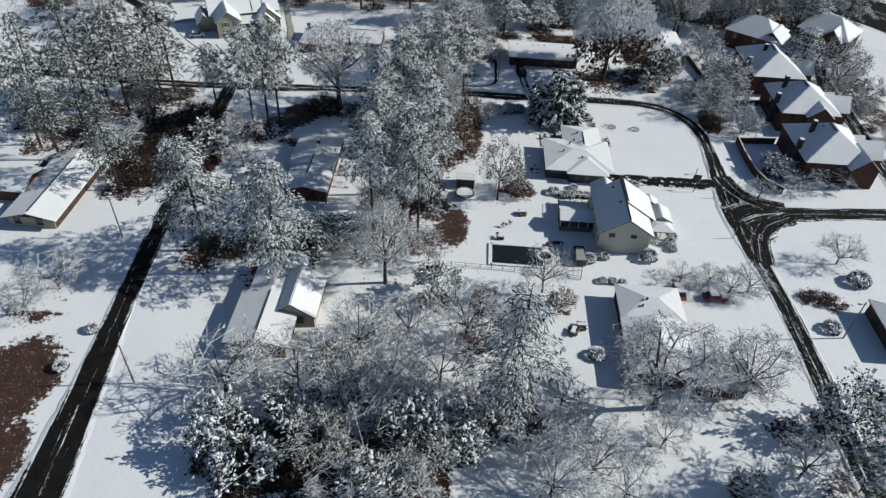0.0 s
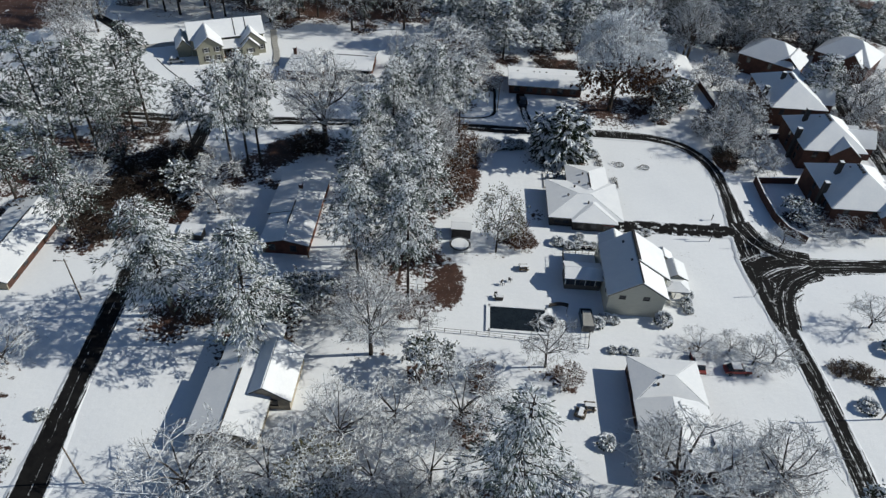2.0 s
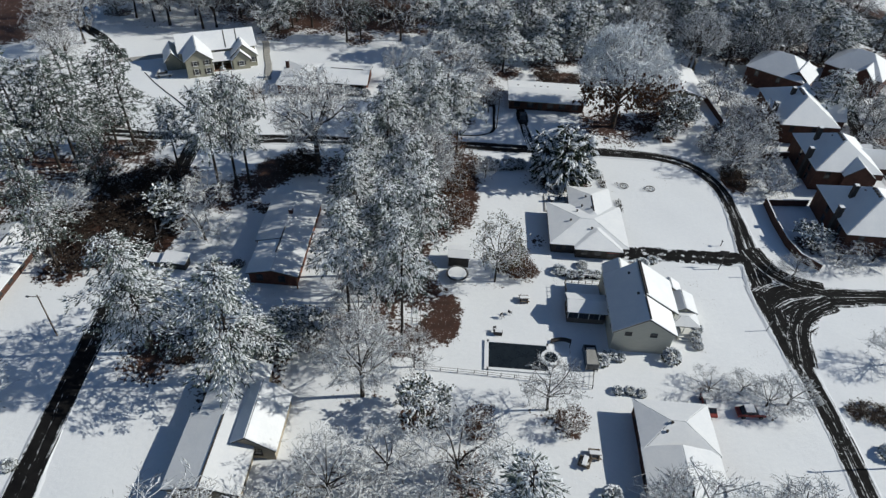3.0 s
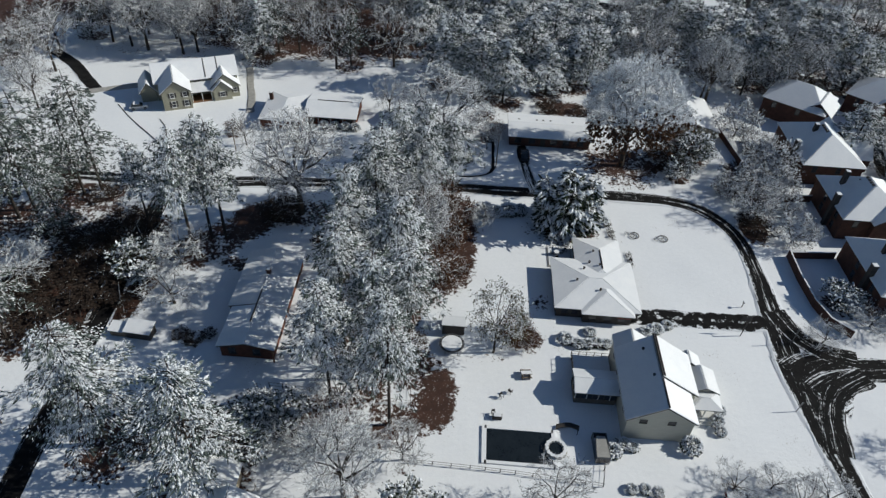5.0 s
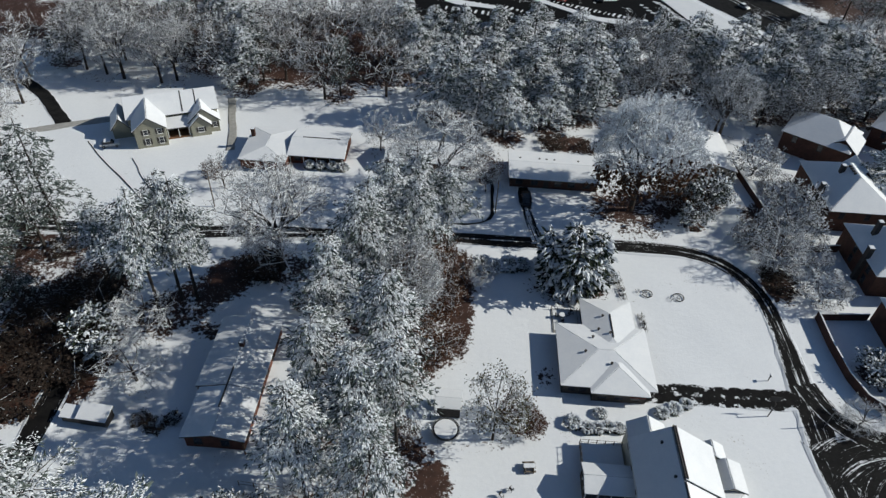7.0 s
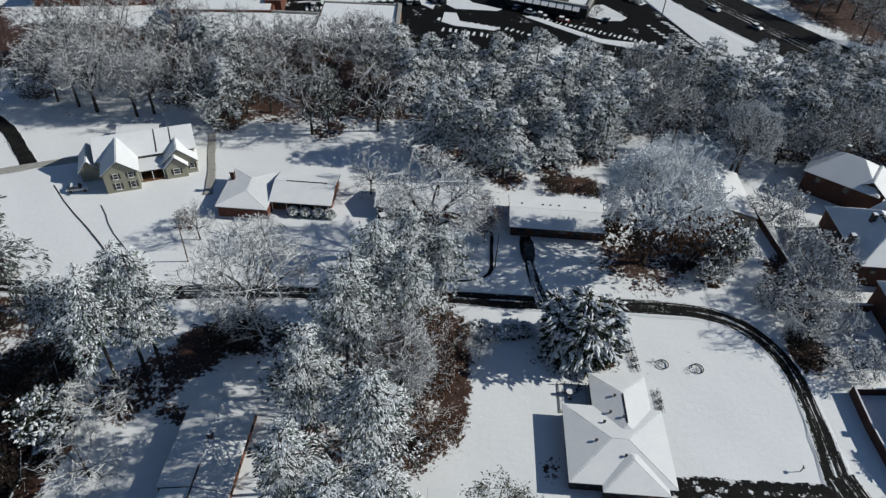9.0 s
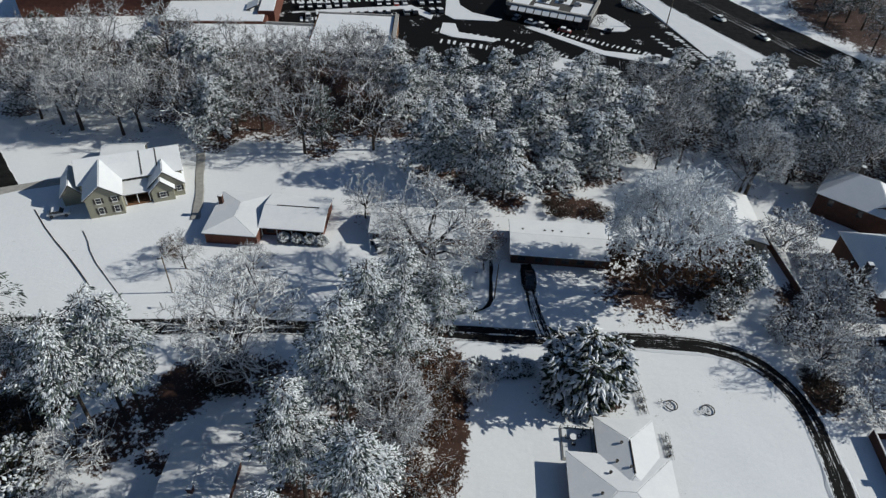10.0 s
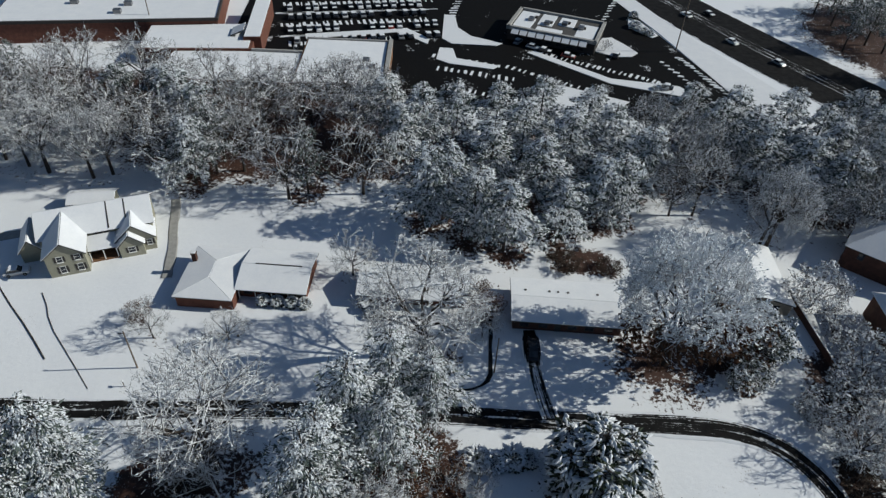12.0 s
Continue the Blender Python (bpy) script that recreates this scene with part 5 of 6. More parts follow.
# ---- shopping area beyond the wood ----
def sheet(name, corners, z, mat, label, category, snowy=0.0, step=4.0, kind="structure"):
    """A paved area between four corners."""
    a, b, c, d = (Vector((*p, 0)) for p in corners)
    n, k = max(2, int((b - a).length / step)), max(2, int((d - a).length / step))
    verts, faces, uv = [], [], []
    for j in range(k + 1):
        for i in range(n + 1):
            u, v = i / n, j / k
            p = a * (1 - u) * (1 - v) + b * u * (1 - v) + c * u * v + d * (1 - u) * v
            verts.append((p.x, p.y, z))
            uv.append((p.x, p.y))
    for j in range(k):
        for i in range(n):
            q = j * (n + 1) + i
            faces.append((q, q + 1, q + n + 2, q + n + 1))
    me = mesh_from(name, verts, faces, mat)
    layer = me.uv_layers.new(name="UVMap")
    for loop in me.loops:
        layer.data[loop.index].uv = uv[loop.vertex_index]
    me.attributes.new("snowy", "FLOAT", "POINT").data.foreach_set("value", [snowy] * len(verts))
    return tagged(new(name, me), label, category, kind=kind)


sheet("car_park", [(-72, 286), (-17, 287.5), (-8, 352), (-78, 352)], 0.014, LOT, "wet black car park with rows of cars", "car park")
sheet("car_park", [(-20, 262), (84, 258), (50, 352), (-64, 352)], 0.02, LOT, "wet black car park with rows of cars", "car park")
strip("highway", [(150, 218), (117, 262), (100, 288), (84, 313), (68, 340), (40, 388), (-20, 480)], 12.0, CLEAR_ROAD, "wet dark highway lane", z=0.05, snowy=-0.1, edge=0.3)
strip("highway", [(164, 226), (130, 270), (111.5, 297), (95, 322), (79, 349), (50, 396), (-8, 490)], 11.5, CLEAR_ROAD, "wet dark highway lane", z=0.05, snowy=-0.1, edge=0.3)


def island(line, tall=0.18, label="raised kerbed island under smooth snow"):
    pts = [(*p, tall) for p in line]
    bm = slab(bmesh.new(), pts, tall + 0.2)
    bmesh.ops.recalc_face_normals(bm, faces=bm.faces[:])
    ob = new("traffic_island", mesh_of("traffic_island", bm, SNOW))
    return tagged(ob, label, "island", "kerbed islands", "structure")


island([(18.5, 296.5), (42, 279.4), (62, 274.2), (65.2, 275.6), (62, 280.4), (42.5, 282.6), (21, 298.0)])
island([(50.0, 350), (62.3, 320.1), (77.8, 273.9), (84, 270), (91.5, 281.0), (70.4, 321.0), (58.5, 350)], 0.1, "broad snowy verge beside the highway")
island([(-50, 296), (-22, 305.6), (-12.5, 298), (-12.0, 302), (-20, 309), (-51, 299.5)])
island([(-8.6, 322), (-8.2, 303), (-5, 299.5), (9, 300), (11, 302), (1, 306), (-3.5, 312), (-5, 322)])
island([(40.5, 305), (39.6, 300.6), (46, 297.6), (51, 298.4), (53.4, 301.4), (50.5, 306.5), (46.5, 312), (43.5, 311)])
island([(18.8, 267.4), (19.8, 258.0), (38.1, 260.8), (46.0, 269.0), (27.1, 276.4), (21, 274)])
island([(-8.5, 296), (-9.0, 288), (-5, 285.5), (8, 283.6), (10, 286), (-3, 289.4), (-4.4, 296)])
island([(54.4, 330), (53.4, 321), (60, 314), (62.4, 316), (58.0, 327)])

m1 = thing("store", pose(-97.0, 300.0, 0, 0, 0, 12), "long red-brick store seen from behind, flat snowy roof", "building", "shops")
wall_block(m1, -45, 19.5, -12.0, 22, 6.0, BRICK)
part("roof_snow", boxed(-44.6, 19.1, -11.6, 21.6, 6.004, 6.2, bevel=0.06), SNOW, m1)
part("parapet", box(box(bmesh.new(), -45.2, 19.7, -12.3, -11.6, 5.7, 6.5), 19.1, 19.7, -11.6, 22, 5.7, 6.5), TRIM, m1)
for px, py in ((-10, -6), (-8, 0), (8, 6), (-24, 2)):
    part("roof_unit", boxed(px - 1.1, px + 1.1, py - 0.9, py + 0.9, 6.2, 7.4, bevel=0.05), METAL, m1, "grey air-conditioning unit")
m4 = thing("store", pose(-78.0, 285.0, 0, 0, 0, 8), "brick store block with a flat snowy roof and corner tower", "building", "shops")
wall_block(m4, -16, 15.5, -10, 7.5, 4.4, BRICK)
part("roof_snow", boxed(-15.6, 14.6, -9.6, 7.1, 4.404, 4.6, bevel=0.06), SNOW, m4)
wall_block(m4, 12.6, 17.6, -4.6, 25, 5.6, BRICK, name="tower")
part("tower_snow", boxed(12.8, 17.4, -4.4, 24.8, 5.604, 5.8, bevel=0.06), SNOW, m4)
part("canopy", slab(bmesh.new(), [(8.6, -2.0, 5.0), (12.58, -2.0, 6.6), (12.58, 3.4, 6.6), (8.6, 3.4, 5.0)], 0.3), TRIM, m4, "sloped entrance canopy")
part("canopy_snow", slab(bmesh.new(), [(8.6, -2.0, 5.0), (12.5, -2.0, 6.57), (12.5, 3.4, 6.57), (8.6, 3.4, 5.0)], 0.12, 0.14), SNOW, m4)
m2 = thing("store", pose(-47.0, 274.5, 0, 0, 0, 3), "lower store wing with a flat snowy roof and brick end", "building", "shops")
wall_block(m2, -36, 0.5, -14.6, 4.0, 3.6, BRONZE_WOOD)
part("roof_snow", boxed(-35.6, 0.4, -14.2, 3.6, 3.604, 3.8, bevel=0.06), SNOW, m2)
part("parapet", boxed(-14.0, 0.4, 3.4, 4.1, 3.2, 4.5), CONCRETE, m2, "pale coping")
wall_block(m2, 0.6, 25.6, -15.0, 12.0, 4.4, BRONZE_WOOD)
part("roof_snow", boxed(1.0, 24.2, -14.6, 11.6, 4.404, 4.6, bevel=0.06), SNOW, m2)
part("parapet", box(box(bmesh.new(), 24.6, 25.7, -15.2, 12.2, 4.0, 5.3), 0.6, 24.6, 11.7, 12.2, 4.0, 5.0), CONCRETE, m2, "pale coping")
for px, py in ((18, -6), (21, -5), (14, -3), (19, -1)):
    part("roof_unit", boxed(px - 0.9, px + 0.9, py - 0.7, py + 0.7, 4.6, 5.4, bevel=0.05), METAL, m2, "grey air-conditioning unit")
m3 = thing("restaurant", pose(27.8, 309.6, 0, 0, 0, -17), "flat-roofed dark restaurant with a pale parapet", "building", "shops")
wall_block(m3, -13.8, 14.2, -8.0, 8.4, 3.8, TRIM)
part("roof_deck", boxed(-13.2, 13.6, -7.4, 7.8, 3.804, 3.9), SHINGLE, m3, "dark wet roof deck")
for x0, x1, y0, y1 in ((-12.8, -7.0, -6.8, 6.9), (-5.8, -1.0, -2.0, 7.2), (-5.4, 3.0, -7.0, -3.4), (0.4, 5.6, 0.2, 7.0), (7.0, 13.0, -6.6, 4.4)):
    part("roof_snow", boxed(x0, x1, y0, y1, 3.904, 4.05, bevel=0.05), SNOW, m3)
f = bmesh.new()
for a in ((-13.9, 14.3, -8.3, -7.4), (-13.9, 14.3, 7.8, 8.6), (-14.2, -13.2, -8.3, 8.6), (13.6, 14.6, -8.3, 8.6)):
    box(f, *a, 3.5, 4.6)
part("parapet", f, CONCRETE, m3)
for i in range(9):
    px = -11 + i * 2.7
    part("rafter", boxed(px - 0.1, px + 0.1, -9.6, -8.3, 3.0, 3.2), WHITE, m3)
    if i % 2:
        part("roof_unit", boxed(px - 0.9, px + 0.9, -1.5 + (i % 3), 0.6 + (i % 3), 3.95, 4.9, bevel=0.05), METAL, m3)
        part("roof_unit", boxed(px + 0.6, px + 1.5, 3.2 - (i % 4), 4.3 - (i % 4), 3.95, 4.6, bevel=0.05), TRIM, m3)
    aw = part("awning_panel", slab(bmesh.new(), [(px - 1.25, -10.4, 2.9), (px + 1.25, -10.4, 2.9), (px + 1.25, -8.34, 4.1), (px - 1.25, -8.34, 4.1)], 0.08), TRIM, m3)
    part("snow", slab(bmesh.new(), [(px - 1.15, -10.2, 2.98), (px + 1.15, -10.2, 2.98), (px + 1.15, -8.5, 3.97), (px - 1.15, -8.5, 3.97)], 0.06, 0.09), SNOW, aw)
for i in range(7):
    opening(m3, "S", -10 + i * 3.3, -8.0, 1.6, 1.8, 1.6)

rnd = random.Random(77)
ux, uy = math.cos(radians(15)), math.sin(radians(15))
for row, (ox, oy, n) in enumerate(((-52, 293.5, 16), (-56, 301, 18), (-58, 311, 17), (-60, 318, 17), (-61, 328, 17))):
    for i in range(n):
        if rnd.random() < 0.82:
            park(rnd.choice((0, 0, 1, 0, 2, 1, 0, 3, 0)), ox + ux * 2.9 * i + rnd.uniform(-0.2, 0.2), oy + uy * 2.9 * i, 105 + rnd.uniform(-3, 3) + (180 if row % 2 else 0))
for x, y, a, k in ((57.6, 279.0, 160, 0), (20.5, 300.0, -25, 2), (24.0, 298.0, -25, 0), (31.0, 295.2, -20, 3), (75.6, 335.0, 120, 2), (96.6, 300.0, -58, 1), (86.0, 314.0, -58, 2), (84.0, 337.0, -58, 0), (16.0, 303.5, 60, 1), (46.0, 298.0, 70, 0)):
    park(k, x, y, a)
for c in CARS:
    for o in (*c.children_recursive, c):
        bpy.data.objects.remove(o)


def stall_snow(name, rows, label):
    """Low ridges of snow left between the parking stalls, joined as one."""
    bm = bmesh.new()
    r = random.Random(5)
    for x0, y0, x1, y1, n, ln, ang in rows:
        for i in range(n):
            u = i / max(1, n - 1)
            m = pose(x0 + (x1 - x0) * u + r.uniform(-0.3, 0.3), y0 + (y1 - y0) * u + r.uniform(-0.2, 0.2), 0.03, 0, 0, ang + r.uniform(-4, 4))
            a, w = ln * r.uniform(0.5, 1.0) / 2, r.uniform(0.15, 0.62)
            slab(bm, [m @ Vector(p) for p in ((-a, -w, 0.1), (a, -w * 0.6, 0.1), (a * 0.9, w, 0.1), (-a * 0.8, w * 0.8, 0.1))], 0.12)
    return tagged(new(name, mesh_of(name, bm, SNOW)), label, "snow ridges", kind="stuff")


stall_snow("stall_snow", [(-54, 291.5, -24, 300.5, 20, 4.0, 100), (-60, 305, -14, 317, 26, 4.2, 105), (-63, 322, -14, 334, 26, 4.2, 105), (-66, 338, -14, 348, 24, 4.0, 105), (23, 296.5, 58, 281.5, 24, 3.0, 60), (66, 300, 75, 278, 14, 3.0, -20), (-8, 282, 14, 278, 12, 3.4, 80), (-10, 290, 10, 286, 10, 3.0, 80), (-56, 297, -18, 307, 22, 6.0, 15), (-62, 314.5, -14, 326, 24, 6.0, 15), (-64, 330.5, -14, 341, 22, 6.0, 15), (-4, 270, 16, 266, 12, 3.6, 75), (12, 286, 40, 272, 16, 2.6, 60), (60, 296, 70, 272, 12, 2.2, -20), (-6, 322, -3, 345, 12, 4.0, 10), (44, 322, 52, 345, 10, 3.0, 20)], "small ridges of snow left between parking stalls")


# ---- small things of the gardens ----
def dry_stems(spots, tall, seed, mat):
    """Upright withered stems over some round spots (x, y, radius, count)."""
    r = random.Random(seed)
    vs, fs = [], []
    for x, y, rad, n in spots:
        for _ in range(n):
            w, q = r.uniform(0, 6.3), rad * math.sqrt(r.random())
            p = Vector((x + math.cos(w) * q, y + math.sin(w) * q, 0))
            tuft(vs, fs, p, Vector((0, 0, 1.2)), tall * r.uniform(0.5, 1.1), 2, r, 0.07)
    return vs, fs


def garden_hoop(x, y, r, turn):
    t = thing("garden_hoop", pose(x, y, 0, 0, 0, turn), "dark round bed edging with withered stalks in the snow", "bed edging", "round bed edgings")
    vs, fs = [], []
    arc = [Vector((math.cos(a * math.pi / 16) * r, math.sin(a * math.pi / 16) * r, 0.1)) for a in range(-14, 15)]
    tube(vs, fs, arc, [0.09] * len(arc), 5)
    part_mesh("edging", mesh_from("edging", vs, fs, TRIM), t)
    vs, fs = dry_stems([(0, 0, r * 0.7, 26), (-r * 1.5, 0.0, 0.6, 20)], 0.5, int(x), DRY_LEAF)
    tagged(part_mesh("withered_growth", mesh_from("withered_growth", vs, fs, DARK_LEAF), t), kind="stuff")


garden_hoop(37.2, 150.0, 0.95, -10)
garden_hoop(43.0, 149.6, 1.0, 20)


def flower_bed(line, wide, seed, label):
    a, b = Vector((*line[0], 0)), Vector((*line[1], 0))
    t = thing("flower_bed", pose(a.x, a.y, 0), label, "flower bed", "flower beds")
    d = (b - a).normalized()
    n = Vector((d.y, -d.x, 0)) * wide / 2
    L = (b - a).length
    for s in (-1, 1):
        part("edging", rod(bmesh.new(), n * s + Vector((0, 0, 0.1)), d * L + n * s + Vector((0, 0, 0.1)), 0.035, 4), TIMBER, t)
    r = random.Random(seed)
    vs, fs = dry_stems([tuple((d * L * r.uniform(0.05, 0.95) + n * r.uniform(-0.7, 0.7)).xy) + (0.35, 7) for _ in range(int(L * 5))], 0.55, seed, DRY_LEAF)
    tagged(part_mesh("withered_growth", mesh_from("withered_growth", vs, fs, DARK_LEAF), t), kind="stuff")


flower_bed([(32.0, 155.6), (32.6, 147.8)], 1.3, 3, "narrow bed of withered stalks with timber edging")
flower_bed([(35.0, 144.6), (35.2, 140.0)], 1.0, 4, "narrow bed of withered stalks by the house wall")

# low retaining wall with snow along the planting south of the ranch
garden_wall([(21.6, 118.9), (29.4, 118.9)], 0.75, "low dark brick retaining wall below snowy bushes")

cf = thing("cold_frame", pose(24.2, 98.6, 0, 0, 0, 2), "small glazed garden frame with a grey ridge roof", "cold frame")
for x in (-1.0, 1.0):
    for y in (-2.1, 2.1):
        part("post", boxed(x - 0.05, x + 0.05, y - 0.05, y + 0.05, -0.2, 1.5), METAL, cf)
    part("pane", boxed(x - 0.015, x + 0.015, -2.05, 2.05, 0.1, 1.5), GLASS, cf)
    part("rail", rod(bmesh.new(), (x, -2.15, 1.5), (x, 2.15, 1.5), 0.06, 4), METAL, cf)
for y in (-2.1, 2.1):
    part("pane", boxed(-0.95, 0.95, y - 0.015, y + 0.015, 0.1, 1.5), GLASS, cf)
    part("rail", rod(bmesh.new(), (-1.0, y, 1.5), (1.0, y, 1.5), 0.06, 4), METAL, cf)
part("lid", slab(bmesh.new(), [(-0.98, -2.05, 1.56), (0.98, -2.05, 1.56), (0.7, 1.4, 1.72), (-0.7, 1.4, 1.72)], 0.05), CONCRETE, cf, "pale frosted panel")

sl = thing("pool_slide", pose(19.4, 101.6, 0, 0, 0, -12), "low dark curved pool slide", "slide")
vs, fs = [], []
for i in range(11):
    u = i / 10
    c = Vector((-1.6 + 3.4 * u, 0.7 * math.sin(u * 3.0), 0.25 + 0.9 * u * u))
    for dy, dz in ((-0.42, 0.22), (-0.35, 0.0), (0.35, 0.0), (0.42, 0.22)):
        vs.append(c + Vector((0, dy, dz)))
for i in range(10):
    for k in range(3):
        fs.append((i * 4 + k, i * 4 + k + 1, i * 4 + k + 5, i * 4 + k + 4))
part_mesh("chute", mesh_from("chute", vs, fs, TRIM), sl)
for x, z in ((-1.3, 0.3), (1.7, 1.1)):
    for y in (-0.3, 0.3):
        part("leg", rod(bmesh.new(), (x, y + (0.3 if x < 0 else 0.1), -0.1), (x, y + (0.3 if x < 0 else 0.1), z), 0.05), TRIM, sl)


def garden_chair(x, y, turn, label="dark metal garden chair with snow on its seat"):
    t = thing("garden_chair", pose(x, y, 0.0, 0, 0, turn), label, "chair", "garden chairs")
    part("seat", boxed(-0.27, 0.27, -0.26, 0.26, 0.4, 0.45), TRIM, t)
    part("snow", boxed(-0.24, 0.24, -0.23, 0.2, 0.454, 0.58, bevel=0.04), SNOW, t)
    part("backrest", boxed(-0.27, 0.27, 0.24, 0.29, 0.45, 0.95), TRIM, t)
    for sx in (-0.24, 0.24):
        part("armrest", boxed(sx - 0.03, sx + 0.03, -0.25, 0.25, 0.62, 0.66), TRIM, t)
        for sy in (-0.23, 0.23):
            part("leg", boxed(sx - 0.025, sx + 0.025, sy - 0.025, sy + 0.025, -0.1, 0.42), TRIM, t)


def patio_table(x, y):
    t = thing("patio_table", pose(x, y, 0.0), "round patio table under a cap of snow", "table", "patio tables")
    part("tabletop", rod(bmesh.new(), (0, 0, 0.7), (0, 0, 0.75), 0.6, 16), TRIM, t)
    part("snow", rod(bmesh.new(), (0, 0, 0.754), (0, 0, 0.9), 0.55, 16), SNOW, t)
    part("column", rod(bmesh.new(), (0, 0, 0.05), (0, 0, 0.7), 0.06), TRIM, t)
    part("foot", rod(bmesh.new(), (0, 0, 0.0), (0, 0, 0.05), 0.3, 10), TRIM, t)


patio_table(20.6, 142.2)
for x, y, a in ((19.7, 142.3, 90), (20.6, 141.2, 180), (21.6, 142.6, -70), (22.4, 143.2, 20)):
    garden_chair(x, y, a)
garden_chair(11.0, 108.0, 140)
garden_chair(9.6, 106.9, 40)
garden_chair(8.3, 103.6, 10)

gb = thing("deck_box", pose(8.9, 103.0, 0), "dark storage box by the pool with a snowy lid", "box")
part("body", boxed(-0.7, 0.7, -0.35, 0.35, -0.1, 0.6, bevel=0.03), TRIM, gb)
part("lid", boxed(-0.74, 0.74, -0.39, 0.39, 0.604, 0.68, bevel=0.02), TRIM, gb)
part("snow", boxed(-0.6, 0.66, -0.3, 0.34, 0.684, 0.8, bevel=0.04), SNOW, gb)


def mailbox(x, y, turn):
    t = thing("mailbox", pose(x, y, 0, 0, 0, turn), "roadside mailbox on a timber post", "mailbox", "mailboxes")
    part("post", boxed(-0.06, 0.06, -0.06, 0.06, -0.3, 1.1), TIMBER, t)
    bm = boxed(-0.1, 0.1, -0.28, 0.28, 1.1, 1.34, bevel=0.05)
    part("letter_box", bm, TRIM, t)
    part("snow", boxed(-0.09, 0.09, -0.26, 0.26, 1.344, 1.44, bevel=0.03), SNOW, t)


mailbox(17.6, 164.4, 90)
mailbox(54.2, 131.4, 0)
mailbox(-50.6, 163.0, 40)


def marker_post(x, y, tall, lean):
    t = thing("marker_post", pose(x, y, 0, 0, lean), "thin grey roadside post in the snow", "post", "roadside posts")
    part("shaft", rod(bmesh.new(), (0, 0, -0.3), (0, 0, tall), 0.07), METAL, t)
    part("cap", rod(bmesh.new(), (0, 0, tall + 0.002), (0, 0, tall + 0.12), 0.1), METAL, t)


hoop = thing("basketball_hoop", pose(52.0, 124.2, 0, 0, 3, 0), "leaning basketball hoop on a dark post beside the drive", "basketball hoop")
part("post", rod(bmesh.new(), (0, 0, -0.3), (0, 0, 3.1), 0.09), TRIM, hoop)
part("bracket", rod(bmesh.new(), (0, 0, 2.9), (0.0, 0.7, 3.25), 0.06), TRIM, hoop)
part("backboard", boxed(-0.9, 0.9, 0.68, 0.74, 2.9, 4.0, bevel=0.02), TRIM, hoop)
vs, fs = [], []
tube(vs, fs, [Vector((math.cos(k * math.pi / 8) * 0.23, 1.02 + math.sin(k * math.pi / 8) * 0.23, 3.05)) for k in range(17)], [0.02] * 17, 4)
part_mesh("rim", mesh_from("rim", vs, fs, BRONZE_WOOD), hoop)
marker_post(60.4, 123.0, 4.0, 2)
marker_post(56.6, 108.6, 2.2, 4)

# trees of the gardens
plant(BARE, -4.5, 44.3, 10, 6.2)
plant(BARE, -12.7, 44.5, 10, 5.5)
plant(EVERGREEN, -8.3, 44.8, 9, 5.2)
plant(BARE, -5.5, 45.5, 10, 6.1)
plant(SNOWY_PINE, 61.5, 51.5, 22, 9.0)
plant(DARK_PINE, 53.5, 44.0, 15, 6.0)
plant(BARE, 25.6, 48.2, 10, 6.1)
plant(BARE, 15.6, 48.4, 11, 6.6)
plant(EVERGREEN, -26.7, 48.9, 7, 5.2)
plant(OLIVE, -1.6, 50.6, 9, 5.0)
plant(OLIVE, -16.9, 50.8, 10, 5.2)
plant(EVERGREEN, 43.2, 50.9, 4, 3.2)
plant(BARE, 21.4, 51.6, 11, 6.6)
plant(BARE, -10.1, 52.4, 11, 6.6)
plant(EVERGREEN, -31.5, 53.5, 8, 5.2)
plant(BARE, 51.6, 54.2, 9, 5.5)
plant(EVERGREEN, -3.4, 54.8, 10, 5.2)
plant(EVERGREEN, 3.0, 55.7, 8, 5.2)
plant(BARE, 19.9, 56.3, 8, 5.5)
plant(EVERGREEN, -21.5, 56.8, 7, 5.2)
plant(BARE, 12.6, 57.1, 9, 6.1)
plant(BARE, 32.7, 57.9, 6, 3.9)
plant(BARE, -11.9, 58.3, 10, 6.6)
plant(BARE, 5.2, 59.9, 10, 5.5)
plant(BARE, -3.9, 60.5, 9, 6.1)
plant(OLIVE, -15.7, 61.6, 11, 6.3)
plant(BARE, -33.7, 61.8, 12, 8.8)
plant(SNOWY_PINE, 9.8, 61.9, 26, 8.6)
plant(EVERGREEN, 60.9, 63.1, 11, 5.8)
plant(BARE, -29.8, 63.3, 9, 5.5)
plant(BARE, 18.1, 63.5, 7, 4.4)
plant(BARE, -22.9, 63.5, 10, 6.6)
plant(MOUND, -60.3, 63.6, 1.4, 1.2)
plant(BARE, -8.5, 64.4, 11, 6.6)
plant(OAK, 32.6, 64.6, 17, 9.5)
plant(BARE, -0.9, 65.6, 10, 6.6)
plant(BARE, 48.2, 69.3, 12, 7.2)
plant(BARE, 46.7, 69.4, 8.5, 6.1)
plant(BARE, -14.5, 70.8, 12, 7.2)
plant(BARE, -13.9, 71.2, 8, 5.5)
plant(MOUND, -59.0, 71.7, 1.4, 1.1)
plant(MOUND, 24.9, 74.3, 1.6, 1.5)
plant(BARE, -71.4, 74.1, 8, 5.5)
plant(BROWN, 4.7, 74.6, 5, 3.7)
plant(BARE, -7.0, 75.0, 9, 5.5)
plant(BARE, 2.8, 75.6, 14, 7.7)
plant(BARE, -69.0, 80.6, 8, 6.6)
plant(BROWN, 5.8, 83.4, 5, 3.2)
plant(MOUND, 67.7, 84.6, 1.8, 1.6)
plant(EVERGREEN, -2.6, 84.9, 8, 4.7)
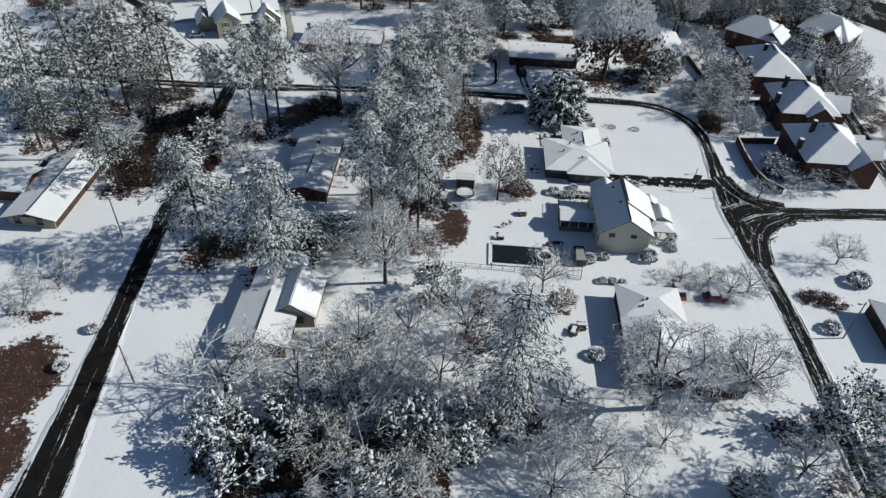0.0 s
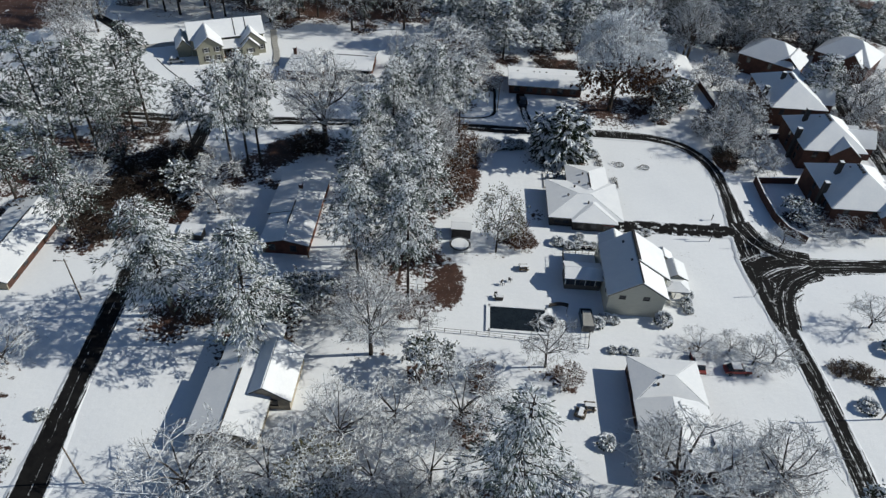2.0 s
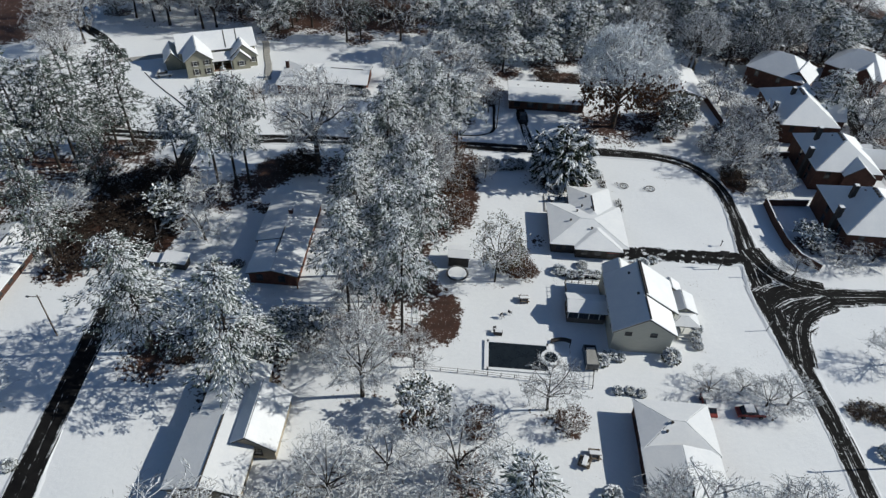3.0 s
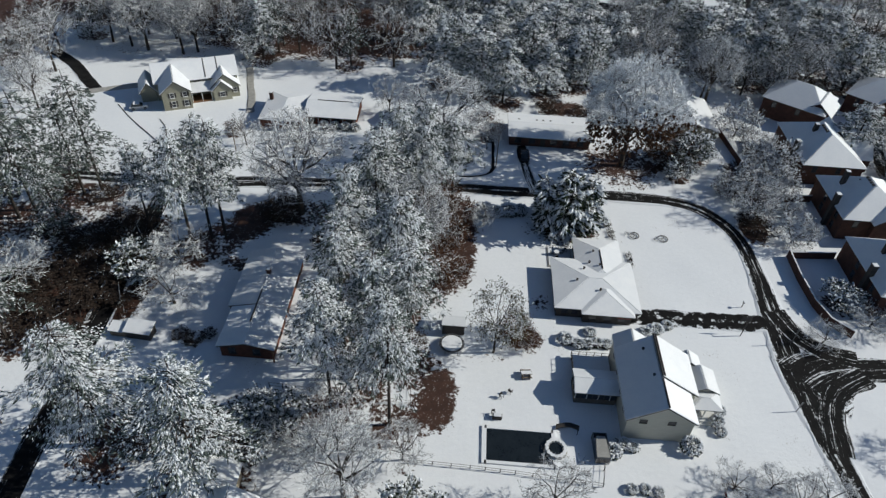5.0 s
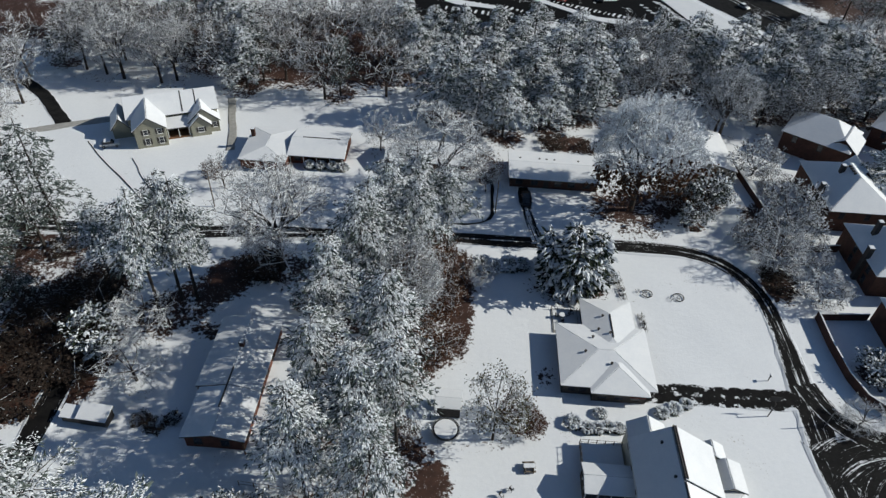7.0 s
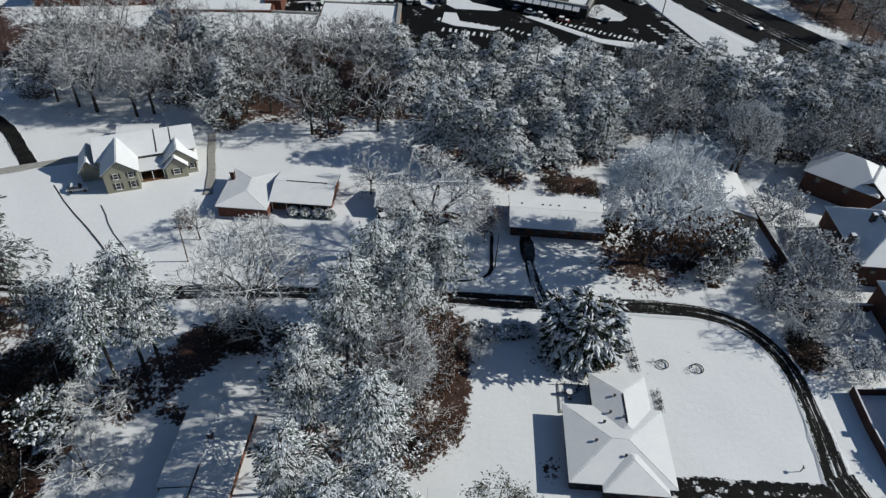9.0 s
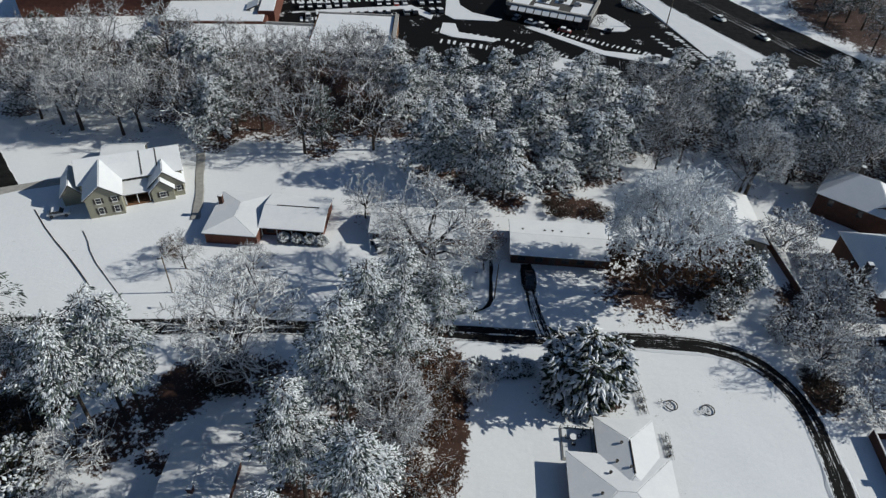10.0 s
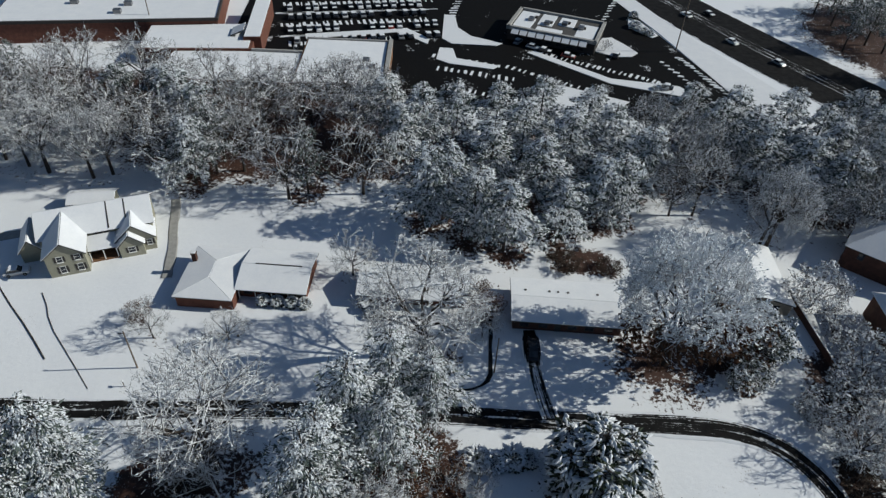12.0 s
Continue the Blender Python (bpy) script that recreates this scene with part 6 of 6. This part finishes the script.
plant(WOOD, 16.5, 88.1, 11, 5.6)
plant(BROWN, 19.6, 85.0, 4.5, 3.0)
plant(OAK, -12.3, 88.1, 18, 6.3)
plant(SNOWY_PINE, -32.1, 88.7, 25, 9.0)
# the low brush near x 66 to 71 also stands for a tree's black shadow
plant(BRUSH, 70.6, 91.0, 1, 2.7)
plant(BARE, 51.5, 92.0, 5, 4.4)
plant(BRUSH, 68.4, 92.1, 1, 2.7)
plant(BRUSH, 65.7, 92.2, 0.8, 2.1)
plant(BARE, 55.0, 92.5, 6, 4.4)
plant(MOUND, 31.8, 92.5, 1, 0.9)
plant(MOUND, 28.1, 92.7, 1, 0.9)
plant(MOUND, 30.0, 92.8, 1, 0.9)
plant(SNOWY_PINE, -47.2, 93.4, 25, 9.0)
plant(BARE, 42.7, 94.0, 4, 4.4)
plant(EVERGREEN, -27.8, 94.0, 6, 3.7)
plant(BARE, -18.6, 94.2, 6, 3.9)
plant(BARE, -4.8, 94.5, 8, 4.4)
plant(BRUSH, -41.4, 94.5, 2.2, 4.2)
plant(BARE, 48.3, 94.6, 4, 3.3)
plant(BARE, -14.9, 96.2, 8, 5.5)
plant(BARE, -21.3, 96.3, 6, 4.4)
plant(BRUSH, -29.8, 96.9, 2.5, 4.2)
plant(BRUSH, -33.3, 97.1, 2.2, 4.2)
plant(MOUND, 77.8, 97.7, 2.4, 2.1)
plant(MOUND, 26.0, 98.6, 1.4, 1.5)
plant(EVERGREEN, -27.0, 99.2, 5, 4.2)
plant(EVERGREEN, -27.0, 99.5, 6, 3.7)
plant(BRUSH, -27.2, 99.5, 2.2, 4.2)
plant(EVERGREEN, -22.7, 99.7, 5, 4.2)
plant(MOUND, 29.2, 99.7, 1.2, 1.1)
plant(MOUND, 27.9, 99.9, 1.3, 1.1)
plant(MOUND, 26.9, 100.1, 1.1, 0.9)
plant(MOUND, 38.0, 100.2, 2.4, 1.6)
plant(PINE, -7.4, 100.3, 27, 6.3)
plant(PINE, -16.5, 102.2, 27, 6.3)
plant(BARE, 75.4, 102.7, 7, 5)
plant(BARE, -15.3, 103.4, 9, 5.5)
plant(MOUND, 43.3, 103.4, 1.2, 0.9)
plant(MOUND, 43.0, 105.2, 1.6, 1.2)
plant(MOUND, 43.8, 107.2, 1.6, 1.1)
plant(PINE, -10.9, 108.9, 27, 7.5)
plant(DARK_PINE, -71.0, 110.0, 24, 6.1)
plant(BARE, -16.4, 110.3, 9, 5.5)
plant(PINE, -5.7, 111.6, 27, 6.9)
plant(BRUSH, -69.7, 113.6, 3.5, 6.3)
plant(BROWN, -5.1, 114.2, 6, 3.2)
plant(PINE, -16.7, 115.0, 27, 6.9)
plant(BRUSH, -65.0, 116.8, 3, 6.3)
plant(BRUSH, -81.7, 118.6, 4, 6.3)
plant(MOUND, 22.8, 119.1, 1.3, 1.2)
plant(OLIVE, 8.3, 116.0, 15, 5.6)
plant(BROWN, 13.6, 118.4, 4.0, 3.0)
plant(BROWN, 11.8, 119.8, 6, 3.8)
plant(MOUND, 24.4, 119.2, 1.3, 1.1)
plant(DARK_PINE, -88.1, 119.3, 24, 6.6)
plant(MOUND, 27.7, 119.5, 1.3, 1.1)
plant(MOUND, 26.1, 119.6, 1.3, 1.1)
plant(MOUND, 20.7, 120.0, 1.5, 1.4)
plant(BRUSH, -75.5, 121.5, 3.5, 6.3)
plant(BARE, -48.1, 121.8, 8, 6.6)
plant(MOUND, 25.2, 122.1, 1.1, 1.1)
plant(BRUSH, -59.3, 122.9, 2.5, 6.3)
plant(MOUND, 35.0, 123.1, 1.1, 1.2)
plant(PINE, -9.5, 123.3, 27, 7.5)
plant(BRUSH, -62.7, 123.4, 3, 6.3)
plant(BARE, -75.3, 123.7, 10, 6.6)
plant(BRUSH, -72.4, 123.7, 3.5, 6.3)
plant(BARE, 66.3, 124.0, 4, 4.4)
plant(MOUND, 37.1, 124.0, 1.1, 1.3)
plant(DARK_PINE, -95.4, 124.5, 25, 6.6)
plant(MOUND, 39.2, 125.1, 1, 1.1)
plant(EVERGREEN, -57.2, 128.4, 7, 5.2)
plant(BARE, 76.7, 128.8, 5, 5.5)
plant(BROWN, -3.9, 129.0, 8, 5.2)
plant(PINE, -17.5, 129.4, 27, 6.9)
plant(BARE, 83.8, 129.6, 5, 5.5)
plant(DARK_PINE, -87.8, 131.0, 25, 6.6)
plant(BRUSH, -68.2, 131.4, 3.5, 6.3)
plant(BRUSH, -61.0, 131.4, 3, 6.3)
plant(BARE, -50.4, 131.7, 9, 6.1)
plant(BROWN, -0.2, 132.4, 7, 4.7)
plant(BRUSH, -100.8, 132.8, 2.5, 5.2)
plant(EVERGREEN, 72.8, 133.9, 5, 4.2)
plant(DARK_PINE, -72.7, 134.4, 20, 5.5)
plant(BRUSH, -59.7, 135.9, 2, 3.2)
plant(PINE, -49.5, 136.0, 27, 7.5)
plant(OAK, -6.1, 136.3, 22, 6.3)
plant(BRUSH, -68.6, 136.9, 2.2, 5.2)
plant(BROWN, -6.5, 138.2, 8, 5.2)
plant(BRUSH, -62.2, 138.4, 3, 6.3)
plant(BRUSH, -76.7, 138.9, 2.2, 4.2)
plant(PINE, -14.3, 139.1, 27, 6.9)
plant(PINE, -47.2, 139.8, 27, 6.9)
plant(PINE, -44.5, 140.1, 27, 6.9)
plant(DARK_PINE, -81.4, 140.3, 27, 8.2)
plant(DARK_PINE, -102.9, 140.3, 25, 6.6)
plant(PINE, -59.4, 140.4, 20, 5.8)
plant(BRUSH, -24.0, 141.1, 2.2, 4.2)
plant(BROWN, -2.2, 141.7, 8, 5.2)
plant(BROWN, -1.1, 142.1, 8, 4.2)
plant(BRUSH, -65.0, 143.1, 2.2, 4.2)
plant(PINE, -14.1, 143.2, 27, 7.5)
plant(DARK_PINE, -80.6, 144.9, 27, 9.0)
plant(DARK_PINE, -95.0, 145.9, 27, 9.0)
plant(PINE, -7.3, 147.0, 25, 6.9)
plant(OAK, -31.6, 149.5, 24, 11)
plant(BRUSH, -35.2, 148.8, 2.5, 5.2)
plant(BARE, 6.0, 149.4, 5, 3.3)
plant(BROWN, -4.9, 149.5, 9, 5.2)
plant(BRUSH, -35.7, 149.5, 2.5, 5.2)
plant(BRUSH, -82.9, 150.4, 2.5, 5.2)
plant(PINE, -11.3, 150.7, 27, 7.5)
plant(BROWN, 1.3, 150.9, 6, 4.2)
plant(BRUSH, -72.9, 150.9, 2.2, 4.2)
plant(FROSTED, 69.8, 151.5, 7, 5.2)
plant(CONIFER, 22.9, 152.5, 13.5, 9.9)
plant(DARK_PINE, -74.8, 152.6, 27, 8.2)
plant(MOUND, 31.0, 153.5, 1.6, 1.5)
plant(MOUND, 8.5, 154.0, 1.8, 1.9)
plant(MOUND, 6.1, 154.4, 2, 2.3)
plant(BRUSH, 63.7, 154.4, 2.5, 4.2)
plant(MOUND, 11.4, 154.9, 2, 2.1)
plant(BROWN, -2.8, 155.0, 8, 5.2)
plant(MOUND, 13.8, 155.2, 1.8, 1.7)
plant(PINE, -0.8, 155.2, 22, 6.3)
plant(BRUSH, 62.6, 156.9, 2.5, 3.2)
plant(PINE, -6.4, 157.5, 24, 6.9)
plant(BRUSH, -83.7, 159.0, 2.5, 5.2)
plant(BARE, 63.0, 159.6, 11, 6.1)
plant(FROSTED, 64.6, 160.0, 7, 4.6)
plant(FROSTED, 71.3, 161.3, 6, 4.2)
plant(FROSTED, 60.7, 166.9, 8, 4.6)
plant(FROSTED, 70.8, 167.3, 9, 5.2)
plant(FROSTED, 66.8, 171.3, 8, 5.2)
plant(EVERGREEN, 50.6, 172.5, 6, 3.7)
plant(BARE, -49.9, 173.4, 9, 4.4)
plant(OAK, -3.9, 174.3, 22, 12)
plant(BARE, -37.2, 174.3, 6, 4.4)
plant(FROSTED, 71.2, 175.4, 11, 6.5)
plant(BROWN_OAK, 38.0, 176.0, 28, 12.5)
plant(BROWN, -54.2, 177.7, 4, 2.7)
plant(EVERGREEN, 54.1, 178.3, 9, 5.2)
plant(BARE, 6.5, 178.9, 8, 3.9)
plant(BROWN, 49.4, 179.7, 7.5, 6.3)
plant(BROWN, 51.6, 180.5, 8, 5.2)
plant(EVERGREEN, 56.2, 181.0, 8, 4.7)
plant(MOUND, 23.4, 183.2, 1.2, 1.1)
plant(MOUND, 26.1, 183.5, 1.6, 1.4)
for x in (-33.6, -31.0, -28.4, -25.9):
    plant(MOUND, x, 183.4, 1.9, 1.3)
plant(BROWN, 6.5, 184.9, 7, 4.2)
plant(FROSTED, 70.3, 185.5, 7, 4.6)
plant(BARE, -18.6, 192.4, 12, 5)
plant(FROSTED, 68.8, 192.9, 10, 6.3)
plant(BRUSH, 31.3, 199.0, 2.2, 3.2)
plant(BRUSH, 22.5, 199.7, 2.2, 4.2)
plant(OAK, 65.4, 209.8, 20, 7.4)

# dark brush added to the woodlot in place of dense evergreens lying in shade
for x, y, tall, r in ((-24.0, 49.5, 2.6, 4.5), (-19.5, 52.5, 2.4, 4.0), (-28.0, 53.0, 2.6, 4.0), (-7.5, 48.0, 2.2, 3.6), (-12.0, 51.0, 2.4, 4.0), (-0.5, 47.5, 1.6, 2.8), (-31.5, 50.0, 2.4, 4.0), (-27.0, 46.5, 2.6, 4.4), (-19.0, 46.5, 2.4, 4.2)):
    plant(BRUSH, x, y, tall, r)

for x, y, tall, r in ((-44.5, 114.6, 1.0, 1.8), (-42.0, 113.6, 1.2, 2.0), (-39.8, 115.2, 1.0, 1.6)):
    plant(BRUSH, x, y, tall, r)

# gardens between the townhouses and their court
for x, y, tall, r in ((99.0, 172.0, 6, 3.6), (104.5, 165.0, 6, 4.0), (106.0, 182.0, 7, 4.4), (110.5, 174.0, 7, 4.6), (113.0, 190.0, 8, 5.0), (108.0, 152.0, 5, 3.6)):
    plant(FROSTED, x, y, tall, r)
for x, y, tall, r in ((101.5, 179.5, 2.0, 3.0), (108.5, 168.5, 1.8, 3.4), (112.5, 182.0, 2.2, 3.6), (114.0, 160.0, 2.0, 4.0), (104.5, 157.5, 1.4, 2.6)):
    plant(BRUSH, x, y, tall, r)

# tall trees at the edge of the clearing behind the cream house
for x, y, tall, r in ((-91.0, 218.5, 19, 8.0), (-80.5, 217.5, 18, 6.5), (-77.0, 219.5, 18, 6.5), ):
    plant(OAK, x, y, tall, r)
for x, y, tall, r in ((-86.0, 227.0, 18, 8.8), (-95.0, 229.0, 18, 8.8), (-104.0, 231.0, 18, 8.8), (-71.5, 227.0, 18, 8.8), (-64.0, 222.0, 18, 8.0)):
    plant(WOOD, x, y, tall, r)

# belt of woodland
for x, y, tall, r in ((-40.0, 249.0, 17, 9.0), (-31.0, 253.0, 15, 8.0), (-26.0, 244.0, 18, 8.5), (-35.5, 239.0, 17, 8.5), (-46.0, 244.0, 16, 8.5), (-53.0, 252.0, 15, 8.0), (-20.5, 251.0, 15, 7.5), (-64.0, 254.0, 15, 8.0)):
    plant(WOOD, x, y, tall, r)
plant(WOOD, 102.9, 178.1, 13, 5.5)
plant(WOOD, -104.7, 183.4, 14, 6.6)
plant(WOOD, 104.3, 184.6, 14, 6.6)
plant(WOOD_PINE, 95.1, 186.9, 14.62, 7.4)
plant(WOOD, -112.3, 191.1, 14, 6.6)
plant(WOOD, -111.8, 195.4, 18, 8.8)
plant(WOOD, -109.8, 202.4, 18, 8.8)
plant(WOOD_PINE, 10.3, 202.5, 18.06, 7.4)
plant(WOOD_PINE, 3.7, 205.3, 18.06, 7.4)
plant(WOOD_PINE, 22.0, 208.3, 14.62, 7.4)
plant(WOOD_PINE, -6.0, 209.8, 21, 7.4)
plant(WOOD, 64.0, 209.9, 18, 8.8)
plant(WOOD_PINE, -1.6, 210.3, 21, 7.4)
plant(WOOD_PINE, 29.0, 214.1, 18.06, 7.4)
plant(WOOD_PINE, 33.7, 214.7, 18.06, 7.4)
plant(WOOD, 84.7, 214.9, 13, 6.6)
plant(WOOD, -36.2, 214.9, 18, 8.8)
plant(WOOD, -115.4, 216.0, 18, 8.8)
plant(WOOD, 76.9, 216.0, 13, 6.6)
plant(WOOD, 87.7, 217.1, 18, 7.7)
plant(DARK_PINE, -32.5, 217.3, 17, 6.2)
plant(WOOD, -62.2, 217.4, 18, 8.8)
plant(WOOD, 93.5, 217.5, 18, 6.6)
plant(WOOD_PINE, -57.7, 218.2, 18.06, 7.4)
plant(WOOD, -20.5, 218.5, 18, 8.8)
plant(WOOD, 46.9, 218.5, 13, 6.6)
plant(WOOD_PINE, 17.7, 218.9, 18.06, 7.4)
plant(WOOD, 52.1, 219.0, 18, 7.7)
plant(WOOD, -96.4, 220.2, 18, 8.8)
plant(WOOD, 70.4, 221.3, 13, 6.6)
plant(WOOD_PINE, 7.0, 221.9, 18.06, 7.4)
plant(WOOD, -102.8, 222.1, 18, 8.8)
plant(DARK_PINE, -54.3, 222.5, 17, 6.2)
plant(WOOD_PINE, 82.9, 222.6, 18.06, 7.4)
plant(WOOD_PINE, 107.6, 223.0, 18.06, 7.4)
plant(WOOD, -48.6, 224.1, 18, 8.8)
plant(WOOD_PINE, 113.9, 224.8, 14.62, 7.4)
plant(EVERGREEN, -110.1, 225.0, 9, 5.5)
plant(WOOD_PINE, 40.2, 226.1, 18.06, 7.4)
plant(WOOD_PINE, 75.7, 226.1, 18.06, 7.4)
plant(WOOD, 47.8, 227.1, 18, 7.7)
plant(WOOD, 89.2, 227.2, 18, 6.6)
plant(WOOD, -54.0, 227.3, 18, 7.7)
plant(WOOD_PINE, 91.1, 228.0, 18.06, 7.4)
plant(WOOD_PINE, -13.2, 228.6, 18.06, 7.4)
plant(WOOD_PINE, 98.5, 228.8, 18.06, 7.4)
plant(WOOD, -81.0, 229.6, 18, 7.7)
plant(WOOD_PINE, 105.7, 229.8, 18.06, 7.4)
plant(WOOD_PINE, 24.7, 231.1, 18.06, 7.4)
plant(WOOD_PINE, 127.1, 231.3, 14.62, 7.4)
plant(WOOD_PINE, 69.0, 232.1, 18.06, 7.4)
plant(WOOD_PINE, -60.1, 232.4, 18.06, 7.4)
plant(WOOD, 54.0, 232.6, 18, 7.7)
plant(WOOD, -93.1, 233.2, 18, 8.8)
plant(WOOD, -100.5, 233.5, 18, 8.8)
plant(WOOD_PINE, 84.9, 234.1, 18.06, 7.4)
plant(WOOD_PINE, 14.6, 234.7, 18.06, 7.4)
plant(WOOD_PINE, 35.3, 234.9, 18.06, 7.4)
plant(WOOD_PINE, 66.5, 236.5, 18.06, 7.4)
plant(WOOD, -23.4, 237.5, 18, 7.7)
plant(WOOD, -46.9, 237.8, 18, 8.8)
plant(WOOD_PINE, -65.9, 238.1, 18.06, 7.4)
plant(WOOD, -56.7, 238.3, 18, 7.7)
plant(WOOD, 89.7, 238.7, 18, 6.6)
plant(WOOD_PINE, -70.4, 239.1, 18.06, 7.4)
plant(WOOD, 47.7, 239.2, 18, 7.7)
plant(WOOD_PINE, -9.0, 239.3, 18.06, 7.4)
plant(WOOD_PINE, -1.1, 240.4, 18.06, 7.4)
plant(DARK_PINE, -80.5, 240.5, 17, 6.2)
plant(WOOD_PINE, 97.8, 240.6, 18.06, 7.4)
plant(WOOD_PINE, 59.8, 240.7, 18.06, 7.4)
plant(WOOD_PINE, -18.5, 240.7, 18.06, 7.4)
plant(WOOD, -113.1, 241.2, 18, 8.8)
plant(WOOD, 44.1, 241.3, 18, 6.6)
plant(WOOD_PINE, 83.7, 241.3, 18.06, 7.4)
plant(WOOD_PINE, 107.0, 241.4, 18.06, 7.4)
plant(WOOD_PINE, 8.2, 241.7, 18.06, 7.4)
plant(WOOD_PINE, 29.6, 241.9, 18.06, 7.4)
plant(EVERGREEN, -100.6, 243.2, 9, 5.5)
plant(WOOD, 121.1, 243.8, 18, 8.8)
plant(WOOD_PINE, 19.1, 245.9, 18.06, 7.4)
plant(WOOD, -102.4, 246.2, 18, 8.8)
plant(WOOD_PINE, 65.4, 246.7, 18.06, 7.4)
plant(WOOD, -72.2, 247.6, 18, 7.7)
plant(WOOD_PINE, 54.8, 248.0, 18.06, 7.4)
plant(DARK_PINE, -111.8, 248.0, 17, 6.2)
plant(WOOD_PINE, 78.1, 248.4, 18.06, 7.4)
plant(WOOD_PINE, 103.1, 249.0, 18.06, 7.4)
plant(WOOD_PINE, 95.3, 250.8, 18.06, 7.4)
plant(WOOD, -28.2, 250.9, 18, 8.8)
plant(EVERGREEN, -89.3, 251.3, 9, 5.5)
plant(WOOD, -99.5, 254.6, 18, 8.8)
plant(WOOD, -83.1, 255.5, 18, 8.8)
plant(WOOD, 115.8, 255.6, 18, 6.6)
plant(WOOD, 130.2, 263.8, 15, 6.6)
plant(WOOD, 39.3, 271.2, 4, 2.4)
plant(WOOD, 25.9, 271.6, 4, 2.8)
plant(DARK_PINE, 138.2, 271.8, 17, 6.6)
plant(MOUND, 54.5, 277.7, 1.2, 1.2)
plant(MOUND, 56.9, 278.2, 1.6, 1.6)
plant(DARK_PINE, 134.3, 280.6, 18, 7.7)
plant(WOOD, 134.3, 290.7, 15, 6.6)
plant(DARK_PINE, 145.1, 292.6, 18, 7.7)
plant(DARK_PINE, 130.0, 295.3, 18, 6.6)
plant(WOOD, 43.1, 301.8, 3.5, 2.8)
plant(DARK_PINE, 134.3, 313.7, 18, 7.7)
plant(DARK_PINE, 121.7, 313.8, 16, 6.6)
plant(MOUND, 59.5, 316.6, 1.8, 1.7)
plant(MOUND, 57.8, 317.9, 2, 1.9)
plant(DARK_PINE, 131.3, 319.7, 18, 7.7)
plant(MOUND, 55.6, 321.6, 2.4, 2.3)
plant(DARK_PINE, 129.2, 328.4, 18, 7.7)
plant(MOUND, 56.1, 329.1, 3, 1.7)
plant(WOOD, 142.2, 330.5, 14, 6.6)
plant(WOOD, 136.4, 334.4, 14, 6.6)
plant(DARK_PINE, 126.0, 335.1, 18, 7.7)
plant(DARK_PINE, 123.5, 344.8, 18, 7.7)
plant(DARK_PINE, 145.1, 345.8, 18, 7.7)
plant(WOOD, 130.0, 345.9, 14, 6.6)
plant(DARK_PINE, 139.8, 350.2, 18, 7.7)
plant(DARK_PINE, -77.6, 150.6, 24, 7.0)
plant(DARK_PINE, -86.5, 141.5, 26, 8.4)

ground()
# the patterns that the copies were taken from leave the scene
for kinds in (PINE, DARK_PINE, SNOWY_PINE, WOOD_PINE, OAK, BARE, WOOD, EVERGREEN, BROWN, OLIVE, CONIFER, BRUSH, MOUND, BROWN_OAK, FROSTED):
    for src, _, _ in kinds:
        for o in (*src.children_recursive, src):
            bpy.data.objects.remove(o)
